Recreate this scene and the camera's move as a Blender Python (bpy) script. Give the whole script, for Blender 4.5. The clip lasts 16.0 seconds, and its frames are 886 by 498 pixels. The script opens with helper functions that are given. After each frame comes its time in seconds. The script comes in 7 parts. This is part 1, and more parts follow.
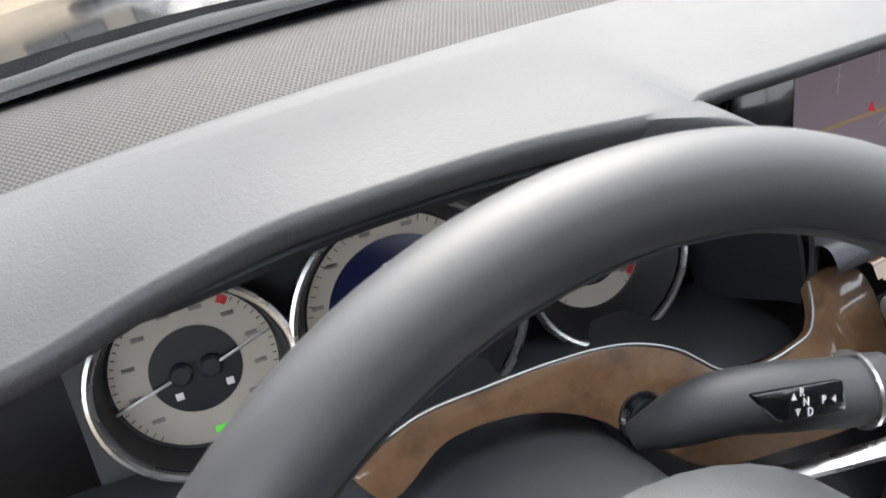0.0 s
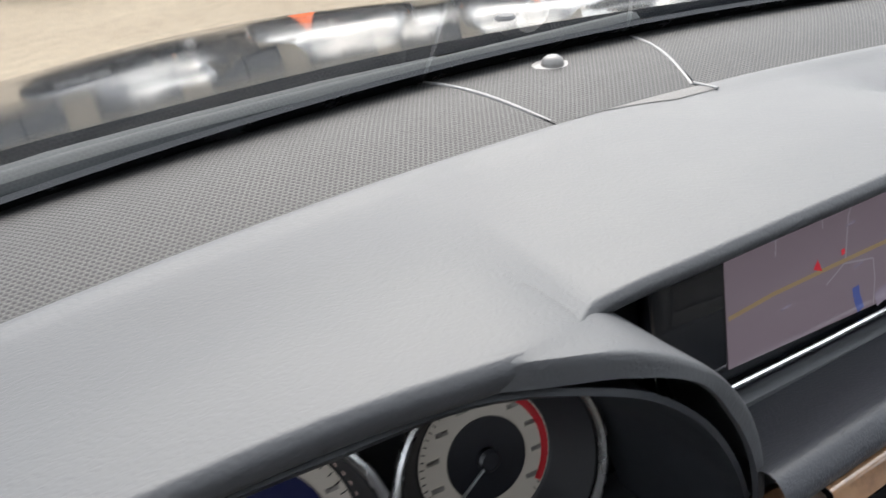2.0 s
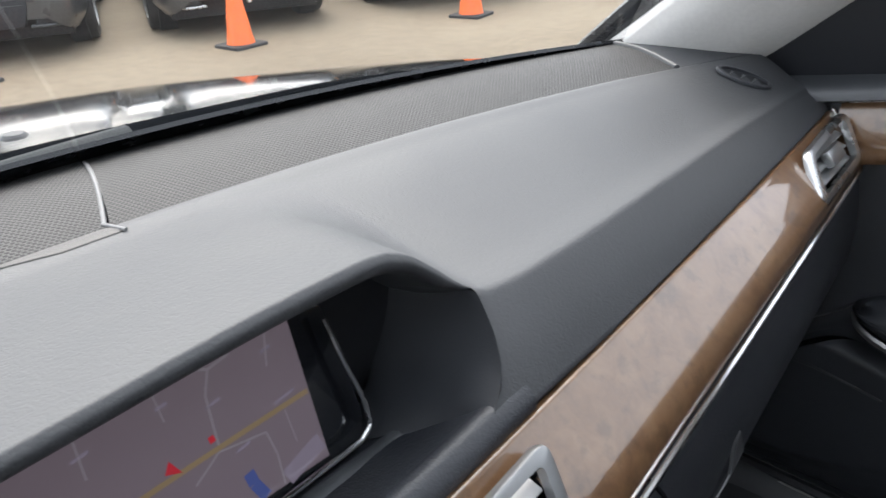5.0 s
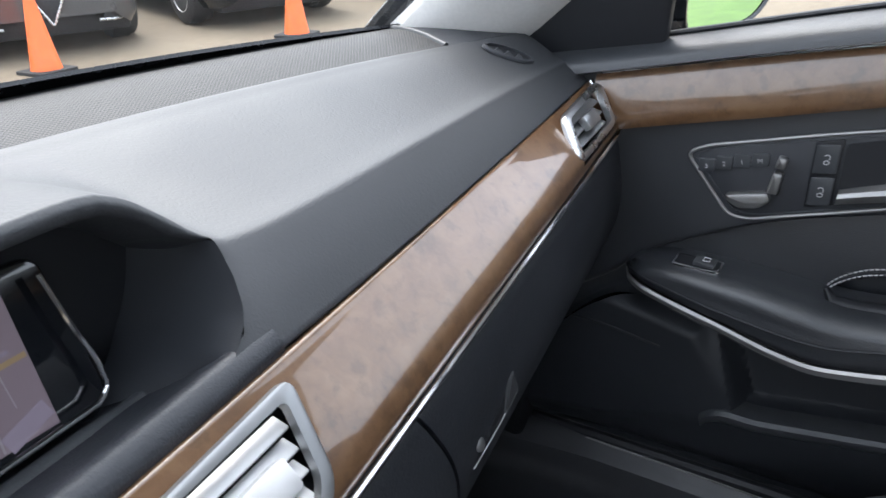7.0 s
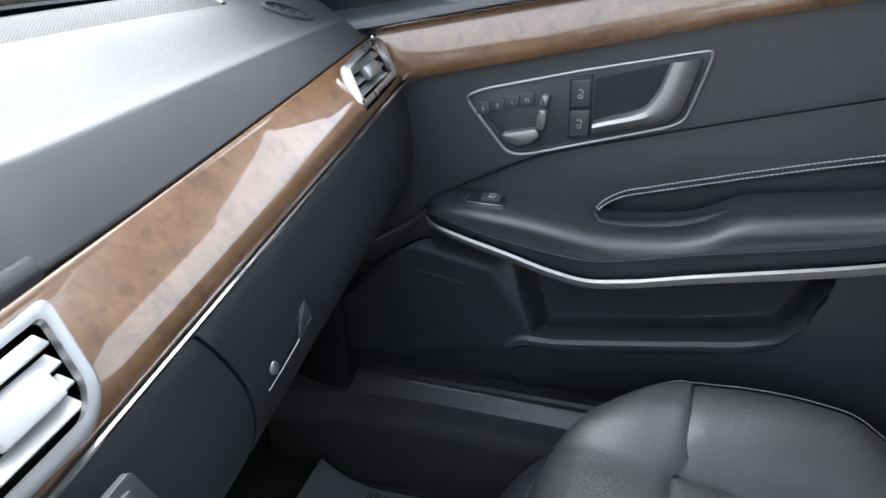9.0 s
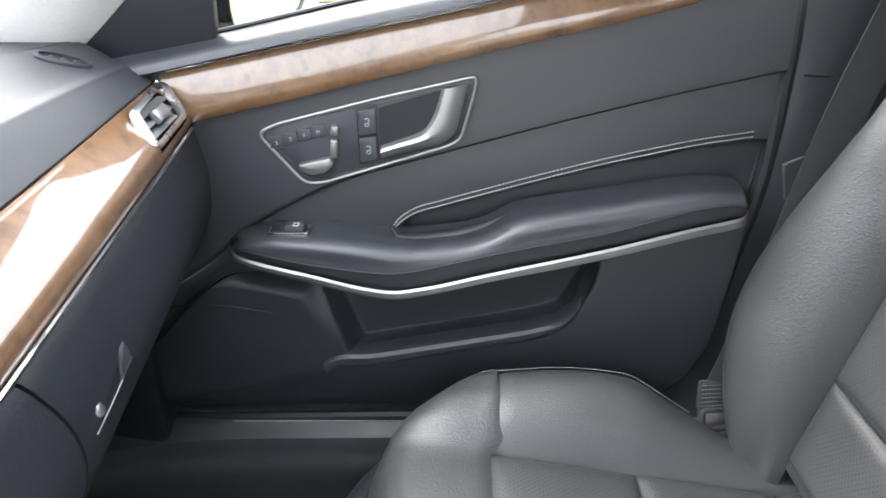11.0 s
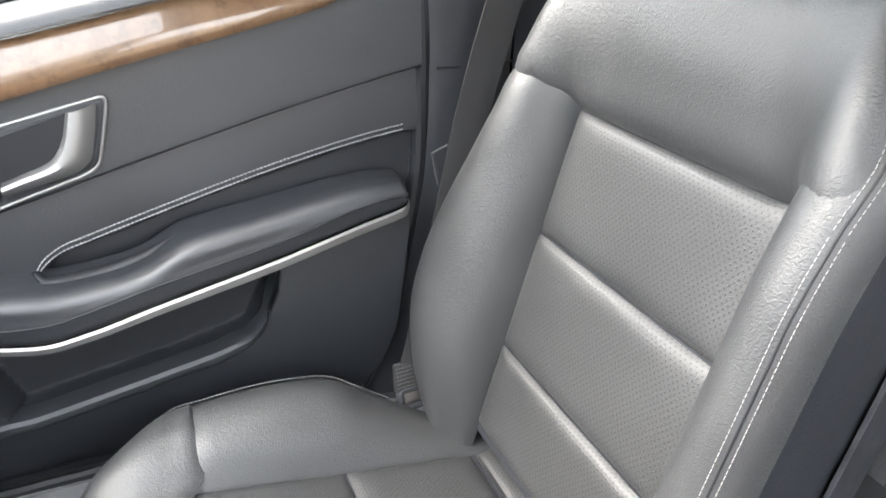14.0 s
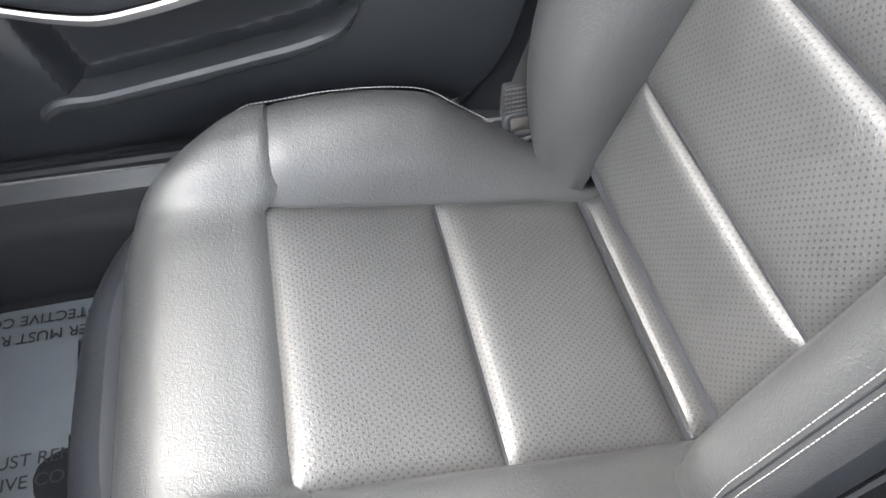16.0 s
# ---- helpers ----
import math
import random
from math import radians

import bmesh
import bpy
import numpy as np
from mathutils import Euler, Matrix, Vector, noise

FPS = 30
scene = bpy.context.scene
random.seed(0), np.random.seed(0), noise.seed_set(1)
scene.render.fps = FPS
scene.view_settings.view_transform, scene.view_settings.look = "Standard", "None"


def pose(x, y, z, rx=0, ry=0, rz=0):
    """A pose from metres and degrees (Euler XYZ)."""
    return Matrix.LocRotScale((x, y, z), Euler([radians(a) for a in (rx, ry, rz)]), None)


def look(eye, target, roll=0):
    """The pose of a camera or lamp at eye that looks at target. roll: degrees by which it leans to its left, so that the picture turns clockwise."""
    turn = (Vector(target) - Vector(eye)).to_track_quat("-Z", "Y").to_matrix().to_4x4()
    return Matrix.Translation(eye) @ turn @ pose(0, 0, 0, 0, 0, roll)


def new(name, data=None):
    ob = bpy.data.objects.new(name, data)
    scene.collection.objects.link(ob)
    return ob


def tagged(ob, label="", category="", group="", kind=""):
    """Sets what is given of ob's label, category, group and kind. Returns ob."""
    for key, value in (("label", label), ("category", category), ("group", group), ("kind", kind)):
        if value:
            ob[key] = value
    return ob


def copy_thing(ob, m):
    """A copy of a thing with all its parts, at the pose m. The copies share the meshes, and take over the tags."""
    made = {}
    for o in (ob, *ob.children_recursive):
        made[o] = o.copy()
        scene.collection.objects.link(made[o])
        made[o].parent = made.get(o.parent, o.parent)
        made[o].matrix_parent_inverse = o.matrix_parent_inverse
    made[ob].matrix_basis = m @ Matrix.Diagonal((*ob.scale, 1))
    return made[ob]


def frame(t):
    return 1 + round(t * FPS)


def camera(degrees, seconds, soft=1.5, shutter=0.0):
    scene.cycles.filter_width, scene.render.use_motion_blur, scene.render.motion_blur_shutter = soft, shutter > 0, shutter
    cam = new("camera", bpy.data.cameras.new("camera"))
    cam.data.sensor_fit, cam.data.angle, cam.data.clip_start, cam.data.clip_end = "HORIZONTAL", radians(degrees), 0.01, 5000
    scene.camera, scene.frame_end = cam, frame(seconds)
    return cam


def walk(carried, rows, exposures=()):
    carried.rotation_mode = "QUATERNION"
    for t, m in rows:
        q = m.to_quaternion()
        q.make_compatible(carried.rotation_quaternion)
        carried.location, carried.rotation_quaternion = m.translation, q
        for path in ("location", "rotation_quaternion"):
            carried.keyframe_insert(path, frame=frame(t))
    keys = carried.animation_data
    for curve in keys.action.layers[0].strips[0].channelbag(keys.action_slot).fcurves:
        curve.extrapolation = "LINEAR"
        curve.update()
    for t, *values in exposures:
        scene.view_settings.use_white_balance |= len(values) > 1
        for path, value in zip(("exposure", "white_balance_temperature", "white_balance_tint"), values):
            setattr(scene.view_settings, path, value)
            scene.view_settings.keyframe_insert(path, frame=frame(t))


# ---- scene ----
cam = camera(62.4, 16.0, soft=1.5, shutter=0.3)
PATH = [
    (0, (-0.443, -0.033, 1.2), (0.15, 1.478, 0.031), -3.9),
    (0.5, (-0.446, -0.019, 1.225), (0.157, 1.505, 0.078), -3.8),
    (1, (-0.433, 0.0, 1.232), (0.19, 1.53, 0.106), -3.7),
    (1.5, (-0.404, 0.028, 1.241), (0.273, 1.54, 0.12), -3.6),
    (2, (-0.334, 0.055, 1.209), (0.375, 1.607, 0.165), -4.0),
    (2.5, (-0.269, 0.081, 1.191), (0.508, 1.636, 0.202), -4.4),
    (3, (-0.228, 0.102, 1.183), (0.681, 1.601, 0.221), -3.6),
    (3.5, (-0.192, 0.112, 1.19), (0.806, 1.569, 0.251), -3.4),
    (4, (-0.137, 0.094, 1.197), (0.949, 1.495, 0.271), -3.2),
    (4.5, (-0.098, 0.056, 1.202), (1.076, 1.39, 0.286), -3.2),
    (5, (-0.081, 0.015, 1.2), (1.176, 1.272, 0.282), -3.1),
    (5.2, (-0.077, 0.006, 1.195), (1.215, 1.223, 0.276), -2.9),
    (7.3, (-0.064, -0.078, 1.16), (1.465, 0.841, 0.256), -1.7),
    (7.5, (-0.065, -0.102, 1.171), (1.45, 0.81, 0.238), -1.9),
    (8, (-0.09, -0.117, 1.132), (1.51, 0.697, 0.25), -1.9),
    (8.2, (-0.089, -0.114, 1.128), (1.53, 0.646, 0.232), -1.9),
    (10.3, (-0.15, -0.141, 1.149), (1.64, 0.142, 0.302), -1.4),
    (10.5, (-0.162, -0.135, 1.159), (1.632, 0.082, 0.304), -1.2),
    (11, (-0.153, -0.125, 1.134), (1.668, -0.075, 0.309), -1.2),
    (11.5, (-0.128, -0.133, 1.126), (1.7, -0.291, 0.33), -1.1),
    (12, (-0.16, -0.142, 1.128), (1.65, -0.507, 0.359), -0.9),
    (12.5, (-0.19, -0.164, 1.16), (1.585, -0.682, 0.398), -0.9),
    (13, (-0.19, -0.163, 1.183), (1.549, -0.791, 0.421), -0.7),
    (13.5, (-0.174, -0.164, 1.179), (1.527, -0.853, 0.386), -0.5),
    (14, (-0.133, -0.177, 1.161), (1.519, -0.874, 0.274), -0.1),
    (14.5, (-0.071, -0.192, 1.145), (1.487, -0.827, 0.065), 0.7),
    (15, (-0.013, -0.199, 1.127), (1.406, -0.716, -0.185), 1.6),
    (15.5, (0.015, -0.207, 1.111), (1.298, -0.597, -0.373), 2.3),
    (16, (0.021, -0.211, 1.105), (1.234, -0.521, -0.454), 2.3),
]
walk(cam, [(t, look(eye, target, roll)) for t, eye, target, roll in PATH], [(0, 2.15, 6550, 10), (1, 2.05, 6520, 10), (1.5, 2.05, 6500, 10), (2.2, 1.78, 6480, 10), (3, 1.65, 6450, 10), (5, 1.7, 6350, 10), (7.5, 2.05, 6050, 10), (8.2, 2.25, 6080, 10), (10.5, 3.05, 6250, 10), (11.5, 3.45, 6480, 10), (13, 3.55, 6650, 10), (16, 3.75, 6550, 10)])

# ---- sky and sun: a bright, hazy day, the light mostly from ahead ----
world = bpy.data.worlds.new("sky")
scene.world = world
world.use_nodes = True
wn, wl = world.node_tree.nodes, world.node_tree.links
sky = wn.new("ShaderNodeTexSky")
sky.sky_type = 'NISHITA'
sky.sun_disc = False
sky.sun_elevation, sky.sun_rotation = radians(54), radians(22)
sky.dust_density, sky.air_density = 6.0, 1.0
haze = wn.new("ShaderNodeMixRGB")  # thin bright cloud over the whole sky
haze.inputs[0].default_value = 0.6
haze.inputs[2].default_value = (8.0, 8.15, 8.4, 1)
wl.new(sky.outputs[0], haze.inputs[1])
wl.new(haze.outputs[0], wn["Background"].inputs[0])
wn["Background"].inputs[1].default_value = 0.14
sun = new("sun", bpy.data.lights.new("sun", 'SUN'))
sun.data.energy, sun.data.angle, sun.data.color = 1.2, radians(55), (1.0, 0.985, 0.96)
sun.matrix_world = look((2.2, 5.45, 8.1), (0, 0, 0))

# ---- materials ----
def nodes_of(name):
    m = bpy.data.materials.new(name)
    m.use_nodes = True
    return m, m.node_tree.nodes, m.node_tree.links, m.node_tree.nodes["Principled BSDF"]


def noise_at(n, l, scale, detail=3.0, rough=0.55, coord="Object"):
    c = n.new("ShaderNodeTexCoord")
    t = n.new("ShaderNodeTexNoise")
    t.inputs["Scale"].default_value, t.inputs["Detail"].default_value, t.inputs["Roughness"].default_value = scale, detail, rough
    l.new(c.outputs[coord], t.inputs["Vector"])
    return t


def ramp(n, l, src, stops):
    r = n.new("ShaderNodeValToRGB")
    while len(r.color_ramp.elements) < len(stops):
        r.color_ramp.elements.new(0.5)
    for e, (p, c) in zip(r.color_ramp.elements, stops):
        e.position, e.color = p, (*c, 1)
    l.new(src, r.inputs[0])
    return r


def spread(n, l, src, lo, hi):
    r = n.new("ShaderNodeMapRange")
    r.inputs["To Min"].default_value, r.inputs["To Max"].default_value = lo, hi
    r.inputs["From Min"].default_value, r.inputs["From Max"].default_value = 0.3, 0.7
    l.new(src, r.inputs["Value"])
    return r.outputs[0]


def bump(n, l, height, strength, dist, bsdf, below=None):
    b = n.new("ShaderNodeBump")
    b.inputs["Strength"].default_value, b.inputs["Distance"].default_value = strength, dist
    l.new(height, b.inputs["Height"])
    if below is not None:
        l.new(below, b.inputs["Normal"])
    l.new(b.outputs[0], bsdf.inputs["Normal"])
    return b.outputs[0]


def plain(name, col, rough=0.5, metal=0.0, var=0.12, scale=40.0, grain=0.0, grain_scale=900.0, coat=0.0, spec=0.5):
    """A surface of one colour with slight clouding, uneven gloss and, if wanted, fine grain."""
    m, n, l, b = nodes_of(name)
    t = noise_at(n, l, scale)
    r = ramp(n, l, t.outputs[0], [(0.25, [c * (1 - var) for c in col]), (0.75, [min(1, c * (1 + var)) for c in col])])
    l.new(r.outputs[0], b.inputs["Base Color"])
    l.new(spread(n, l, t.outputs[0], max(0.02, rough - 0.05), rough + 0.05), b.inputs["Roughness"])
    b.inputs["Metallic"].default_value = metal
    b.inputs["Coat Weight"].default_value = coat
    b.inputs["Coat Roughness"].default_value = 0.04
    b.inputs["Specular IOR Level"].default_value = spec
    if grain:
        g = noise_at(n, l, grain_scale, 2.0)
        bump(n, l, g.outputs[0], grain, 0.0006, b)
    return m


def dots(n, l, px, py):
    """1 inside small round holes on a staggered grid over the UV map, which is in metres."""
    c = n.new("ShaderNodeTexCoord")
    s = n.new("ShaderNodeSeparateXYZ")
    l.new(c.outputs["UV"], s.inputs[0])

    def mth(op, a, b=None):
        q = n.new("ShaderNodeMath")
        q.operation = op
        for i, v in enumerate((a, b)):
            if v is None:
                continue
            if isinstance(v, (int, float)):
                q.inputs[i].default_value = v
            else:
                l.new(v, q.inputs[i])
        return q.outputs[0]

    v = mth('DIVIDE', s.outputs[1], py)
    row = mth('FLOOR', v)
    odd = mth('MULTIPLY', mth('MODULO', row, 2.0), 0.5)
    u = mth('ADD', mth('DIVIDE', s.outputs[0], px), odd)
    du = mth('MULTIPLY', mth('SUBTRACT', mth('FRACT', u), 0.5), px)
    dv = mth('MULTIPLY', mth('SUBTRACT', mth('FRACT', v), 0.5), py)
    return mth('SQRT', mth('ADD', mth('MULTIPLY', du, du), mth('MULTIPLY', dv, dv))), mth


def leather(name, col, rough=0.42, grain=0.35, cell=420.0, holes=None, hole_r=0.0007, spec=0.5, wrinkle=0.0):
    m, n, l, b = nodes_of(name)
    c = n.new("ShaderNodeTexCoord")
    wob = noise_at(n, l, 160.0, 2.0)
    mix = n.new("ShaderNodeMixRGB")
    mix.inputs[0].default_value = 0.012
    l.new(c.outputs["Object"], mix.inputs[1])
    l.new(wob.outputs["Color"], mix.inputs[2])
    v = n.new("ShaderNodeTexVoronoi")
    v.feature = 'SMOOTH_F1'
    v.inputs["Scale"].default_value = cell
    l.new(mix.outputs[0], v.inputs["Vector"])
    cloud = noise_at(n, l, 9.0, 4.0)
    r = ramp(n, l, cloud.outputs[0], [(0.3, [k * 0.88 for k in col]), (0.7, [k * 1.12 for k in col])])
    base = r.outputs[0]
    l.new(spread(n, l, cloud.outputs[0], rough - 0.04, rough + 0.05), b.inputs["Roughness"])
    b.inputs["Specular IOR Level"].default_value = spec
    n1 = bump(n, l, v.outputs["Distance"], grain, 0.0009, b)
    if wrinkle:
        w = noise_at(n, l, 24.0, 2.0)
        n1 = bump(n, l, w.outputs[0], wrinkle, 0.01, b, n1)
    if holes:
        d, mth = dots(n, l, *holes)
        inside = mth('LESS_THAN', d, hole_r)
        mx = n.new("ShaderNodeMixRGB")
        l.new(inside, mx.inputs[0])
        l.new(base, mx.inputs[1])
        mx.inputs[2].default_value = (0.004, 0.004, 0.004, 1)
        base = mx.outputs[0]
        ds = mth('MULTIPLY', mth('MINIMUM', d, hole_r * 1.5), 1 / (hole_r * 1.5))
        bump(n, l, ds, 0.3, 0.0006, b, n1)
    l.new(base, b.inputs["Base Color"])
    return m


def burl(name, dark, mid, light, rough=0.03):
    m, n, l, b = nodes_of(name)
    c = n.new("ShaderNodeTexCoord")
    warp = noise_at(n, l, 14.0, 4.0)
    mix = n.new("ShaderNodeMixRGB")
    mix.inputs[0].default_value = 0.12
    l.new(c.outputs["Object"], mix.inputs[1])
    l.new(warp.outputs["Color"], mix.inputs[2])
    t = n.new("ShaderNodeTexNoise")
    t.inputs["Scale"].default_value, t.inputs["Detail"].default_value, t.inputs["Roughness"].default_value = 26.0, 9.0, 0.66
    l.new(mix.outputs[0], t.inputs["Vector"])
    r = ramp(n, l, t.outputs[0], [(0.3, dark), (0.46, mid), (0.62, light), (0.8, mid)])
    eye = noise_at(n, l, 60.0, 5.0)
    e = ramp(n, l, eye.outputs[0], [(0.34, [k * 0.5 for k in dark]), (0.46, (1, 1, 1))])
    mul = n.new("ShaderNodeMixRGB")
    mul.blend_type = 'MULTIPLY'
    mul.inputs[0].default_value = 0.36
    l.new(r.outputs[0], mul.inputs[1])
    l.new(e.outputs[0], mul.inputs[2])
    l.new(mul.outputs[0], b.inputs["Base Color"])
    b.inputs["Roughness"].default_value = 0.3
    b.inputs["Coat Weight"].default_value = 1.0
    b.inputs["Coat Roughness"].default_value = rough
    b.inputs["Coat IOR"].default_value = 1.55
    return m


def mesh_grille(name, col, gap, px, py, hole_r, rough=0.5):
    """A fine perforated sheet: holes on a staggered grid over the UV map."""
    m, n, l, b = nodes_of(name)
    d, mth = dots(n, l, px, py)
    inside = mth('LESS_THAN', d, hole_r)
    cloud = noise_at(n, l, 30.0)
    r = ramp(n, l, cloud.outputs[0], [(0.3, [k * 0.9 for k in col]), (0.7, [k * 1.1 for k in col])])
    mx = n.new("ShaderNodeMixRGB")
    l.new(inside, mx.inputs[0])
    l.new(r.outputs[0], mx.inputs[1])
    mx.inputs[2].default_value = (*gap, 1)
    l.new(mx.outputs[0], b.inputs["Base Color"])
    b.inputs["Roughness"].default_value = rough
    b.inputs["Specular IOR Level"].default_value = 0.3
    bump(n, l, mth('MULTIPLY', mth('MINIMUM', d, hole_r * 1.3), 1 / (hole_r * 1.3)), 0.5, 0.0006, b)
    return m


def glow(name, col, strength):
    m, n, l, b = nodes_of(name)
    b.inputs["Base Color"].default_value = (*[c * 0.2 for c in col], 1)
    b.inputs["Emission Color"].default_value = (*col, 1)
    b.inputs["Emission Strength"].default_value = strength
    b.inputs["Roughness"].default_value = 0.2
    return m


def pane_glass(name, tint=(1, 1, 1), ior=1.5):
    m = bpy.data.materials.new(name)
    m.use_nodes = True
    n, l = m.node_tree.nodes, m.node_tree.links
    n.remove(n["Principled BSDF"])
    t, g, f, mx = n.new("ShaderNodeBsdfTransparent"), n.new("ShaderNodeBsdfGlossy"), n.new("ShaderNodeFresnel"), n.new("ShaderNodeMixShader")
    t.inputs[0].default_value = (*tint, 1)
    g.inputs["Roughness"].default_value = 0.0
    f.inputs[0].default_value = ior
    l.new(f.outputs[0], mx.inputs[0])
    l.new(t.outputs[0], mx.inputs[1])
    l.new(g.outputs[0], mx.inputs[2])
    l.new(mx.outputs[0], n["Material Output"].inputs[0])
    return m


LEATHER_DASH = leather("dash leather", (0.034, 0.036, 0.040), rough=0.60, grain=0.25, cell=420.0, spec=0.68)
LEATHER_DARK = leather("dark grained trim", (0.022, 0.024, 0.029), rough=0.48, grain=0.32, cell=560.0, spec=0.5)
LEATHER_SEAT = leather("black seat leather", (0.037, 0.0385, 0.0405), rough=0.47, grain=0.46, cell=470.0, wrinkle=0.02, spec=0.82)
LEATHER_PERF = leather("perforated seat leather", (0.034, 0.0353, 0.0372), rough=0.48, grain=0.42, cell=470.0, holes=(0.0066, 0.0041), hole_r=0.00104, wrinkle=0.015, spec=0.8)
LEATHER_DOOR = leather("door leather", (0.022, 0.024, 0.028), rough=0.41, grain=0.25, cell=600.0, spec=0.72)
LEATHER_RIM = leather("wheel rim leather", (0.025, 0.026, 0.029), rough=0.50, grain=0.03, cell=700.0, spec=0.88)
PLASTIC = plain("soft black plastic", (0.033, 0.035, 0.040), 0.5, grain=0.25)
PLASTIC_GREY = plain("dark grey plastic", (0.045, 0.048, 0.052), 0.45, grain=0.25)
PLASTIC_SILL = plain("sill plastic", (0.036, 0.037, 0.040), 0.42, grain=0.2)
SILL_RIB = plain("pale sill rib", (0.17, 0.165, 0.16), 0.35, var=0.2, scale=60.0)
PLASTIC_DARK = plain("dark moulded plastic", (0.020, 0.022, 0.026), 0.52, grain=0.25, spec=0.4)
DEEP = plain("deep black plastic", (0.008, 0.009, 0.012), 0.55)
GLOSS = plain("gloss black", (0.006, 0.007, 0.009), 0.12, coat=0.6)
CHROME = plain("satin chrome", (0.55, 0.55, 0.55), 0.28, metal=1.0, var=0.05)
CHROME_BRIGHT = plain("bright chrome", (0.66, 0.66, 0.67), 0.12, metal=1.0, var=0.03)
SATIN = plain("satin metal", (0.30, 0.295, 0.29), 0.5, metal=0.9, var=0.05)
STEEL = plain("dull steel", (0.24, 0.245, 0.25), 0.4, metal=0.8, var=0.08)
RIM = plain("brushed grey metal", (0.32, 0.325, 0.33), 0.36, metal=0.85, var=0.05)
SLAT = plain("silver slat plastic", (0.58, 0.58, 0.58), 0.4, metal=0.25, var=0.05)
DIM_THREAD = plain("grey thread", (0.085, 0.082, 0.08), 0.8)
SILVER = plain("silver plastic", (0.52, 0.53, 0.54), 0.34, metal=0.7, var=0.05)
WOOD = burl("burl walnut", (0.085, 0.044, 0.021), (0.130, 0.070, 0.034), (0.160, 0.092, 0.047))
FABRIC = plain("pillar fabric", (0.66, 0.645, 0.62), 0.85, var=0.05, scale=200.0, grain=0.35, grain_scale=1600.0)
HEADLINER = plain("roof lining", (0.645, 0.645, 0.645), 0.9, var=0.05, grain=0.3, grain_scale=1500.0)
CARPET = plain("carpet", (0.018, 0.019, 0.022), 0.95, var=0.3, scale=300.0, grain=0.9, grain_scale=2200.0)
PAPER = plain("protective floor film", (0.15, 0.165, 0.18), 0.38, var=0.08, scale=12.0)
INK = plain("printed ink", (0.02, 0.022, 0.025), 0.5)
PRINT = plain("grey print", (0.42, 0.42, 0.42), 0.5)
WHITE = plain("white print", (0.7, 0.7, 0.7), 0.5)
THREAD = plain("light grey thread", (0.46, 0.46, 0.46), 0.7)
SEAT_THREAD = plain("pale grey seat thread", (0.27, 0.27, 0.265), 0.75)
WEBBING = plain("belt webbing", (0.03, 0.030, 0.031), 0.7, var=0.25, scale=700.0, grain=0.8, grain_scale=2500.0)
GRILLE = mesh_grille("defroster mesh", (0.047, 0.046, 0.045), (0.002, 0.002, 0.003), 0.0038, 0.0028, 0.00136, rough=0.6)
SLOT = plain("grey slot strip", (0.055, 0.052, 0.050), 0.55, var=0.25, scale=900.0, grain=0.5, grain_scale=1500.0)
WIPER = plain("wiper rubber", (0.030, 0.034, 0.036), 0.8, grain=0.2, spec=0.3)
COWL = plain("slate cowl plastic", (0.036, 0.042, 0.045), 0.7, var=0.2, scale=25.0, grain=0.3, spec=0.4)
FRIT = plain("black ceramic band", (0.006, 0.007, 0.009), 0.25)
GLASS = pane_glass("window glass", (0.96, 0.98, 0.97))
SCREEN_GLASS = pane_glass("laminated screen glass", (0.96, 0.98, 0.97), 1.62)
PAINT = plain("black car paint", (0.012, 0.014, 0.017), 0.08, var=0.05, scale=5.0)
MIRROR = plain("mirror silver", (0.9, 0.92, 0.92), 0.0, metal=1.0, var=0.0)

# ---- building tools ----
def pchip(t, p, q):
    """Smooth values at q through points p at t, without overshoot."""
    t, p, q = np.asarray(t, float), np.asarray(p, float), np.asarray(q, float)
    h = np.diff(t)
    d = np.diff(p, axis=0) / h[:, None]
    m = np.zeros_like(p)
    if len(t) == 2:
        m[:] = d[0]
    else:
        a, b = d[:-1], d[1:]
        w1, w2 = (2 * h[1:] + h[:-1])[:, None], (h[1:] + 2 * h[:-1])[:, None]
        good = a * b > 0
        with np.errstate(all="ignore"):
            hm = (w1 + w2) / (w1 / a + w2 / b)
        m[1:-1] = np.where(good, hm, 0)
        m[0], m[-1] = d[0], d[-1]
    i = np.clip(np.searchsorted(t, q, side="right") - 1, 0, len(t) - 2)
    s = ((q - t[i]) / h[i])[:, None]
    hh = h[i][:, None]
    return (2 * s**3 - 3 * s**2 + 1) * p[i] + (s**3 - 2 * s**2 + s) * hh * m[i] + (-2 * s**3 + 3 * s**2) * p[i + 1] + (s**3 - s**2) * hh * m[i + 1]


def curve(points, n, soft=True):
    p = np.array(points, float)
    t = np.r_[0, np.cumsum(np.linalg.norm(np.diff(p, axis=0), axis=1) + 1e-9)]
    q = np.linspace(0, t[-1], n)
    if soft:
        return smooth_curve(t, p, q)
    return np.stack([np.interp(q, t, p[:, k]) for k in range(p.shape[1])], 1)


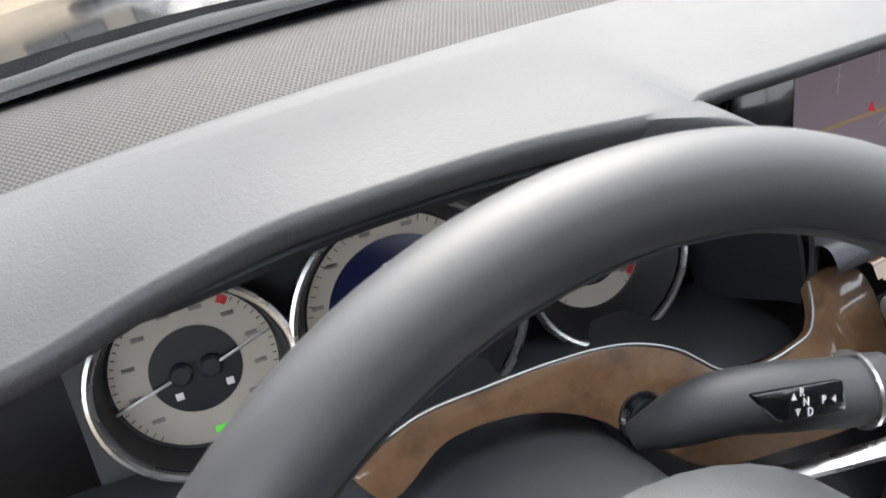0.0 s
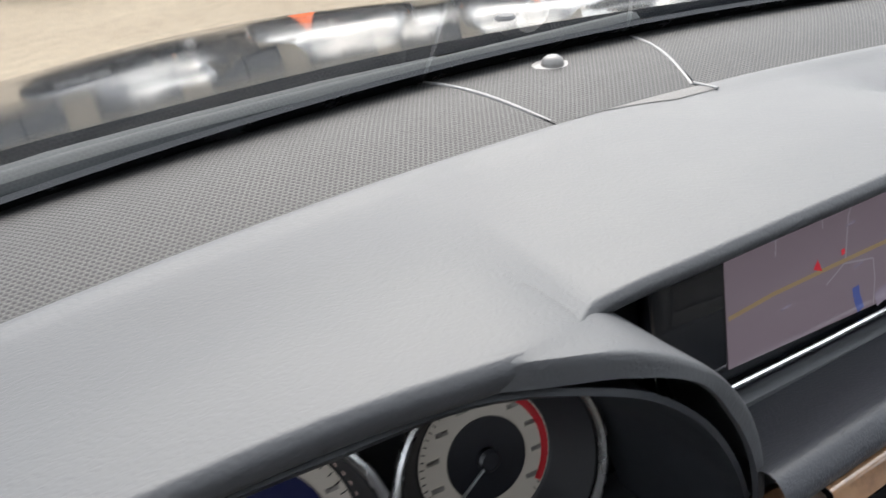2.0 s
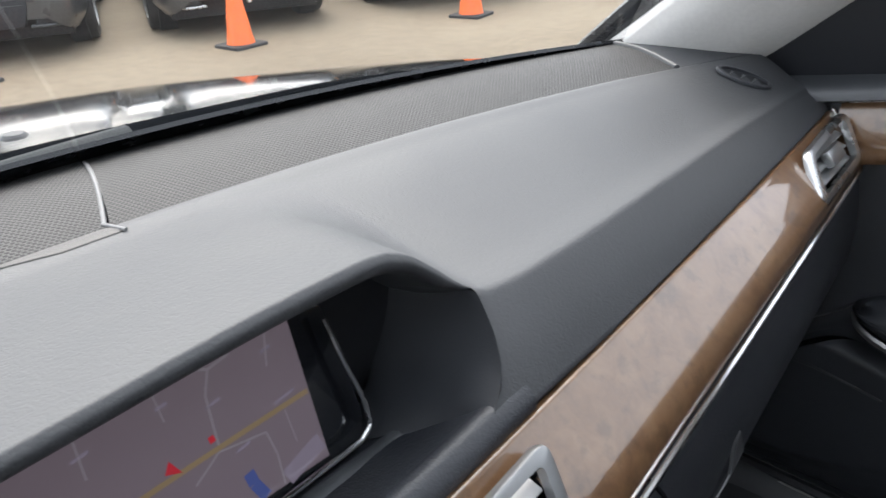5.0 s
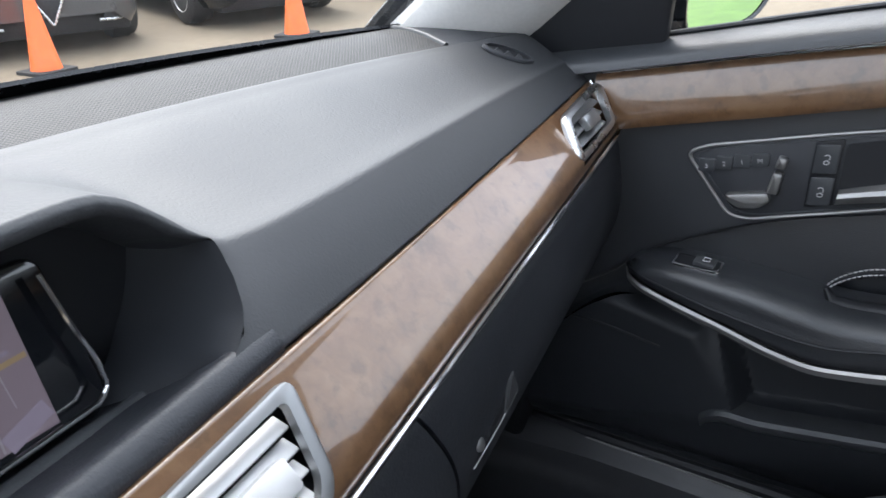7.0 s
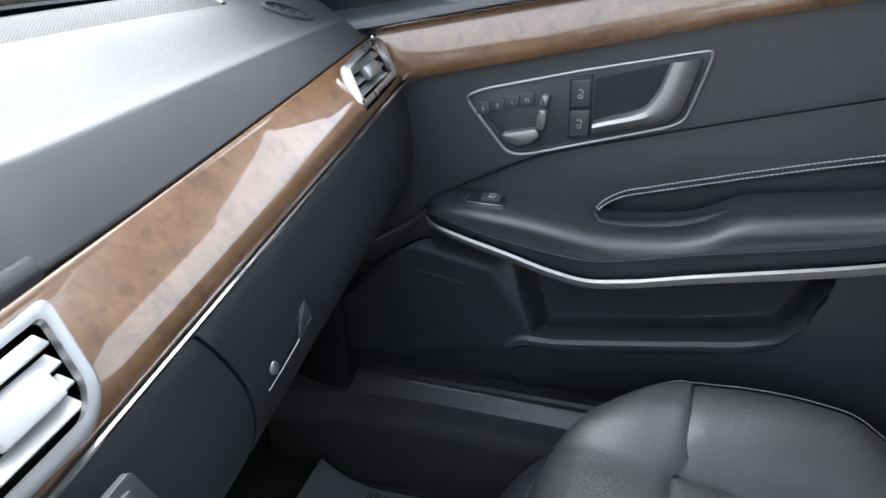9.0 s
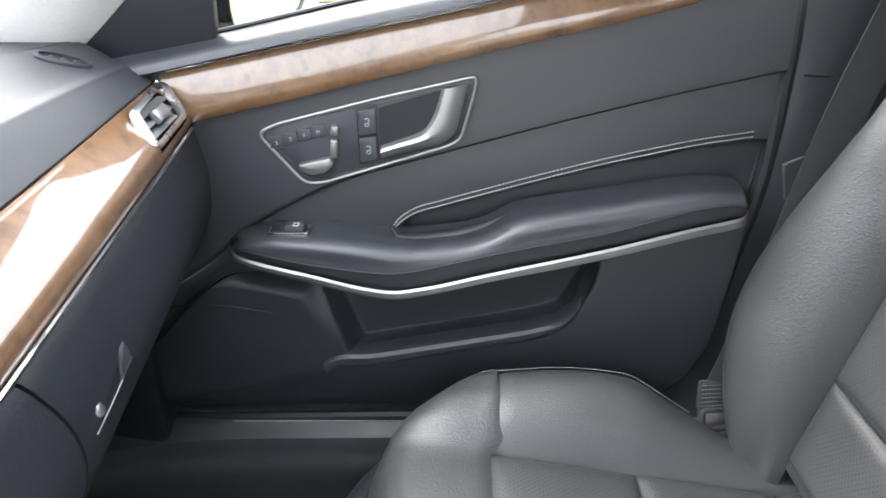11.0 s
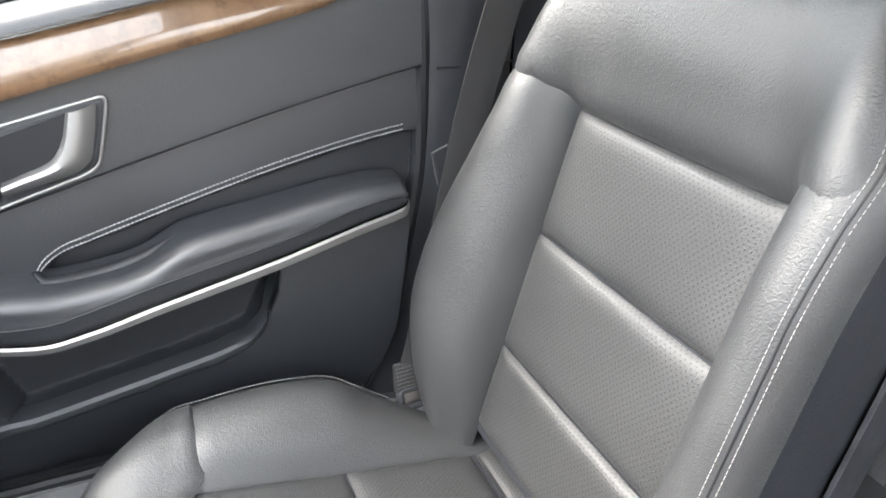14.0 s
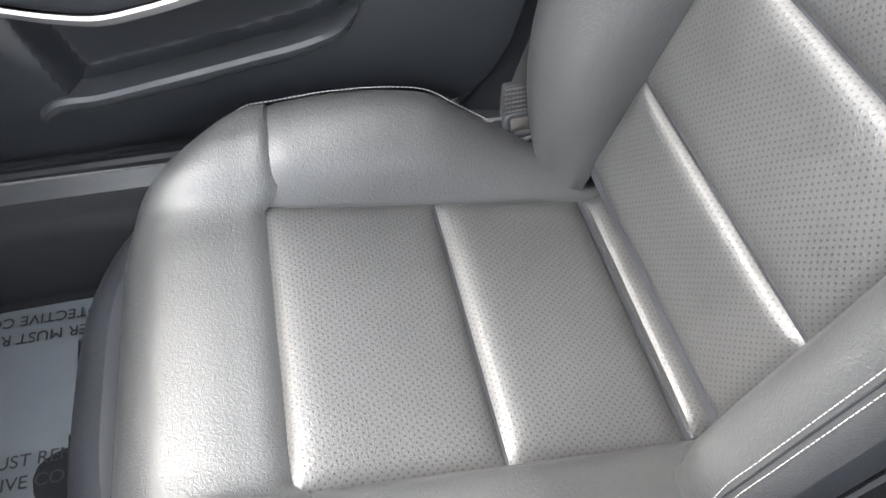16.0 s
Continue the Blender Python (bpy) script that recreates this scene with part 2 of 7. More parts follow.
def smooth_curve(t, p, q):
    """Cubic through the points with tangents from their neighbours."""
    h = np.diff(t)
    d = np.diff(p, axis=0) / h[:, None]
    m = np.zeros_like(p)
    m[0], m[-1] = d[0], d[-1]
    if len(t) > 2:
        w = (h[1:] / (h[1:] + h[:-1]))[:, None]
        m[1:-1] = w * d[:-1] + (1 - w) * d[1:]
    i = np.clip(np.searchsorted(t, q, side="right") - 1, 0, len(t) - 2)
    s, hh = ((q - t[i]) / h[i])[:, None], h[i][:, None]
    return (2 * s**3 - 3 * s**2 + 1) * p[i] + (s**3 - 2 * s**2 + s) * hh * m[i] + (-2 * s**3 + 3 * s**2) * p[i + 1] + (s**3 - s**2) * hh * m[i + 1]


def part(name, bm, mat, parent=None, label="", smooth=True, sharp=35):
    me = bpy.data.meshes.new(name)
    bm.normal_update()
    bm.to_mesh(me)
    bm.free()
    me.materials.append(mat)
    if smooth:
        me.shade_smooth()
        me.set_sharp_from_angle(angle=radians(sharp))
    ob = new(name, me)
    if parent is not None:
        ob.parent = parent
    if label:
        tagged(ob, label)
    return ob


def thing(name, label, category, at=(0, 0, 0), group="", kind=""):
    e = new(name)
    e.empty_display_size = 0.1
    e.location = at
    return tagged(e, label, category, group, kind)


def settle(root):
    """Parts are built in world places: take the thing's own place out of them."""
    inv = Matrix.Translation(-Vector(root.location))
    for c in root.children:
        c.matrix_basis = inv @ c.matrix_basis
    return root


def grid(P, bm=None, thick=0.0, flip=False, closed=False, uv=True):
    """A sheet through an array of points [row][column], with a UV map in metres."""
    P = np.asarray(P, float)
    bm = bm or bmesh.new()
    lay = bm.loops.layers.uv.verify()
    R, C = P.shape[:2]
    du = np.linalg.norm(np.diff(P, axis=1), axis=2)
    dv = np.linalg.norm(np.diff(P, axis=0), axis=2)
    U = np.c_[np.zeros(R), np.cumsum(du, 1)]
    U = U - U[:, C // 2][:, None]
    V = np.r_[np.zeros((1, C)), np.cumsum(dv, 0)]
    vs = [[bm.verts.new(P[r, c]) for c in range(C)] for r in range(R)]
    faces = []
    for r in range(R - 1):
        for c in range(C if closed else C - 1):
            k = (c + 1) % C
            idx = [(r, c), (r, k), (r + 1, k), (r + 1, c)]
            if flip:
                idx = idx[::-1]
            try:
                f = bm.faces.new([vs[a][b] for a, b in idx])
            except ValueError:
                continue
            for lp, (a, b) in zip(f.loops, idx):
                lp[lay].uv = (U[a, b] if not (closed and b == 0 and c == C - 1) else U[a, C - 1] + du[a, -1], V[a, b])
            faces.append(f)
    if thick:
        bm.normal_update()
        bmesh.ops.solidify(bm, geom=faces, thickness=thick)
    return bm


def loft(rows, nu, nv, soft_u=True, soft_v=True):
    """Points [nv][nu] through key rows of key points."""
    a = np.array([curve(r, nu, soft_u) for r in rows])
    out = np.zeros((nv, nu, 3))
    for c in range(nu):
        t = np.r_[0, np.cumsum(np.linalg.norm(np.diff(a[:, c], axis=0), axis=1) + 1e-6)]
        q = np.linspace(0, 1, nv)
        tm = np.r_[0, np.cumsum(np.linalg.norm(np.diff(a, axis=0), axis=2).mean(1) + 1e-6)]
        tm /= tm[-1]
        out[:, c] = pchip(tm, a[:, c], q) if soft_v else np.stack([np.interp(q, tm, a[:, c, k]) for k in range(3)], 1)
    return out


def tube(points, r, seg=8, n=None, bm=None, soft=True, flat=1.0, up=(0, 0, 1), cap=True):
    p = curve(points, n, soft) if n else np.array(points, float)
    bm = bm or bmesh.new()
    rings = []
    for i in range(len(p)):
        d = Vector(p[min(i + 1, len(p) - 1)] - p[max(i - 1, 0)]).normalized()
        a = d.cross(Vector(up))
        a = a.normalized() if a.length > 1e-4 else Vector((1, 0, 0))
        b = a.cross(d).normalized()
        rr = r[i] if hasattr(r, "__len__") else r
        rings.append([bm.verts.new(Vector(p[i]) + a * (rr * math.cos(2 * math.pi * k / seg)) + b * (rr * flat * math.sin(2 * math.pi * k / seg))) for k in range(seg)])
    for A, B in zip(rings, rings[1:]):
        for k in range(seg):
            bm.faces.new((A[k], A[(k + 1) % seg], B[(k + 1) % seg], B[k]))
    if cap:
        bm.faces.new(rings[0][::-1])
        bm.faces.new(rings[-1])
    return bm


def loop_tube(points, r, seg=8, bm=None, flat=1.0, up=(0, 0, 1)):
    """A closed tube."""
    p = np.array(points, float)
    bm = bm or bmesh.new()
    rings, N = [], len(p)
    for i in range(N):
        d = Vector(p[(i + 1) % N] - p[i - 1]).normalized()
        a = d.cross(Vector(up)).normalized()
        b = a.cross(d).normalized()
        rings.append([bm.verts.new(Vector(p[i]) + a * (r * math.cos(2 * math.pi * k / seg)) + b * (r * flat * math.sin(2 * math.pi * k / seg))) for k in range(seg)])
    for i in range(N):
        A, B = rings[i], rings[(i + 1) % N]
        for k in range(seg):
            bm.faces.new((A[k], A[(k + 1) % seg], B[(k + 1) % seg], B[k]))
    return bm


def frame_of(o, u, v):
    """A pose with its x along u, y along v (made square) and z out of both."""
    u = Vector(u).normalized()
    w = u.cross(Vector(v)).normalized()
    v = w.cross(u)
    m = Matrix((u, v, w)).transposed().to_4x4()
    m.translation = o
    return m


def rounded(poly, r, n=5):
    """A polygon with its corners rounded; r is one radius or one for each corner."""
    out = []
    N = len(poly)
    for i in range(N):
        p, a, b = (Vector(poly[j]).to_2d() for j in (i, i - 1, (i + 1) % N))
        rr = r[i] if hasattr(r, "__len__") else r
        da, db = (a - p), (b - p)
        k = min(rr, da.length * 0.48, db.length * 0.48)
        s, e = p + da.normalized() * k, p + db.normalized() * k
        for j in range(n + 1):
            t = j / n
            out.append(s * (1 - t) ** 2 + p * 2 * t * (1 - t) + e * t * t)
    return [(q.x, q.y) for q in out]


def plate(poly, h, m=None, bevel=0.0, bm=None, hole=None, base=0.0, crown=0.0):
    """A flat piece of the outline poly, h thick along z, with a rounded upper edge and, if wanted, an opening."""
    bm = bm or bmesh.new()
    m = m or Matrix()
    P = [Vector((x, y)) for x, y in poly]
    c = sum(P, Vector((0, 0))) / len(P)

    def ring(pts, z):
        return [bm.verts.new(m @ Vector((p.x, p.y, z))) for p in pts]

    def inset(pts, d, s=1):
        out = []
        for i in range(len(pts)):
            e = pts[(i + 1) % len(pts)] - pts[i - 1]
            nn = Vector((-e.y, e.x)).normalized()
            out.append(pts[i] + nn * d * s)
        return out

    area = sum(P[i].x * P[(i + 1) % len(P)].y - P[(i + 1) % len(P)].x * P[i].y for i in range(len(P)))
    if area < 0:
        P = P[::-1]
    rings = [ring(P, base)]
    if bevel:
        rings += [ring(P, base + h - bevel), ring(inset(P, bevel * 0.3), base + h - bevel * 0.3), ring(inset(P, bevel), base + h)]
    else:
        rings += [ring(P, base + h)]
    for A, B in zip(rings, rings[1:]):
        for i in range(len(A)):
            j = (i + 1) % len(A)
            bm.faces.new((A[i], A[j], B[j], B[i]))
    if hole:
        Q = [Vector((x, y)) for x, y in hole]
        if sum(Q[i].x * Q[(i + 1) % len(Q)].y - Q[(i + 1) % len(Q)].x * Q[i].y for i in range(len(Q))) < 0:
            Q = Q[::-1]
        T, B0 = ring(Q, base + h), ring(Q, base)
        for i in range(len(Q)):
            j = (i + 1) % len(Q)
            bm.faces.new((T[i], T[j], B0[j], B0[i])[::-1])
        for outer, inner in ((rings[-1], T), (rings[0], B0)):
            edges = []
            for loopv in (outer, inner):
                for i in range(len(loopv)):
                    e = bm.edges.get((loopv[i], loopv[(i + 1) % len(loopv)]))
                    edges.append(e or bm.edges.new((loopv[i], loopv[(i + 1) % len(loopv)])))
            bmesh.ops.triangle_fill(bm, edges=edges, use_beauty=True)
        bmesh.ops.recalc_face_normals(bm, faces=bm.faces)
    else:
        if crown:
            top = bm.verts.new(m @ Vector((c.x, c.y, base + h + crown)))
            A = rings[-1]
            for i in range(len(A)):
                bm.faces.new((A[i], A[(i + 1) % len(A)], top))
        else:
            bm.faces.new(rings[-1])
        bm.faces.new(rings[0][::-1])
    return bm


def block(lo, hi, bevel=0.003, bm=None, m=None, seg=2):
    bm = bm or bmesh.new()
    d = [b - a for a, b in zip(lo, hi)]
    g = bmesh.ops.create_cube(bm, size=1, matrix=(m or Matrix()) @ Matrix.LocRotScale([(a + b) / 2 for a, b in zip(lo, hi)], None, d))
    if bevel:
        bmesh.ops.bevel(bm, geom=list({e for v in g["verts"] for e in v.link_edges}), offset=min(bevel, min(d) * 0.45), segments=seg, affect='EDGES', profile=0.5)
    return bm


def lathe(profile, m=None, seg=32, bm=None, caps=True):
    """A turned piece: (radius, height) pairs round z."""
    bm = bm or bmesh.new()
    m = m or Matrix()
    rings = []
    for r, z in profile:
        rings.append([bm.verts.new(m @ Vector((r * math.cos(2 * math.pi * k / seg), r * math.sin(2 * math.pi * k / seg), z))) for k in range(seg)])
    for A, B in zip(rings, rings[1:]):
        for k in range(seg):
            bm.faces.new((A[k], A[(k + 1) % seg], B[(k + 1) % seg], B[k]))
    if caps and profile[0][0] > 1e-5:
        bm.faces.new(rings[0][::-1])
    if caps and profile[-1][0] > 1e-5:
        bm.faces.new(rings[-1])
    bmesh.ops.remove_doubles(bm, verts=bm.verts, dist=1e-6)
    bmesh.ops.recalc_face_normals(bm, faces=bm.faces)
    return bm


def words(name, text, size, m, mat, parent=None, depth=0.0002):
    cu = bpy.data.curves.new(name, 'FONT')
    cu.body, cu.size, cu.extrude, cu.align_x, cu.align_y = text, size, depth, 'CENTER', 'CENTER'
    tmp = bpy.data.objects.new(name, cu)
    scene.collection.objects.link(tmp)
    bpy.context.view_layer.update()
    me = bpy.data.meshes.new_from_object(tmp)
    bpy.data.objects.remove(tmp)
    me.transform(m)
    me.materials.clear()
    me.materials.append(mat)
    ob = new(name, me)
    if parent is not None:
        ob.parent = parent
    return ob


def stitches(points, pitch, length, r, bm=None, lift=(0, 0, 0)):
    """A row of short threads along a line."""
    bm = bm or bmesh.new()
    p = curve(points, 300)
    s = np.r_[0, np.cumsum(np.linalg.norm(np.diff(p, axis=0), axis=1))]
    for k in range(int(s[-1] / pitch)):
        q = np.array([[np.interp(k * pitch + f * length, s, p[:, a]) for a in range(3)] for f in (0, 0.5, 1)]) + np.array(lift)
        tube(q, r, 5, bm=bm)
    return bm

# ---- dashboard ----
def y_front(x):
    return 0.573 - 0.29 * (x - 0.05) ** 2


def y_rear(x):
    return 0.455 - 0.27 * (x - 0.04) ** 2


def z_top(x):
    return 1.014 - 0.008 * x * x


WOOD_O, WOOD_N = Vector((0.453, 0.2056, 0.9257)), Vector((0.026, -0.786, 0.618)).normalized()


def wood_point(x, z, out=0.0):
    """A point of the leaning face of the wood trim at a width and a height."""
    y = WOOD_O.y + (WOOD_N.x * (x - WOOD_O.x) + WOOD_N.z * (z - WOOD_O.z)) / -WOOD_N.y
    return Vector((x, y, z)) + WOOD_N * out


def wood_top_z(x):
    return 0.930 + 0.033 * x + 0.014 * x * x


def wood_low_z(x):
    return 0.8605 + 0.069 * x


dashboard = thing("dashboard", "black leather-covered car dashboard with walnut trim under the windscreen", "dashboard", (0, 0.35, 0.3))

# brow: where the top turns over, as (x, y, z)
BROW = [(-0.72, 0.250, 0.965), (-0.60, 0.235, 0.985), (-0.52, 0.224, 1.006), (-0.46, 0.222, 1.028), (-0.40, 0.223, 1.040), (-0.30, 0.226, 1.043),
        (-0.225, 0.224, 1.040), (-0.208, 0.226, 1.0375), (-0.195, 0.234, 1.0345), (-0.178, 0.246, 1.0315), (-0.14, 0.249, 1.032), (-0.05, 0.250, 1.036), (0.05, 0.250, 1.041), (0.100, 0.249, 1.042),
        (0.116, 0.249, 1.040), (0.132, 0.250, 1.032), (0.151, 0.250, 1.016), (0.168, 0.250, 1.000), (0.180, 0.250, 0.991), (0.188, 0.249, 0.988), (0.22, 0.246, 0.987), (0.40, 0.252, 0.986), (0.60, 0.262, 0.984), (0.72, 0.265, 0.982)]
bx = [b[0] for b in BROW]
SPLIT = 0.178  # right end of the display bin


def pad_top(x, e_max=0.006):
    """The upper side of the pad, from the defroster sheet to the brow."""
    (by, bz), = pchip(bx, [q[1:] for q in BROW], [x])
    yr, zr = y_rear(x), z_top(x)
    hump = 0.003 - 0.001 * math.tanh((x + 0.19) / 0.015)
    col = [(0, yr, zr - 0.004), (0, yr - 0.003, zr)]
    for f in (0.15, 0.3, 0.45, 0.6, 0.75, 0.88):
        col.append((0, yr + (by - yr) * f, zr + (bz - zr) * (f * f * (3 - 2 * f)) + hump * math.sin(math.pi * f)))
    e = min(e_max, 0.07 * (yr - by))
    col.append((0, by + e, bz + 0.0010))
    return by, bz, e, curve(col, 34)


def pad_lip(x):
    """The pad where it ends in an overhanging lip."""
    by, bz, e, top = pad_top(x)
    k = min(1.0, 0.15 + max(0, SPLIT - x) / 0.03)
    roll = [(e, 0.0010), (0.42 * e, 0.0008), (0.0012, -0.0004), (-0.0004, -0.0026), (-0.0002, -0.0058), (0.0018, -0.0090), (0.0062, -0.0112)]
    deep = 1.0 + 0.45 * min(1, max(0, (-0.17 - x) / 0.03))
    roll = curve([(0, by + e + (a - e) * k, bz + 0.001 + (b - 0.001) * k * (deep if b < -0.003 else 1)) for a, b in roll], 26)
    under = [tuple(roll[-1]), (0, by + e + 0.02 * k, bz - 0.017 * k * deep), (0, by + e + 0.06 * k, bz - 0.02 * k * deep - 0.01)]
    return [(x, q[1], q[2]) for q in np.r_[top[:-1], roll[:-1], curve(under, 8)]]


def pad_fascia(x):
    """The pad where it runs on down to the wood, cut away round the bin."""
    by, bz, e, top = pad_top(x, 0.005)
    wp = wood_point(x, wood_top_z(x))
    q0, q1 = (by - 0.0020, bz - 0.0026), (wp.y + 0.0006, wp.z + 0.0016)
    down = [(by + e, bz + 0.0010), (by + 0.0012, bz + 0.0002), q0]
    for f in (0.2, 0.4, 0.6, 0.8, 0.95):
        down.append((q0[0] + (q1[0] - q0[0]) * f - 0.0012 * math.sin(math.pi * f), q0[1] + (q1[1] - q0[1]) * f + 0.0009 * math.sin(math.pi * f)))
    down += [q1, (wp.y + 0.004, wp.z - 0.004)]
    low = curve([(0, a, b) for a, b in down], 30)
    near = max(0, 1 - (x - SPLIT) / 0.07)
    return [(x, q[1], q[2]) for q in top[:-1]] + [(x - near * float(np.interp(q[2], [0.94, 0.9475, 0.953, 0.963, 0.975, 0.989], [0.034, 0.031, 0.019, 0.010, 0.004, 0])), q[1], q[2]) for q in low]


XL = np.unique(np.r_[np.linspace(-0.72, SPLIT, 90), np.linspace(-0.24, -0.13, 31), np.linspace(0.13, SPLIT, 31)])
XR = np.unique(np.r_[np.linspace(SPLIT, 0.72, 60), np.linspace(SPLIT, 0.25, 20)])
part("top_pad", grid(np.array([pad_lip(x) for x in XL]).transpose(1, 0, 2)), LEATHER_DASH, dashboard, "pale-lit black grained leather pad")
FASC = np.array([pad_fascia(x) for x in XR])
part("passenger_pad", grid(FASC.transpose(1, 0, 2)), LEATHER_DASH, dashboard, "black grained leather pad sloping down to the walnut")

SEAM = plain("grey seam plastic", (0.15, 0.15, 0.15), 0.5)
# perforated defroster sheets in three panels, with bright seams
seams = [(-0.104, -0.063), (0.102, 0.064)]


def seam_x(s, v):
    a, b = seams[s]
    c = (-0.05, -0.30)[s]
    return b + (a - b) * ((1 - c) * v + c * v * v)


def mesh_end(v):
    """The outer end of the sheet beside the pillar."""
    return 0.612 + 0.050 * v


def mesh_panel(xl, xr, nu):
    P = []
    for v in np.linspace(0, 1, 14):
        a, b = xl(v), xr(v)
        P.append([(x, y_rear(x) - 0.006 + (y_front(x) - y_rear(x) + 0.012) * v, z_top(x) - 0.002 + 0.006 * math.sin(math.pi * min(1, v * 0.9)) + 0.002 * v) for x in np.linspace(a, b, nu)])
    return grid(np.array(P), thick=-0.003, flip=False)


g = 0.0012
part("mesh_panel", mesh_panel(lambda v: -0.72, lambda v: seam_x(0, v) - g, 50), GRILLE, dashboard, "grey perforated defroster panel")
part("mesh_panel", mesh_panel(lambda v: seam_x(0, v) + g, lambda v: seam_x(1, v) - g, 20), GRILLE, dashboard, "grey perforated defroster panel")
part("mesh_panel", mesh_panel(lambda v: seam_x(1, v) + g, mesh_end, 50), GRILLE, dashboard, "grey perforated defroster panel")
for s in (0, 1):
    pts = [(seam_x(s, v), y_rear(0.08) + (y_front(0.09) - y_rear(0.08)) * v, z_top(0) + 0.0010 + 0.006 * math.sin(math.pi * min(1, v * 0.9)) + 0.002 * v) for v in np.linspace(0, 1, 12)]
    part("seam_strip", tube(pts, 0.0016, 8, flat=0.9), SEAM, dashboard, "pale grey seam strip")
# ribbed slot behind the middle panel
def slot_y(x, w):
    return y_rear(x) - 0.004 - w * (0.001 + 0.016 * min(1, max(0, (x + 0.05) / 0.075)) ** 1.2)


def on_pad(x, y, up):
    """A point just over the top pad."""
    row = pad_top(x)[3][::-1]
    return (x, y, float(np.interp(y, row[:, 1], row[:, 2])) + up)


slot = [[on_pad(x + 0.006 * w, slot_y(x, w), 0.0005) for x in np.linspace(-0.048, 0.061, 40)] for w in (0, 0.33, 0.66, 1)]
part("slot_grille", grid(slot, thick=0.0), SLOT, dashboard, "narrow grey slot strip")
part("seam_strip", tube([(0.0625, slot_y(0.061, 0) + 0.001, z_top(0) + 0.0036), (0.0685, slot_y(0.061, 1) - 0.001, z_top(0) + 0.0036)], 0.0014, 8), SEAM, dashboard, "pale grey seam strip")
# plain end piece and raised rim between the sheet and the pillar
part("mesh_end_cap", mesh_panel(lambda v: mesh_end(v) + 2 * g, lambda v: 0.745, 14), PLASTIC, dashboard, "plain dark end piece beside the pillar")
part("end_rim", tube([(mesh_end(v), y_rear(mesh_end(v)) - 0.006 + (y_front(mesh_end(v)) - y_rear(mesh_end(v)) + 0.012) * v, z_top(0.63) + 0.0010 + 0.006 * math.sin(math.pi * min(1, v * 0.9)) + 0.002 * v) for v in np.linspace(0, 1, 12)], 0.0034, 8), PLASTIC_GREY, dashboard, "grey rim at the end of the sheet")
# sensor dome
part("sensor_dome", lathe([(0.0175, 0), (0.0175, 0.0016), (0.0160, 0.0026), (0.010, 0.0030), (0.0, 0.0030)],
                          pose(-0.004, 0.540, 1.0192)), plain("grey sensor plastic", (0.20, 0.195, 0.19), 0.45), dashboard, "small pale flange of the light sensor")
part("sensor_lens", lathe([(0.0095, 0.002), (0.0093, 0.005), (0.0076, 0.0085), (0.0042, 0.0106), (0.0, 0.0112)], pose(-0.004, 0.540, 1.0192)), plain("grey lens", (0.12, 0.115, 0.11), 0.35), dashboard, "grey sensor dome")

# wood trim across the passenger side and middle
XW = np.linspace(-0.085, 0.724, 90)
WR = []
for f, o in ((0.0, -0.004), (0.02, 0.0003), (0.08, 0.0016), (0.2, 0.0038), (0.35, 0.0066), (0.5, 0.0094), (0.6, 0.0112), (0.7, 0.0120), (0.82, 0.0108), (0.93, 0.0062), (0.985, 0.0012), (1.0, -0.004)):
    WR.append([tuple(wood_point(x, wood_top_z(x) + (wood_low_z(x) - wood_top_z(x)) * f, o * float(np.interp(x, [0.1, 0.6], [0.45, 1.0])) if o > 0 else o)) for x in XW])
def inside(q, poly):
    """Whether a point lies in a polygon."""
    hit_ = False
    for i in range(len(poly)):
        (x0, y0), (x1, y1) = poly[i - 1], poly[i]
        if (y0 > q[1]) != (y1 > q[1]) and q[0] < x0 + (x1 - x0) * (q[1] - y0) / (y1 - y0):
            hit_ = not hit_
    return hit_


VENT_MID = [(0.024, 0.9165), (0.152, 0.9255), (0.143, 0.887), (0.128, 0.8765), (0.015, 0.872)]
VENT_SIDE = [(0.599, 0.946), (0.702, 0.954), (0.689, 0.9215), (0.584, 0.914)]
VENT_LEFT = [(-0.085, 0.918), (0.012, 0.918), (0.008, 0.868), (-0.080, 0.868)]
wood_pts = loft(WR, 420, 60)
bm = grid(wood_pts, thick=0)
gone = [f for f in bm.faces if any(inside((f.calc_center_median().x, f.calc_center_median().z), v) for v in (VENT_MID, VENT_SIDE, VENT_LEFT))]
bmesh.ops.delete(bm, geom=gone, context='FACES')
part("wood_trim", bm, WOOD, dashboard, "glossy burl walnut trim strip")
part("chrome_strip", tube([tuple(wood_point(x, wood_low_z(x) - 0.002, 0.002)) for x in XW], 0.0024, 8), CHROME_BRIGHT, dashboard, "thin bright chrome strip")

# glovebox and lower panel below the strip
LOW = []
for f, (dy, dz) in enumerate([(0.008, -0.003), (0.002, -0.008), (-0.004, -0.03), (-0.008, -0.055), (-0.009, -0.085), (-0.005, -0.115), (0.010, -0.145), (0.045, -0.175), (0.12, -0.19)]):
    LOW.append((dy, dz))


def lower(x0, x1, n, inset=0.0):
    P = []
    for dy, dz in curve([(0, a, b) for a, b in LOW], 26)[:, 1:]:
        P.append([(x, wood_point(x, wood_low_z(x)).y + dy + inset, wood_low_z(x) + dz * (1.0 + 0.12 * (0.7 - x))) for x in np.linspace(x0, x1, n)])
    return np.array(P)


def skew(P):
    """Lean the side joint of a lower panel the way the glovebox joint runs."""
    Q = P.copy()
    for r in range(len(Q)):
        f = r / (len(Q) - 1)
        Q[r, :, 0] += (0.05 * math.sin(math.pi * min(1, f * 1.25)) - 0.03 * f) * np.linspace(1, 0, Q.shape[1])
    return Q


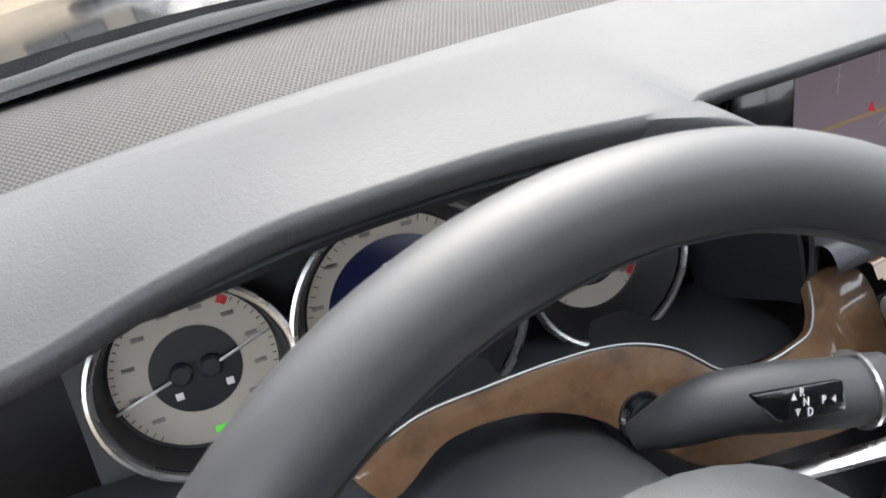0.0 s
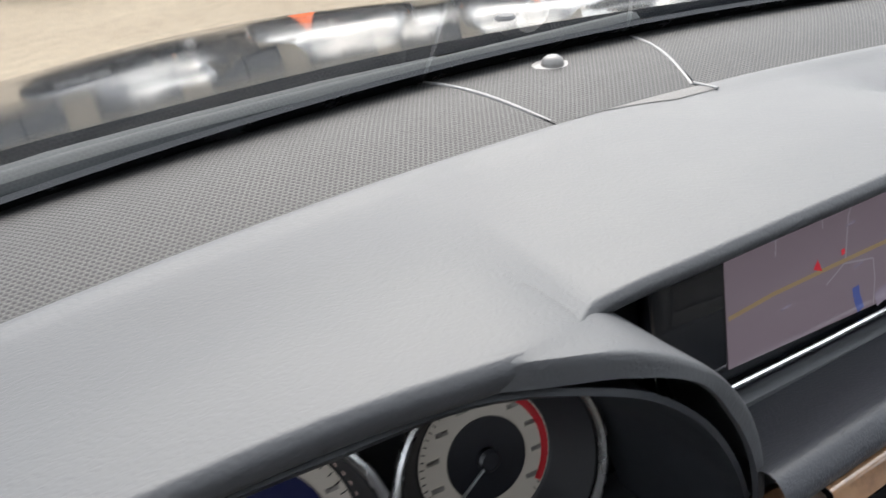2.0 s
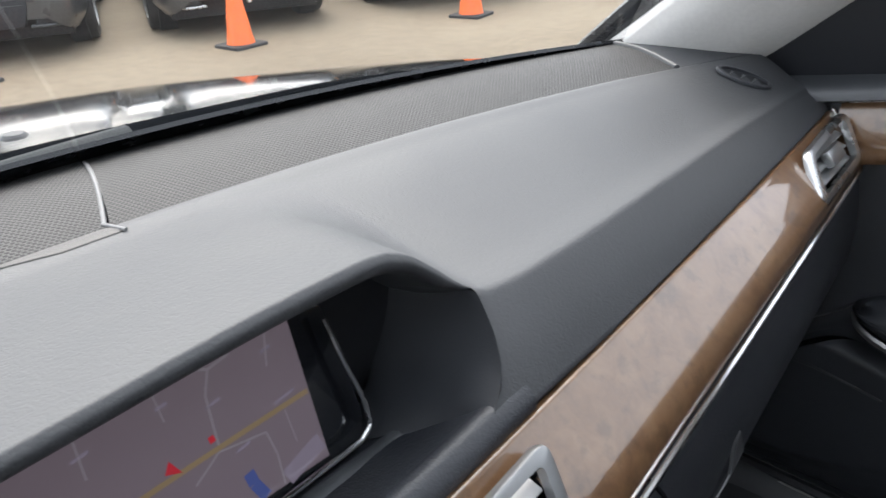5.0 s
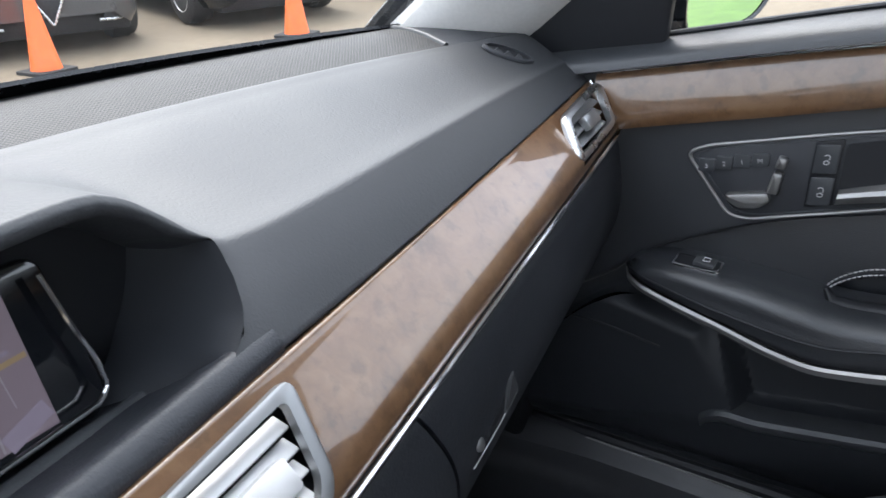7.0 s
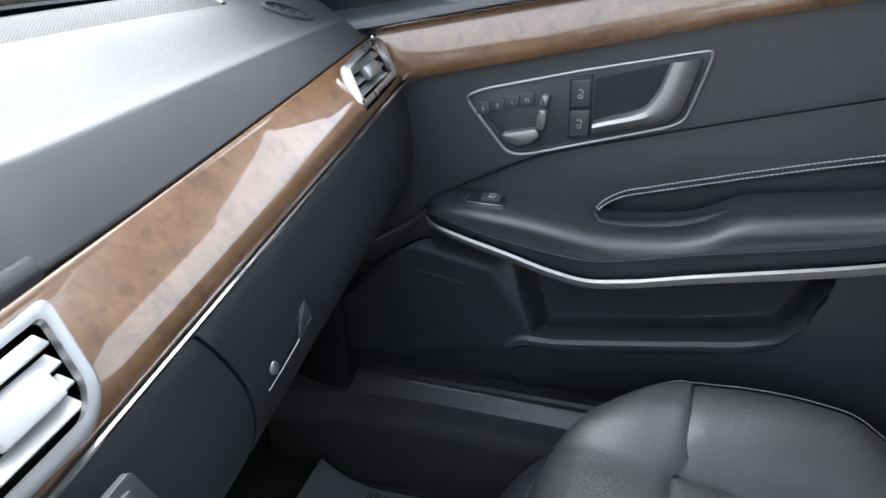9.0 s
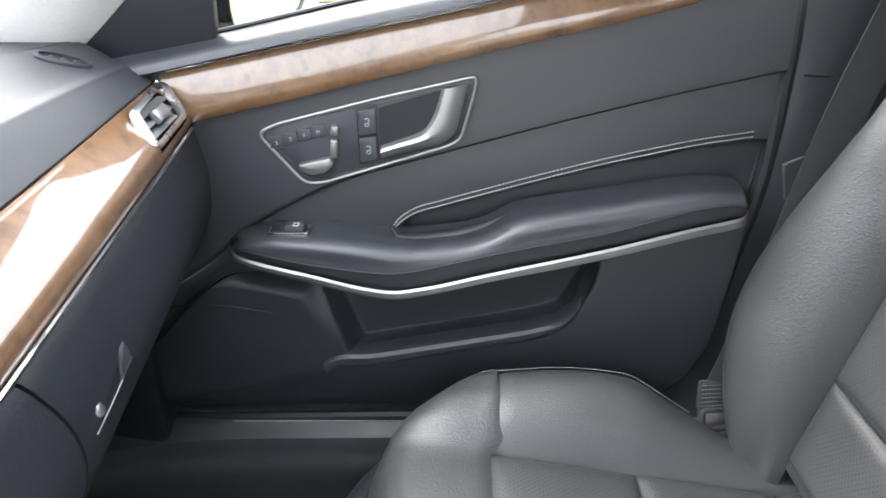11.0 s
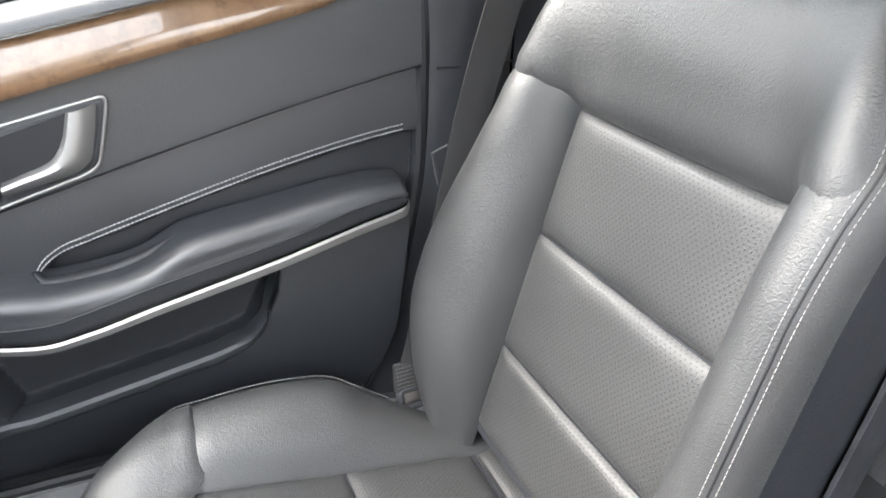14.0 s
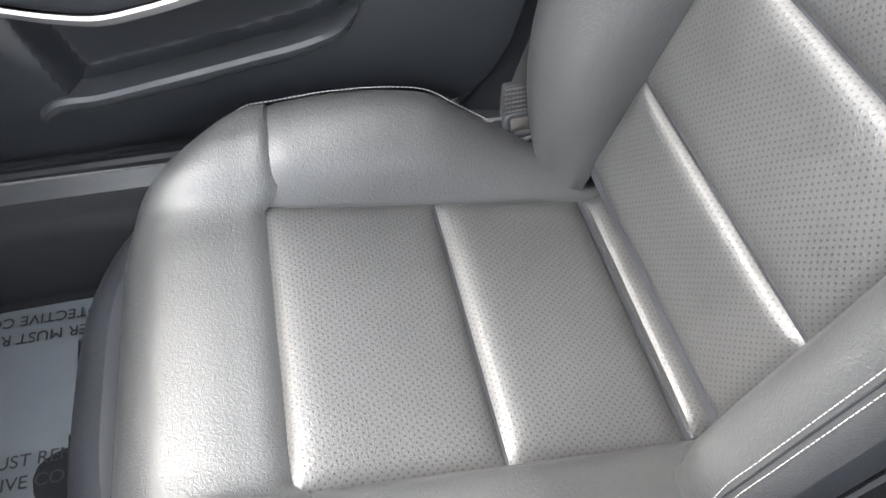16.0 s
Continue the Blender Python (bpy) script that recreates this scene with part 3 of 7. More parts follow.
glove = part("glovebox_door", grid(skew(lower(0.2285, 0.722, 50)), thick=-0.004, flip=False), LEATHER_DARK, dashboard, "closed dark grained glovebox door")
mid = lower(-0.09, 0.2245, 34)
for r in range(len(mid)):
    f = r / (len(mid) - 1)
    mid[r, :, 0] += (0.05 * math.sin(math.pi * min(1, f * 1.25)) - 0.03 * f) * np.linspace(0, 1, mid.shape[1])
part("lower_panel", grid(mid, thick=-0.004), LEATHER_DARK, dashboard, "dark grained panel beside the glovebox")
# glovebox latch: a recess with a silver-edged pull and a lock
lm = frame_of((0.331, 0.160, 0.799), (1, 0.02, 0.16), (0, 0.4, 1))
latch = part("latch", plate(rounded([(-0.044, -0.011), (0.038, -0.005), (0.042, 0.010), (-0.040, 0.006)], 0.005), 0.003, lm, 0.0012), DEEP, glove, "dark recessed latch")
part("pull", tube([tuple(lm @ Vector(p)) for p in ((-0.044, -0.012, 0.003), (-0.02, -0.0108, 0.0036), (0, -0.0095, 0.004), (0.036, -0.006, 0.004))], 0.0006, 8, 24), RIM, latch)
part("flap", plate(rounded([(0.010, -0.0085), (0.037, -0.0055), (0.041, 0.0095), (0.030, 0.0085)], 0.002), 0.002, lm, 0.0008, base=0.003), PLASTIC_SILL, latch, "grey edge of the latch flap")
part("lock", lathe([(0.0055, 0), (0.0055, 0.004), (0.004, 0.005), (0, 0.005)], lm @ pose(-0.030, -0.001, 0.003), 20), CHROME, latch, "small chrome key lock")

# keypad corner of the middle console
km = frame_of(wood_point(0.10, wood_low_z(0.10) - 0.034, 0.004), (1, 0.02, 0.07), (0, 0.35, 1))
keypad = part("keypad", plate(rounded([(-0.10, -0.03), (0.034, -0.03), (0.024, 0.026), (-0.10, 0.026)], 0.004), 0.005, km, 0.001), PLASTIC, dashboard, "dark telephone keypad panel")
for i in range(4):
    for j in range(3):
        part("key", plate(rounded([(-0.0085, -0.0065), (0.0085, -0.0065), (0.0085, 0.0065), (-0.0085, 0.0065)], 0.002, 2), 0.003, km @ pose(0.008 - i * 0.0195, 0.014 - j * 0.0155, 0.005), 0.0008), PLASTIC_GREY, keypad)
for t, i, j in (("3", 0, 0), ("2", 1, 0), ("1", 2, 0), ("6", 0, 1), ("5", 1, 1)):
    words("key_mark", t, 0.007, km @ pose(0.008 - i * 0.0195, 0.015 - j * 0.0155, 0.0083), WHITE, keypad)


def air_vent(outer, opening, m, slats, tilt, along, knob, wheel=None, rim=None, rim_h=0.007, blade=None):
    rim, blade = rim or RIM, blade or SLAT
    
    frame_ob = part("air_vent", plate(rounded(outer, 0.011), rim_h, m, 0.0025, hole=rounded(opening, 0.006), base=0.001), rim, dashboard, "satin silver framed air vent")
    part("duct", plate(rounded(opening, 0.006), 0.002, m, base=-0.028), DEEP, frame_ob)
    ys = [p[1] for p in opening]
    n = slats
    for k in range(n):
        y = min(ys) + (max(ys) - min(ys)) * (k + 0.75) / (n + 0.5)
        # width of the opening at this height
        cut = []
        for i in range(len(opening)):
            (x0, y0), (x1, y1) = opening[i], opening[(i + 1) % len(opening)]
            if (y0 - y) * (y1 - y) < 0:
                cut.append(x0 + (x1 - x0) * (y - y0) / (y1 - y0))
        if len(cut) < 2:
            continue
        a, b = min(cut) + 0.001, max(cut) - 0.001
        part("slat", block((a, -0.0055, -0.0012), (b, 0.0055, 0.0012), 0.0010, m=m @ pose(0, y, -0.003, tilt)), blade, frame_ob)
    kx, ky, kw, kh = knob
    part("knob", block((kx - kw, ky - kh, -0.002), (kx + kw, ky + kh, 0.0075), 0.0025, m=m @ pose(0, 0, 0, 0)), blade, frame_ob, "silver vent knob")
    return frame_ob


vm = frame_of(wood_point(0.100, 0.902, 0.0065), (1, 0.035, 0.06), (0, 0.62, 0.79))


def on(m, pts):
    inv = m.inverted()
    return [tuple((inv @ Vector(p)).to_2d()) for p in pts]


cv_out = [tuple(wood_point(x, z)) for x, z in ((0.028, 0.920), (0.158, 0.929), (0.147, 0.884), (0.128, 0.873), (0.012, 0.868))]
cv_in = [tuple(wood_point(x, z)) for x, z in ((0.064, 0.918), (0.147, 0.922), (0.139, 0.889), (0.128, 0.880), (0.058, 0.877))]
vent = air_vent(on(vm, cv_out), on(vm, cv_in), vm, 4, -35, 0, (0.008, -0.006, 0.021, 0.0095))
# ribbed thumb wheel beside the vent
wb = lathe([(0.0, -0.006), (0.016, -0.006), (0.0175, -0.003), (0.0175, 0.003), (0.016, 0.006), (0, 0.006)], vm @ pose(-0.056, -0.004, -0.002, 0, 90, 0), 28)
part("thumb_wheel", wb, CHROME, vent, "ribbed chrome thumb wheel")
for k in range(9):
    a = math.radians(30 + k * 15)
    part("rib", block((-0.0055, -0.0006, -0.0006), (0.0055, 0.0006, 0.0008), 0.0003, m=vm @ pose(-0.056, -0.004 - math.cos(a) * 0.0178, -0.002 + math.sin(a) * 0.0178, 90 - math.degrees(a))), DEEP, vent)
# its twin on the driver's side of the middle
vm2 = frame_of(wood_point(-0.03, 0.889, 0.004), (1, 0.035, 0.06), (0, 0.62, 0.79))
air_vent([(-0.062, 0.030), (0.05, 0.030), (0.045, -0.024), (-0.045, -0.026), (-0.054, -0.016)], [(-0.052, 0.022), (0.02, 0.022), (0.018, -0.017), (-0.042, -0.018)], vm2, 4, 42, 0, (-0.012, -0.004, 0.02, 0.0095))
sm = frame_of(wood_point(0.643, 0.934, 0.0075), (1, 0.035, 0.06), (0, 0.62, 0.79))
sv_out = [tuple(wood_point(x, z)) for x, z in ((0.596, 0.949), (0.700, 0.9575), (0.712, 0.950), (0.693, 0.922), (0.682, 0.917), (0.583, 0.9105), (0.576, 0.917))]
sv_in = [tuple(wood_point(x, z)) for x, z in ((0.604, 0.944), (0.699, 0.952), (0.684, 0.923), (0.588, 0.916))]
air_vent(on(sm, sv_out), on(sm, sv_in), sm, 3, -35, 0, (0.006, 0.0, 0.017, 0.008), rim=CHROME, blade=RIM)
part("edge_strip", tube([tuple(wood_point(x, z, 0.003)) for x, z in ((0.724, 0.9605), (0.722, 0.947), (0.714, 0.930), (0.704, 0.912))], 0.0022, 8, 20), CHROME_BRIGHT, dashboard, "chrome edge of the trim's end")

# oval demister outlet with three fins near the pillar
ox, oy = 0.655, 0.309
oc = pad_top(ox)[3][::-1]
oz, oslope = float(np.interp(oy, oc[:, 1], oc[:, 2])), float(np.interp(oy + 0.012, oc[:, 1], oc[:, 2]) - np.interp(oy - 0.012, oc[:, 1], oc[:, 2])) / 0.024
tm = frame_of((ox, oy, oz - 0.0002), (0.62, -0.78, -0.78 * oslope), (0.78, 0.62, 0.62 * oslope))
oval = [(0.030 * math.cos(a), 0.0145 * math.sin(a)) for a in np.linspace(0, 2 * math.pi, 33)[:-1]]
oval_in = [(0.0255 * math.cos(a), 0.0112 * math.sin(a)) for a in np.linspace(0, 2 * math.pi, 33)[:-1]]
outlet = part("demister_outlet", plate(oval, 0.0035, tm, 0.0015, hole=oval_in), PLASTIC, dashboard, "oval black demister outlet")
part("duct", plate(oval_in, 0.0008, tm, base=0.0004), DEEP, outlet)
for k in range(3):
    bm = bmesh.new()
    x = -0.0125 + 0.0125 * k
    v = [bm.verts.new(tm @ Vector(p)) for p in ((x - 0.0070, -0.0085, 0.001), (x + 0.0070, -0.0085, 0.001), (x, 0.0080, 0.001), (x, -0.001, 0.0042))]
    for f in ((0, 1, 3), (1, 2, 3), (2, 0, 3), (2, 1, 0)):
        bm.faces.new([v[i] for i in f])
    part("fin", bm, PLASTIC_GREY, outlet, smooth=False)

# bin round the display: floor, right cheek, left cheek
fl = []
for dy, dz in curve([(0, 0.0015, -0.002), (0, 0.0010, 0.003), (0, 0.0065, 0.0100), (0, 0.0105, 0.0122), (0, 0.0150, 0.0118), (0, 0.022, 0.007), (0, 0.040, -0.004), (0, 0.065, -0.015), (0, 0.088, -0.020)], 40)[:, 1:]:
    fl.append([(x, wood_point(x, wood_top_z(x)).y + dy, wood_top_z(x) + dz) for x in np.linspace(-0.112, 0.176, 40)])
part("bin_floor", grid(fl), LEATHER_DARK, dashboard, "black grained ledge below the display")
edge_row = curve([tuple(q) for q in FASC[0][35:62]], 8)
deep_row = np.array([(0.158, 0.303, 0.995), (0.156, 0.303, 0.985), (0.153, 0.303, 0.972), (0.148, 0.302, 0.958), (0.141, 0.300, 0.945), (0.132, 0.297, 0.935), (0.118, 0.292, 0.924), (0.098, 0.288, 0.914)])
cheek = loft([[(e[0] + (d[0] - e[0]) * s_ ** 1.6, e[1] + (d[1] - e[1]) * s_, e[2] + (d[2] - e[2]) * s_ ** 1.2) for e, d in zip(edge_row, deep_row)] for s_ in (0, 0.08, 0.3, 0.65, 1)], 30, 26)
part("bin_cheek", grid(cheek), PLASTIC_DARK, dashboard, "curved black side of the display bin")
part("bin_back", plate([(-0.125, 0.90), (0.19, 0.90), (0.19, 0.985), (0.168, 0.992), (0.135, 1.015), (-0.125, 1.018)], 0.006, frame_of((0, 0.306, 0), (1, 0, 0), (0, 0, 1))), DEEP, dashboard)
flank = loft([[(-0.266, 0.2370, 1.0280), (-0.222, 0.2185, 1.0285), (-0.192, 0.2120, 1.0245), (-0.158, 0.207, 1.010), (-0.138, 0.206, 0.984), (-0.122, 0.206, 0.956), (-0.112, 0.206, 0.930), (-0.106, 0.206, 0.905)],
              [(-0.266, 0.2370, 1.0365), (-0.220, 0.2205, 1.0394), (-0.186, 0.2150, 1.0325), (-0.151, 0.211, 1.012), (-0.128, 0.210, 0.984), (-0.113, 0.210, 0.956), (-0.104, 0.210, 0.930), (-0.099, 0.209, 0.905)],
              [(-0.262, 0.2395, 1.0426), (-0.212, 0.238, 1.0395), (-0.179, 0.239, 1.0290), (-0.145, 0.237, 1.001), (-0.123, 0.236, 0.975), (-0.109, 0.236, 0.950), (-0.101, 0.236, 0.928), (-0.097, 0.234, 0.905)],
              [(-0.250, 0.250, 1.0415), (-0.203, 0.256, 1.0377), (-0.171, 0.264, 1.0190), (-0.139, 0.279, 0.988), (-0.119, 0.284, 0.965), (-0.108, 0.284, 0.945), (-0.101, 0.280, 0.926), (-0.098, 0.272, 0.905)],
              [(-0.234, 0.262, 1.0399), (-0.190, 0.274, 1.0290), (-0.156, 0.290, 0.999), (-0.130, 0.298, 0.977), (-0.114, 0.300, 0.955), (-0.106, 0.300, 0.940), (-0.101, 0.298, 0.922), (-0.098, 0.296, 0.905)]], 48, 36)
for row in flank:  # lay its outer end on the pad
    for q in row:
        by, _, _, top = pad_top(float(q[0]))
        near = min(1, max(0, (-0.183 - q[0]) / 0.02)) * min(1, max(0, (q[1] - by) / 0.006))
        near = near * near * (3 - 2 * near)
        over = 0.0007 * min(1, max(0, (q[0] + 0.262) / 0.04)) - 0.0003
        q[2] += (float(np.interp(q[1], top[::-1, 1], top[::-1, 2])) + over - q[2]) * near
part("cluster_flank", grid(flank, thick=0.003), LEATHER_DASH, dashboard, "rounded leather flank of the instrument hood")
LINING = [(-0.52, 0.246, 0.982), (-0.50, 0.238, 0.996), (-0.46, 0.226, 1.012), (-0.38, 0.228, 1.023), (-0.30, 0.230, 1.024), (-0.235, 0.226, 1.023), (-0.206, 0.215, 1.020), (-0.182, 0.211, 1.010), (-0.160, 0.209, 0.992), (-0.142, 0.209, 0.97), (-0.127, 0.208, 0.944), (-0.116, 0.208, 0.918), (-0.110, 0.206, 0.890)]
LINING_DROP = [0.001, 0.003, 0.007, 0.007, 0.007, 0.006, 0.004, 0.003, 0.002, 0.002, 0.002, 0.002, 0.002]
inner = loft([LINING, [(x, y + 0.005, z - d) for (x, y, z), d in zip(LINING, LINING_DROP)],
              [(-0.525, 0.27, 0.975), (-0.505, 0.27, 0.987), (-0.46, 0.27, 1.003), (-0.38, 0.27, 1.012), (-0.30, 0.27, 1.013), (-0.235, 0.268, 1.011), (-0.206, 0.26, 1.006), (-0.184, 0.257, 0.996), (-0.163, 0.255, 0.978), (-0.146, 0.254, 0.955), (-0.132, 0.252, 0.93), (-0.122, 0.248, 0.90), (-0.116, 0.24, 0.872)],
              [(-0.53, 0.33, 0.965), (-0.51, 0.33, 0.977), (-0.46, 0.335, 0.99), (-0.38, 0.34, 0.998), (-0.30, 0.34, 0.998), (-0.235, 0.336, 0.996), (-0.208, 0.33, 0.99), (-0.187, 0.325, 0.978), (-0.167, 0.318, 0.96), (-0.151, 0.31, 0.936), (-0.138, 0.302, 0.91), (-0.130, 0.29, 0.88), (-0.126, 0.275, 0.852)]], 50, 16)
part("hood_lining", grid(inner, thick=0.003, flip=True), PLASTIC_DARK, dashboard, "black lining under the instrument hood")

# driver's wood below the instruments, with a round button
DW_O = Vector((-0.186, 0.186, 0.882))
dm = frame_of(DW_O, (1, 0, 0), (0, 0.618, 0.786))
arch = [(-0.225, 0.026), (-0.18, 0.040), (-0.145, 0.0415), (-0.096, 0.0415), (-0.075, 0.040), (-0.054, 0.036), (-0.027, 0.024), (-0.001, 0.0025),
        (0.048, 0.0), (0.066, 0.006), (0.070, 0.012), (0.0745, 0.034), (0.11, 0.034), (0.112, -0.05), (0.02, -0.055), (-0.03, -0.045), (-0.070, -0.012), (-0.085, 0.002), (-0.106, 0.014), (-0.136, 0.022), (-0.170, 0.022), (-0.21, 0.005)]
ARCH = [(q[0], q[1]) for q in curve([(x, y, 0) for x, y in arch + arch[:1]], 110)[:-1]]
part("driver_wood", plate(ARCH, 0.006, dm, 0.002, base=-0.004), WOOD, dashboard, "curved burl walnut panel below the instruments")
edge = [tuple(dm @ Vector((x, y, 0.0022))) for x, y in arch[:12]]
part("wood_edge", tube(edge, 0.0010, 8, 60), RIM, dashboard, "pale edge of the walnut panel")
part("start_button", lathe([(0.0160, 0), (0.0160, 0.004), (0.0145, 0.006), (0.0130, 0.0052), (0.0120, 0.0070), (0.008, 0.0082), (0, 0.0085)], dm @ pose(-0.060, -0.006, 0.001), 32), GLOSS, dashboard, "round black button")
part("lower_shell", block((-0.72, 0.20, 0.70), (-0.09, 0.30, 0.86), 0.02), PLASTIC, dashboard, "black lower dashboard on the driver's side")
part("core", block((-0.70, 0.36, 0.62), (0.70, 0.52, 0.98), 0.01), DEEP, dashboard)
settle(dashboard)

# ---- display ----
display = thing("display", "dark central screen showing a lilac road map", "screen", (0.0, 0.285, 0.925))
scm = frame_of((0.0, 0.2795, 0.9635), (1, 0, 0), (0, 0.25, 1))
part("housing", plate(rounded([(-0.115, -0.045), (0.105, -0.045), (0.110, -0.03), (0.104, 0.045), (-0.115, 0.045)], 0.008), 0.010, scm, 0.0015, base=-0.012), GLOSS, display, "gloss black surround")
MAP = glow("map ground", (0.36, 0.285, 0.335), 0.070)
screen = part("screen", plate([(-0.064, -0.037), (0.082, -0.037), (0.082, 0.046), (-0.064, 0.046)], 0.0006, scm, base=-0.0018), MAP, display, "lilac-grey lit map", smooth=False)
ROAD = glow("map road", (0.52, 0.47, 0.52), 0.060)
MAIN = glow("map main road", (0.55, 0.40, 0.22), 0.062)
LAKE = glow("map lake", (0.10, 0.14, 0.42), 0.10)
SHADE = glow("map shade", (0.2, 0.17, 0.22), 0.2)
RED = glow("map marker", (0.6, 0.03, 0.05), 0.14)


def road(pts, w, mat, name="road"):
    bm = bmesh.new()
    p = [Vector(q) for q in pts]
    for a, b in zip(p, p[1:]):
        d = (b - a).normalized()
        s = Vector((-d.y, d.x)) * w
        v = [bm.verts.new(scm @ Vector((q.x, q.y, -0.0009))) for q in (a - s, b - s, b + s, a + s)]
        bm.faces.new(v)
    part(name, bm, mat, screen, smooth=False)


road([(-0.063, -0.006), (-0.03, -0.002), (0.03, 0.001), (0.081, 0.003)], 0.0014, MAIN)
for pts, w in (([(0.026, 0.046), (0.028, 0.043), (0.036, 0.039), (0.047, 0.041), (0.052, 0.046)], 0.0007), ([(0.036, 0.039), (0.031, 0.028), (0.030, 0.016), (0.029, 0.002)], 0.0007), ([(0.068, 0.042), (0.064, 0.026)], 0.0006),
               ([(0.009, 0.043), (0.010, 0.026)], 0.0005), ([(-0.026, 0.041), (-0.027, 0.020)], 0.0006), ([(0.013, -0.010), (0.028, -0.001), (0.053, -0.005), (0.055, -0.019), (0.054, -0.036)], 0.0006), ([(0.066, 0.0), (0.067, -0.019)], 0.0004)):
    road(pts, w, ROAD)
road([(0.038, -0.019), (0.039, -0.026), (0.043, -0.036)], 0.0030, LAKE, "lake")
road([(0.056, -0.034), (0.080, -0.026)], 0.005, SHADE, "shaded_area")
for x, y, w in ((0.033, 0.022, 0.004), (0.011, 0.033, 0.003), (0.066, 0.034, 0.003), (-0.026, 0.030, 0.004), (0.068, 0.006, 0.006), (-0.020, -0.014, 0.004), (0.040, -0.006, 0.004)):
    road([(x - w, y), (x + w, y + 0.3 * w)], 0.0009, SHADE, "label_bar")
bm = bmesh.new()
for q in (((0.0020, 0.003), (0.0095, 0.0), (0.0055, 0.0085)),):
    bm.faces.new([bm.verts.new(scm @ Vector((*p, -0.0006))) for p in q])
part("position_arrow", bm, RED, screen, smooth=False)
road([(0.0255, 0.0065), (0.0285, 0.0070)], 0.0018, RED, "map_mark")
brk = [(0.099, 0.284, 1.000), (0.1035, 0.2755, 0.970), (0.108, 0.2685, 0.942), (0.1075, 0.267, 0.934), (0.100, 0.266, 0.9285), (0.07, 0.2655, 0.927), (0.0, 0.2645, 0.924), (-0.08, 0.264, 0.9215), (-0.112, 0.264, 0.9205)]
part("chrome_bracket", tube(curve(brk[:5], 30).tolist() + brk[5:], 0.0016, 8), CHROME_BRIGHT, display, "thin chrome line along the screen's lower edge")
part("shelf", tube([(0.135, 0.262, 0.926), (0.125, 0.262, 0.921), (0.08, 0.262, 0.918), (0.0, 0.261, 0.915), (-0.11, 0.26, 0.912)], 0.006, 10, 60, flat=0.6), PLASTIC_GREY, display, "dark ledge under the screen")
settle(display)

# ---- instruments ----
cluster = thing("instrument_cluster", "three round silver-ringed dials in a dark hooded panel", "instrument panel", (-0.33, 0.31, 0.86))
CT = radians(22)
CN = Vector((0, -math.cos(CT), math.sin(CT)))
cm = frame_of(Vector((-0.345, 0.310, 0.904)), (1, 0, 0), (0, math.sin(CT), math.cos(CT)))
part("panel", plate(rounded([(-0.19, -0.11), (0.215, -0.11), (0.215, 0.115), (-0.19, 0.115)], 0.02), 0.004, cm, base=-0.006), PLASTIC, cluster, "matt black instrument panel")
FACE = plain("dial face", (0.27, 0.25, 0.225), 0.4, var=0.06)
FACE.node_tree.nodes["Principled BSDF"].inputs["Emission Color"].default_value = (0.42, 0.39, 0.35, 1)
FACE.node_tree.nodes["Principled BSDF"].inputs["Emission Strength"].default_value = 0.045
INNER = plain("dial centre", (0.012, 0.013, 0.018), 0.35)
BLUE = glow("display blue", (0.005, 0.008, 0.050), 0.08)
LIT = glow("lit mark", (0.8, 0.8, 0.85), 0.10)
YEL = glow("amber mark", (0.85, 0.65, 0.05), 0.10)
GRN = glow("green mark", (0.15, 0.8, 0.1), 0.15)
REDM = plain("red scale", (0.55, 0.02, 0.03), 0.4)


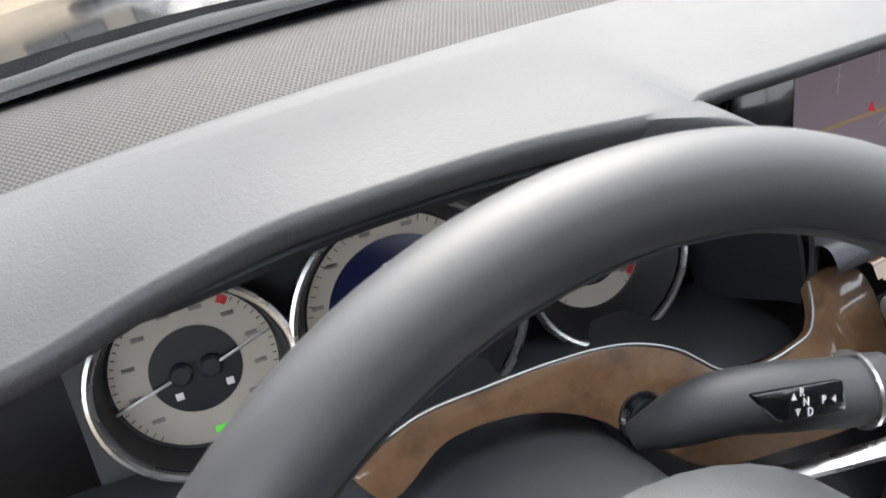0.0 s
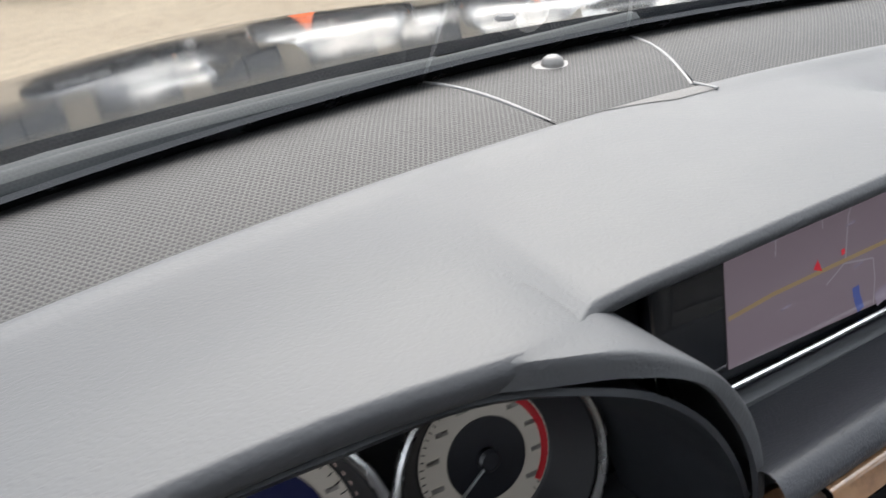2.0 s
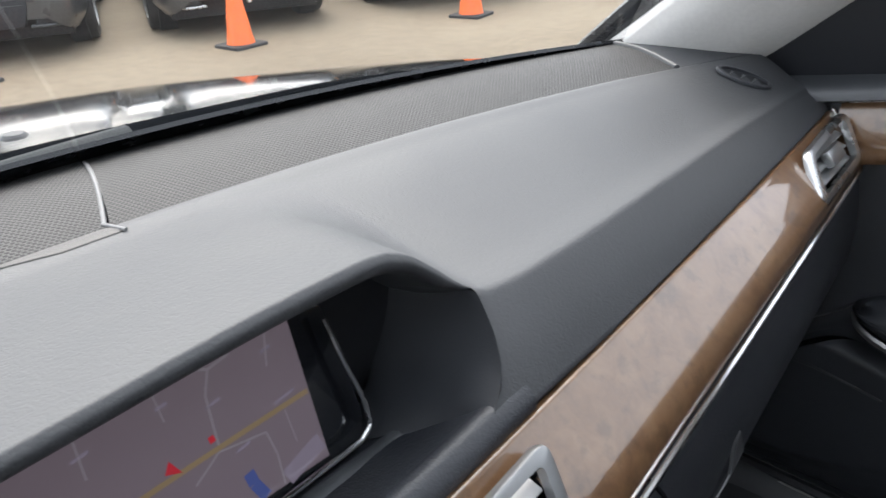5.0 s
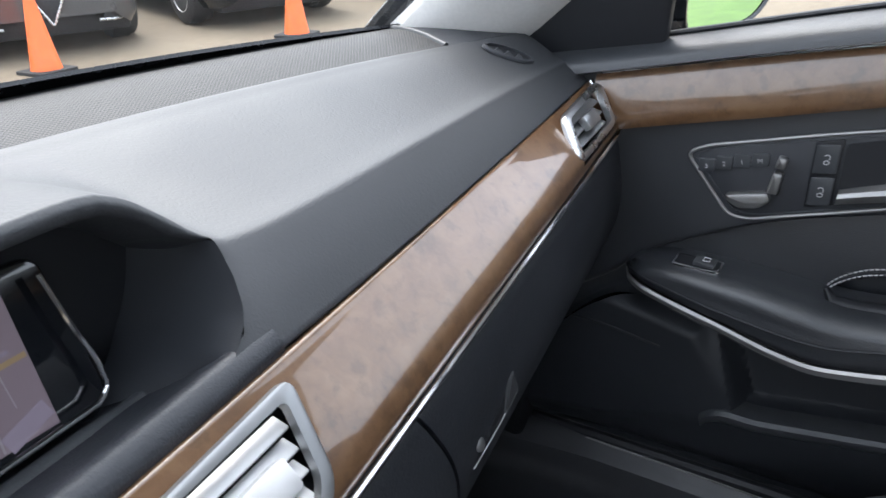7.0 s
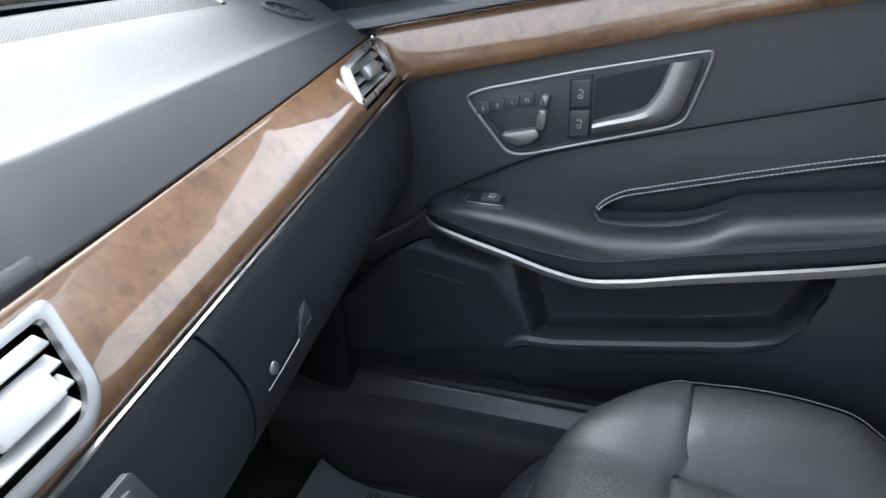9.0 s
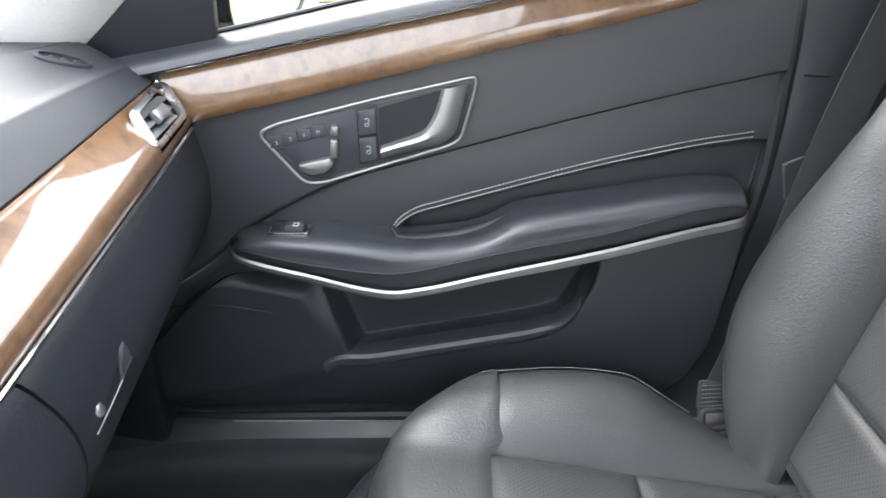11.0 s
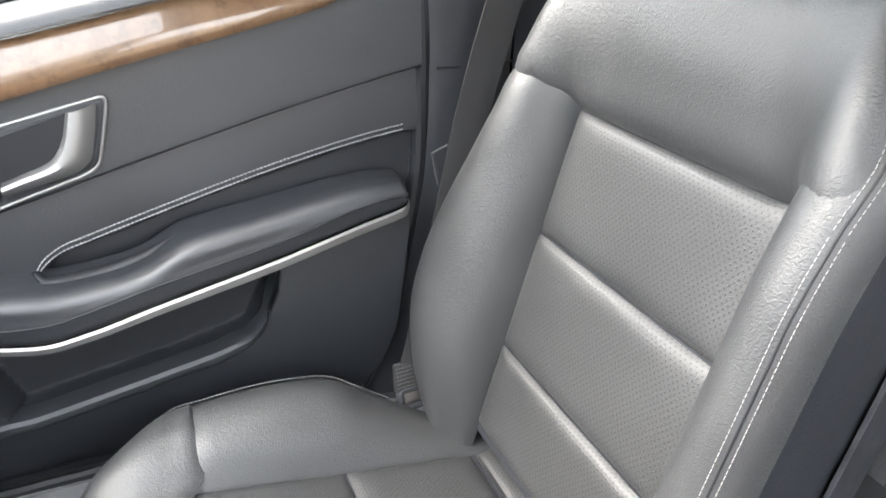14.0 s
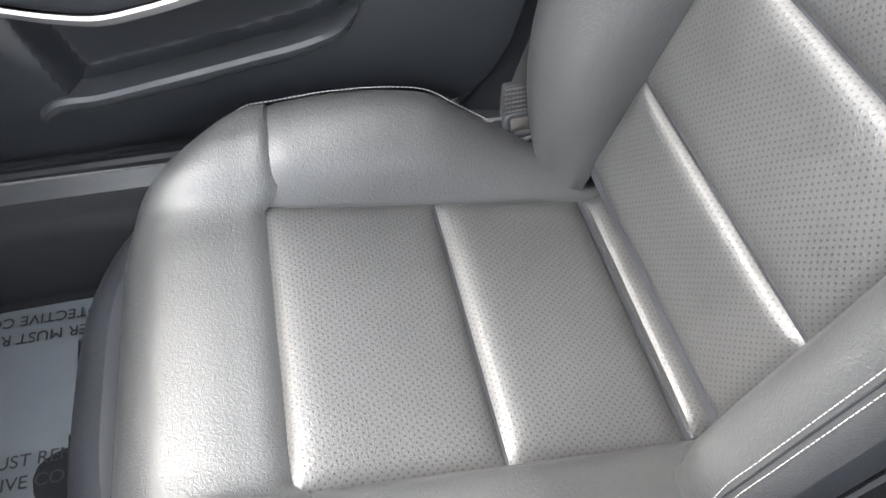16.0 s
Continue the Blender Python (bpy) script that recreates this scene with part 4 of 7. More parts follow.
def dial(cx, cy, r_face, r_in, r_ring, needles, lit=None, red=None, cut=None):
    d = part("dial", lathe([(0, 0.0), (r_face, 0.0), (r_face, 0.002), (0.0, 0.002)], cm @ pose(cx, cy, 0), 48), FACE, cluster, "pale grey dial face")
    part("centre", lathe([(0, 0.0022), (r_in, 0.0022), (r_in, 0.0032), (0, 0.0032)], cm @ pose(cx, cy, 0), 40), lit or INNER, d)
    part("cone", lathe([(r_face, 0.001), (r_face + 0.004, 0.004), (r_ring - 0.003, 0.024), (r_ring - 0.004, 0.024), (r_face + 0.002, 0.0025)], cm @ pose(cx, cy, 0), 48, caps=False), DEEP, d)
    part("ring", loop_tube([tuple(cm @ Vector((cx + r_ring * math.cos(a), cy + r_ring * math.sin(a), 0.026))) for a in np.linspace(0, 2 * math.pi, 65)[:-1]], 0.0029, 8, up=tuple(CN)), CHROME, d, "satin chrome ring")
    tick = bmesh.new()
    for k in range(46):
        a = math.radians(-50 + k * 280 / 45)
        block((r_face * 0.93, -0.0003, 0.002), (r_face * (0.985 if k % 5 else 0.99), 0.0003, 0.0024), 0, tick, cm @ pose(cx, cy, 0, 0, 0, math.degrees(a)))
    part("scale", tick, INK, d, smooth=False)
    for k in range(10):
        a = math.radians(-40 + k * 260 / 9)
        part("figure_bar", block((-0.0036, -0.0013, 0.002), (0.0036, 0.0013, 0.0025), 0, m=cm @ pose(cx + (r_face + r_in) / 2 * math.cos(a), cy + (r_face + r_in) / 2 * math.sin(a), 0)), plain("grey figure", (0.16, 0.15, 0.14), 0.5), d, smooth=False)
    for a, off, ln in needles:
        m = cm @ pose(cx + off, cy, 0.006, 0, 0, a)
        part("needle", block((0.002, -0.0009, 0), (ln, 0.0009, 0.0014), 0.0004, m=m), SILVER, d)
        part("needle_cap", lathe([(0.0068, -0.003), (0.0068, 0.0015), (0.005, 0.003), (0, 0.003)], cm @ pose(cx + off, cy, 0.005), 20), INNER, d)
    if red:
        bm = bmesh.new()
        arc = np.linspace(radians(red[0]), radians(red[1]), 12)
        for s, e in zip(arc, arc[1:]):
            bm.faces.new([bm.verts.new(cm @ Vector((cx + rr * math.cos(t), cy + rr * math.sin(t), 0.0027))) for rr, t in ((r_face * 0.86, s), (r_face * 0.97, s), (r_face * 0.97, e), (r_face * 0.86, e))])
        part("red_zone", bm, REDM, d, smooth=False)
    return d


left = dial(-0.122, 0.0, 0.047, 0.026, 0.0555, [(196, -0.009, 0.040), (18, 0.008, 0.038)], red=(52, 60))
for x, y in ((-0.118, -0.040), (-0.106, -0.037)):
    part("telltale", block((-0.004, -0.002, 0.0026), (0.004, 0.002, 0.003), 0, m=cm @ pose(x, y, 0)), GRN, left, "green tell-tale", smooth=False)
for x in (-0.135, -0.106):
    part("pictogram", block((-0.0022, -0.0022, 0.0034), (0.0022, 0.0022, 0.0038), 0.001, m=cm @ pose(x, -0.013, 0)), LIT, left)
midd = dial(0.006, -0.004, 0.061, 0.048, 0.0735, [(205, -0.040, 0.022)], lit=BLUE)
for x, y, w, h, mat in ((0.002, 0.0265, 0.009, 0.0018, LIT), (0.002, 0.0185, 0.005, 0.0015, LIT), (-0.015, -0.006, 0.0045, 0.0018, LIT), (0.020, -0.001, 0.0028, 0.0028, LIT), (0.018, -0.008, 0.0014, 0.0018, LIT), (0.024, 0.007, 0.0016, 0.0016, GRN)):
    part("readout", block((-w, -h, 0.0034), (w, h, 0.0038), 0.0006, m=cm @ pose(0.006 + x, y, 0)), mat, midd, smooth=False)
for k in range(8):
    a = math.radians(-14 + k * 6)
    part("lamp_tick", block((-0.0022, -0.0011, 0.003), (0.0022, 0.0011, 0.004), 0, m=cm @ pose(0.006 + 0.0655 * math.cos(a), -0.004 + 0.0655 * math.sin(a), 0.002, 0, 0, math.degrees(a))), plain("pink tick", (0.5, 0.36, 0.33), 0.4), midd, smooth=False)
words("readout", "ECO", 0.0075, cm @ pose(0.010, -0.007, 0.0040), YEL, midd)
for t_, x_, y_ in (("R", 0.0215, 0.0045), ("N", 0.0200, -0.0050), ("D", 0.0225, -0.0125)):
    words("readout", t_, 0.0055, cm @ pose(0.006 + x_, y_, 0.0040), LIT, midd)
dial(0.143, -0.006, 0.040, 0.024, 0.0605, [(214, 0.0, 0.030)], red=(-42, 45))
settle(cluster)

# ---- steering wheel, column and selector ----
wheel = thing("steering_wheel", "black leather steering wheel with a padded hub", "steering wheel", (-0.329, 0.032, 0.919))
wm = frame_of((-0.329, 0.032, 0.919), (1, 0, 0), (0, math.sin(0.43), math.cos(0.43)))
ring = [tuple(wm @ Vector((0.185 * math.cos(a), 0.185 * math.sin(a), 0))) for a in np.linspace(0, 2 * math.pi, 121)[:-1]]
wn_ = tuple((wm.to_3x3() @ Vector((0, 0, 1))))
part("rim", loop_tube(ring, 0.0162, 20, up=wn_), LEATHER_RIM, wheel, "smooth grey-lit black leather rim")
part("seam", loop_tube([tuple(wm @ Vector((0.171 * math.cos(a), 0.171 * math.sin(a), 0.0085))) for a in np.linspace(0, 2 * math.pi, 121)[:-1]], 0.0008, 6, up=wn_), DEEP, wheel)
hub = [(0.104 * math.cos(a), (0.088 if math.sin(a) > 0 else 0.075) * math.sin(a) - 0.008) for a in np.linspace(0, 2 * math.pi, 41)[:-1]]
airbag = part("hub", plate(hub, 0.045, wm, 0.014, base=-0.025, crown=0.006), PLASTIC_GREY, wheel, "grey padded hub")
part("badge_ring", loop_tube([tuple(wm @ Vector((0.030 * math.cos(a), 0.030 * math.sin(a) - 0.008, 0.026))) for a in np.linspace(0, 2 * math.pi, 41)[:-1]], 0.002, 8, up=wn_), CHROME_BRIGHT, airbag, "round chrome badge")
part("trim_arc", tube([tuple(wm @ Vector((0.084 * math.cos(a), 0.068 * math.sin(a) - 0.006, 0.0215))) for a in np.linspace(0.4, 2.74, 24)], 0.003, 8), CHROME_BRIGHT, airbag, "bright arc on the hub")
for s in (-1, 1):
    sp = loft([[(s * 0.08, 0.03, -0.004), (s * 0.08, -0.03, -0.004)], [(s * 0.13, 0.018, -0.002), (s * 0.13, -0.026, -0.002)], [(s * 0.178, 0.014, 0.0), (s * 0.178, -0.03, 0.0)]], 8, 10)
    part("spoke", grid(np.array([[tuple(wm @ Vector(p)) for p in r] for r in sp]), thick=0.012), PLASTIC_GREY, wheel, "dark spoke")
settle(wheel)

column = thing("steering_column", "black plastic steering column shroud behind the wheel", "steering column", (-0.329, 0.12, 0.87))
shroud = []
for y, z, rx, rz in ((0.075, 0.895, 0.060, 0.046), (0.10, 0.882, 0.068, 0.050), (0.15, 0.856, 0.076, 0.048), (0.205, 0.832, 0.080, 0.044), (0.25, 0.815, 0.080, 0.04)):
    shroud.append([(-0.329 + rx * math.cos(a), y, z + rz * (1 if math.sin(a) > 0 else 0.9) * math.copysign(abs(math.sin(a)) ** 0.8, math.sin(a))) for a in np.linspace(0, 2 * math.pi, 37)[:-1]])
bm = grid(np.array(shroud), closed=True, flip=True)
bm.verts.ensure_lookup_table()
bm.faces.new([bm.verts[i] for i in range(36)])
part("shroud", bm, PLASTIC, column, "black column shroud")
settle(column)

selector = thing("gear_selector", "black selector lever on the steering column with white letters", "gear lever", (-0.23, 0.15, 0.90))
lp = [(-0.258, 0.172, 0.880), (-0.247, 0.162, 0.896), (-0.228, 0.151, 0.911), (-0.200, 0.143, 0.911), (-0.165, 0.138, 0.902), (-0.120, 0.135, 0.889)]
P = curve(lp, 24)
rad = np.interp(np.linspace(0, 1, 24), [0, 0.2, 0.5, 0.9, 1], [0.009, 0.0155, 0.0185, 0.0195, 0.0195])
part("lever", tube(P, rad, 16, flat=0.66, up=(0, 0.6, -1)), PLASTIC, selector, "black lever")
gm = frame_of((-0.200, 0.1265, 0.9245), (1, 0, -0.31), (0.1, 0.5, 0.87))
inset_ob = part("inset", plate(rounded([(-0.038, 0.0075), (0.027, 0.0082), (0.030, -0.0078), (-0.017, -0.0082)], 0.003), 0.003, gm, 0.0008), GLOSS, selector, "gloss black inset")
for t, x, y in (("R", -0.004, 0.0051), ("N", -0.001, 0.000), ("D", 0.002, -0.0051), ("P", 0.012, -0.0004)):
    words("letter", t, 0.0058, gm @ pose(x, y, 0.0033), WHITE, inset_ob)
for x, y, r in ((-0.010, 0.0035, 90), (-0.007, -0.004, -90), (0.0195, -0.0005, 180)):
    bm = bmesh.new()
    bm.faces.new([bm.verts.new(gm @ pose(x, y, 0.0034, 0, 0, r) @ Vector(p)) for p in ((0.0022, 0, 0), (-0.0015, 0.002, 0), (-0.0015, -0.002, 0))])
    part("arrow", bm, WHITE, inset_ob, smooth=False)
part("collar", tube([(-0.145, 0.1365, 0.8968), (-0.142, 0.1363, 0.8958)], 0.0222, 18, flat=0.66, up=(0, 0.6, -1)), CHROME, selector, "chrome collar")
settle(selector)
part("tilt_lever", tube([(-0.225, 0.135, 0.862), (-0.185, 0.120, 0.872), (-0.14, 0.108, 0.880), (-0.09, 0.10, 0.888)], 0.006, 10, 30, flat=0.5), CHROME, None)
tl = bpy.data.objects["tilt_lever"]
tl.name = "column_lever"
tagged(tl, "slim chrome lever beside the steering column", "lever")

# ---- car shell round the cabin ----
GROUND_Z = -0.12
# windscreen: black band at its foot, clear glass above
def screen_point(x, f):
    """f 0 at the foot of the windscreen, 1 at its head."""
    y0, z0 = y_front(x) + 0.035, 1.000 - 0.03 * x * x
    y1, z1 = -0.20 - 0.08 * x * x, 1.405 - 0.05 * x * x
    bow = 0.045 * math.sin(math.pi * f)
    return (x * (1 - 0.14 * f), y0 + (y1 - y0) * f + bow * 0.45, z0 + (z1 - z0) * f + bow)


def shell_part(name, bm, mat, label, category, smooth=True):
    ob = part(name, bm, mat, None, label, smooth)
    return tagged(ob, label, category, kind="structure")


ws = grid([[screen_point(x, f) for x in np.linspace(-0.76, 0.76, 40)] for f in np.linspace(0.06, 1, 24)])
windscreen = shell_part("windscreen", ws, SCREEN_GLASS, "clear laminated windscreen over the dashboard", "windscreen")
windscreen.visible_shadow = False
band = grid([[screen_point(x, f) for x in np.linspace(-0.76, 0.76, 40)] for f in np.linspace(-0.035, 0.058, 5)], thick=0.004)
shell_part("windscreen_band", band, FRIT, "black band along the foot of the windscreen", "windscreen")

# cowl and bonnet
cowl = []
for f, (dy, z) in enumerate([(0.030, 0.972), (0.055, 0.976), (0.09, 0.972), (0.14, 0.962), (0.19, 0.955)]):
    cowl.append([(x, y_front(x) + dy, z - 0.03 * x * x) for x in np.linspace(-0.76, 0.76, 40)])
shell_part("cowl", grid(np.array(cowl), thick=-0.01), COWL, "slate-black plastic cowl under the wipers", "cowl")


def bonnet_point(x, f):
    yb = 0.755 - 0.16 * x * x
    yf_ = 1.72 - 0.35 * x * x
    y = yb + (yf_ - yb) * f
    crown = 0.003 * math.exp(-((abs(x) - 0.45) / 0.11) ** 2)
    z = 0.978 - 0.055 * x * x - 0.115 * f - 0.055 * f * f + crown * (1 - 0.4 * f)
    return (x, y, z)


bonnet = thing("car_bonnet", "glossy black bonnet reflecting sky and parked cars", "car bonnet", (0, 1.2, GROUND_Z))
part("panel", grid([[bonnet_point(x, f) for x in np.linspace(-0.74, 0.74, 60)] for f in np.linspace(0, 1, 40)], thick=-0.012), PAINT, bonnet, "glossy black painted panel")
nose = []
for f, (dy, z) in enumerate([(0.0, 0.0), (0.05, -0.03), (0.09, -0.10), (0.10, -0.25), (0.08, -0.45), (0.02, -0.6)]):
    nose.append([(bonnet_point(x, 1)[0] * 1.05, bonnet_point(x, 1)[1] + dy, bonnet_point(x, 1)[2] + z) for x in np.linspace(-0.74, 0.74, 40)])
part("nose", grid(np.array(nose), thick=-0.01), PAINT, bonnet, "black front end")
for s in (-1, 1):
    wing = []
    for f in np.linspace(0, 1, 20):
        q = bonnet_point(s * 0.745, f)
        wing.append([(s * 0.750, q[1], q[2] - 0.002), (s * 0.79, q[1], q[2] - 0.012), (s * 0.85, q[1] - 0.02, q[2] - 0.06), (s * 0.90, q[1] - 0.04, q[2] - 0.16), (s * 0.91, q[1] - 0.04, q[2] - 0.32), (s * 0.90, q[1] - 0.04, 0.2)])
    part("wing", grid(np.array(wing), thick=0.004), PAINT, bonnet, "black painted wing")
part("nozzle", lathe([(0.016, 0), (0.016, 0.004), (0.010, 0.010), (0, 0.011)], pose(0.13, 0.84, 0.972), 20), PLASTIC, bonnet)
settle(bonnet)

# wipers
def wiper(name, pts, arm):
    w = thing(name, "parked black windscreen wiper on the cowl", "wiper", pts[0], group="windscreen wipers")
    part("blade", tube(pts, 0.0125, 10, 40, flat=0.9), WIPER, w, "black wiper blade")
    part("arm", tube(arm, [0.016, 0.014, 0.012, 0.010, 0.008, 0.007], 8, 6, flat=0.55), WIPER, w, "dark grey wiper arm")
    part("pivot", lathe([(0.024, 0), (0.024, 0.012), (0.018, 0.020), (0.0, 0.022)], pose(arm[0][0], arm[0][1], arm[0][2] - 0.014), 24), PLASTIC_GREY, w)
    settle(w)


wiper("wiper", [(-0.66, 0.540, 0.984), (-0.42, 0.606, 0.997), (-0.17, 0.634, 1.001), (0.0, 0.645, 1.002), (0.172, 0.655, 1.003)], [(-0.60, 0.60, 0.972), (-0.48, 0.640, 0.986), (-0.36, 0.655, 0.994), (-0.25, 0.662, 0.998), (-0.15, 0.664, 1.002), (-0.05, 0.662, 1.004)])
wiper("wiper", [(0.22, 0.690, 0.970), (0.32, 0.690, 0.974), (0.48, 0.665, 0.974), (0.66, 0.590, 0.966)], [(0.28, 0.705, 0.966), (0.31, 0.702, 0.974), (0.35, 0.698, 0.977), (0.39, 0.692, 0.978), (0.44, 0.682, 0.978), (0.48, 0.672, 0.978)])

# pillars
def pillar(side):
    """The trim of a windscreen pillar: a flat-faced section carried up along the glass."""
    base = [(0.672, 0.482, 1.012), (0.668, 0.440, 1.006), (0.684, 0.394, 1.000), (0.716, 0.352, 0.992), (0.748, 0.330, 0.990), (0.775, 0.335, 0.990), (0.80, 0.40, 0.995), (0.78, 0.48, 1.01), (0.70, 0.492, 1.014)]
    rows = []
    for f, bow, size in ((-0.14, 0.0, 1.0), (0.0, 0.0, 1.0), (0.25, 0.010, 0.93), (0.5, 0.014, 0.86), (0.75, 0.010, 0.80), (1.0, 0.0, 0.75)):
        row = []
        for x, y, z in base + base[:1]:
            row.append((side * (0.72 + (x - 0.72) * size - 0.110 * f + bow * 0.3), 0.40 + (y - 0.40) * size - 0.600 * f + bow, 1.0 + (z - 1.0) * size + 0.395 * f + bow))
        rows.append(row)
    return grid(loft(rows, 60, 30), flip=side < 0)


for s in (1, -1):
    shell_part("pillar_trim", pillar(s), FABRIC, "pale grey windscreen pillar trim", "pillar")
    shell_part("pillar_seal", tube([(s * (0.690 - 0.110 * f), 0.496 - 0.595 * f + 0.05 * f * (1 - f), 1.016 + 0.395 * f + 0.05 * f * (1 - f)) for f in np.linspace(-0.1, 1, 14)], 0.015, 10), FRIT, "black seal along the windscreen's side", "pillar")
    bpil = []
    for z, y0, y1, x in ((0.44, -0.36, -0.60, 0.755), (0.55, -0.445, -0.62, 0.752), (0.70, -0.482, -0.64, 0.748), (0.82, -0.503, -0.64, 0.742), (0.955, -0.516, -0.64, 0.735), (1.05, -0.52, -0.645, 0.722), (1.2, -0.53, -0.65, 0.69), (1.40, -0.54, -0.66, 0.62)):
        bpil.append([(s * (x + 0.03), y0 + 0.012, z), (s * (x + 0.008), y0 + 0.006, z), (s * (x - 0.006), y0 - 0.006, z), (s * (x - 0.012), y0 - 0.03, z), (s * (x - 0.012), y1 + 0.03, z), (s * x, y1, z), (s * (x + 0.03), y1 - 0.01, z)])
    shell_part("door_pillar", grid(loft(bpil, 24, 40), thick=0.004, flip=(s < 0)), PLASTIC, "dark plastic trim on the door pillar", "pillar")
shell_part("pillar_joint", tube([(0.722, -0.53, 0.957), (0.722, -0.58, 0.955), (0.725, -0.64, 0.957)], 0.0016, 6), DEEP, "joint in the pillar trim", "pillar")
door_seal = shell_part("door_seal", tube([(0.742, -0.519, 1.12), (0.745, -0.518, 1.05), (0.748, -0.515, 0.955), (0.750, -0.506, 0.817), (0.750, -0.484, 0.704), (0.750, -0.463, 0.599), (0.750, -0.442, 0.545), (0.748, -0.408, 0.497), (0.745, -0.36, 0.470), (0.742, -0.2, 0.466), (0.742, 0.1, 0.462), (0.742, 0.32, 0.460)], 0.0105, 10, 90), DEEP, "black rubber door seal", "seal")
door_seal.location.x = -0.012

# roof, sills, floor, bulkhead, rear of the cabin
roof = []
for y, z, w in ((-0.20, 1.40, 0.58), (-0.5, 1.425, 0.60), (-0.9, 1.43, 0.60), (-1.4, 1.40, 0.57), (-1.75, 1.34, 0.53)):
    roof.append([(x, y, z - 0.04 * (x / 0.6) ** 2) for x in np.linspace(-w, w, 16)])
shell_part("roof", grid(np.array(roof), thick=0.03), HEADLINER, "pale grey roof lining", "roof")
for s in (1, -1):
    prof = [(0.80, 0.462), (0.745, 0.462), (0.722, 0.458), (0.712, 0.448), (0.705, 0.444), (0.700, 0.432), (0.697, 0.420), (0.690, 0.410), (0.684, 0.36), (0.680, 0.275)]
    P = []
    for f, (x, z) in enumerate(curve([(a, 0, b) for a, b in prof], 28)[:, [0, 2]]):
        P.append([(s * (x + 0.02 * max(0, (y - 0.15) / 0.2) ** 2 * (-1)), y, z) for y in np.linspace(-1.7, 0.42, 40)])
    shell_part("sill", grid(np.array(P), thick=-0.006, flip=(s < 0)), PLASTIC_SILL, "grey ribbed door sill", "sill")
    for k, (x, z) in enumerate(((0.7215, 0.4605), (0.7035, 0.4430))):
        shell_part("sill_rib", tube([(s * x, -1.6, z), (s * x, 0.3, z)], 0.0042, 8), SILL_RIB, "raised rib on the sill", "sill")
fl_ = [[(x, y, 0.275 + (0.09 * max(0, (y - 0.30) / 0.25) ** 1.3 if y > 0.3 else 0) + (0.22 * math.exp(-((x / 0.13) ** 4)))) for x in np.linspace(-0.70, 0.70, 50)] for y in np.linspace(-1.75, 0.62, 50)]
shell_part("floor", grid(np.array(fl_), thick=-0.02), CARPET, "black carpeted car floor with tunnel", "floor")
shell_part("bulkhead", block((-0.74, 0.56, 0.25), (0.74, 0.60, 0.96), 0.01), DEEP, "dark bulkhead behind the dashboard", "bulkhead")
shell_part("kick_panel", block((0.690, 0.30, 0.28), (0.745, 0.58, 0.92), 0.012), DEEP, "dark footwell side panel", "panel")
rb = [[(x, -1.45 - 0.25 * f, 0.55 + 0.55 * f) for x in np.linspace(-0.68, 0.68, 20)] for f in np.linspace(0, 1, 8)]
shell_part("rear_backrest", grid(np.array(rb), thick=0.06), LEATHER_DARK, "black rear bench backrest", "rear seat")
shell_part("rear_shelf", block((-0.68, -1.95, 1.06), (0.68, -1.68, 1.10), 0.01), PLASTIC, "dark rear shelf", "shelf")
# rear passenger door, seen over the seat
rdoor = thing("rear_door", "closed black rear door with chrome handle", "door", (0.76, -1.1, 0.45))
part("panel", grid(loft([[(0.742, y, 1.13) for y in (-0.64, -1.0, -1.5)], [(0.716, y, 1.08) for y in (-0.64, -1.0, -1.5)], [(0.728, y, 0.9) for y in (-0.64, -1.0, -1.5)], [(0.735, y, 0.46) for y in (-0.64, -1.0, -1.5)]], 30, 20), thick=0.006), LEATHER_DOOR, rdoor, "black leather panel")
part("wood_strip", grid(loft([[(0.710, -0.66, 1.085), (0.708, -1.45, 1.135)], [(0.704, -0.66, 1.055), (0.704, -1.45, 1.10)], [(0.710, -0.66, 1.03), (0.710, -1.45, 1.07)]], 20, 8), thick=0.004), WOOD, rdoor, "burl walnut strip")
hmr = frame_of((0.716, -1.0, 0.985), (0, -1, 0.15), (0, 0.1, 1))
part("handle_frame", loop_tube([tuple(hmr @ Vector((x, y, 0.004))) for x, y in rounded([(-0.10, -0.03), (0.09, -0.03), (0.10, 0.045), (-0.08, 0.03)], 0.012)], 0.003, 8, up=(1, 0, 0)), CHROME, rdoor, "chrome handle outline")
part("handle", block((0.055, -0.03, 0.004), (0.085, 0.035, 0.014), 0.004, m=hmr), CHROME, rdoor, "satin chrome pull")
rg = part("window_pane", grid(loft([[(0.752, -0.66, 1.12), (0.752, -1.5, 1.15)], [(0.62, -0.66, 1.39), (0.56, -1.5, 1.36)]], 12, 6)), GLASS, rdoor)
rg.visible_shadow = False
settle(rdoor)
rdoor.location.z += 0.05

# centre console between the seats, unseen, added to keep side light off the footwell
console = thing("centre_console", "dark grained centre console below the dashboard, added out of view", "console", (0.0, -0.2, 0.30), kind="structure")
cs = []
for y, z, w in ((0.20, 0.80, 0.118), (0.14, 0.755, 0.116), (0.06, 0.66, 0.108), (-0.05, 0.585, 0.100), (-0.25, 0.565, 0.096), (-0.45, 0.575, 0.096), (-0.72, 0.575, 0.096)):
    cs.append([(-w - 0.012, y, 0.29), (-w, y, z - 0.10), (-w + 0.004, y, z - 0.012), (-w + 0.016, y, z), (0, y, z + 0.004), (w - 0.016, y, z), (w - 0.004, y, z - 0.012), (w, y, z - 0.10), (w + 0.012, y, 0.29)])
part("body", grid(loft(cs, 48, 50), thick=-0.004), LEATHER_DARK, console, "dark grained console body")
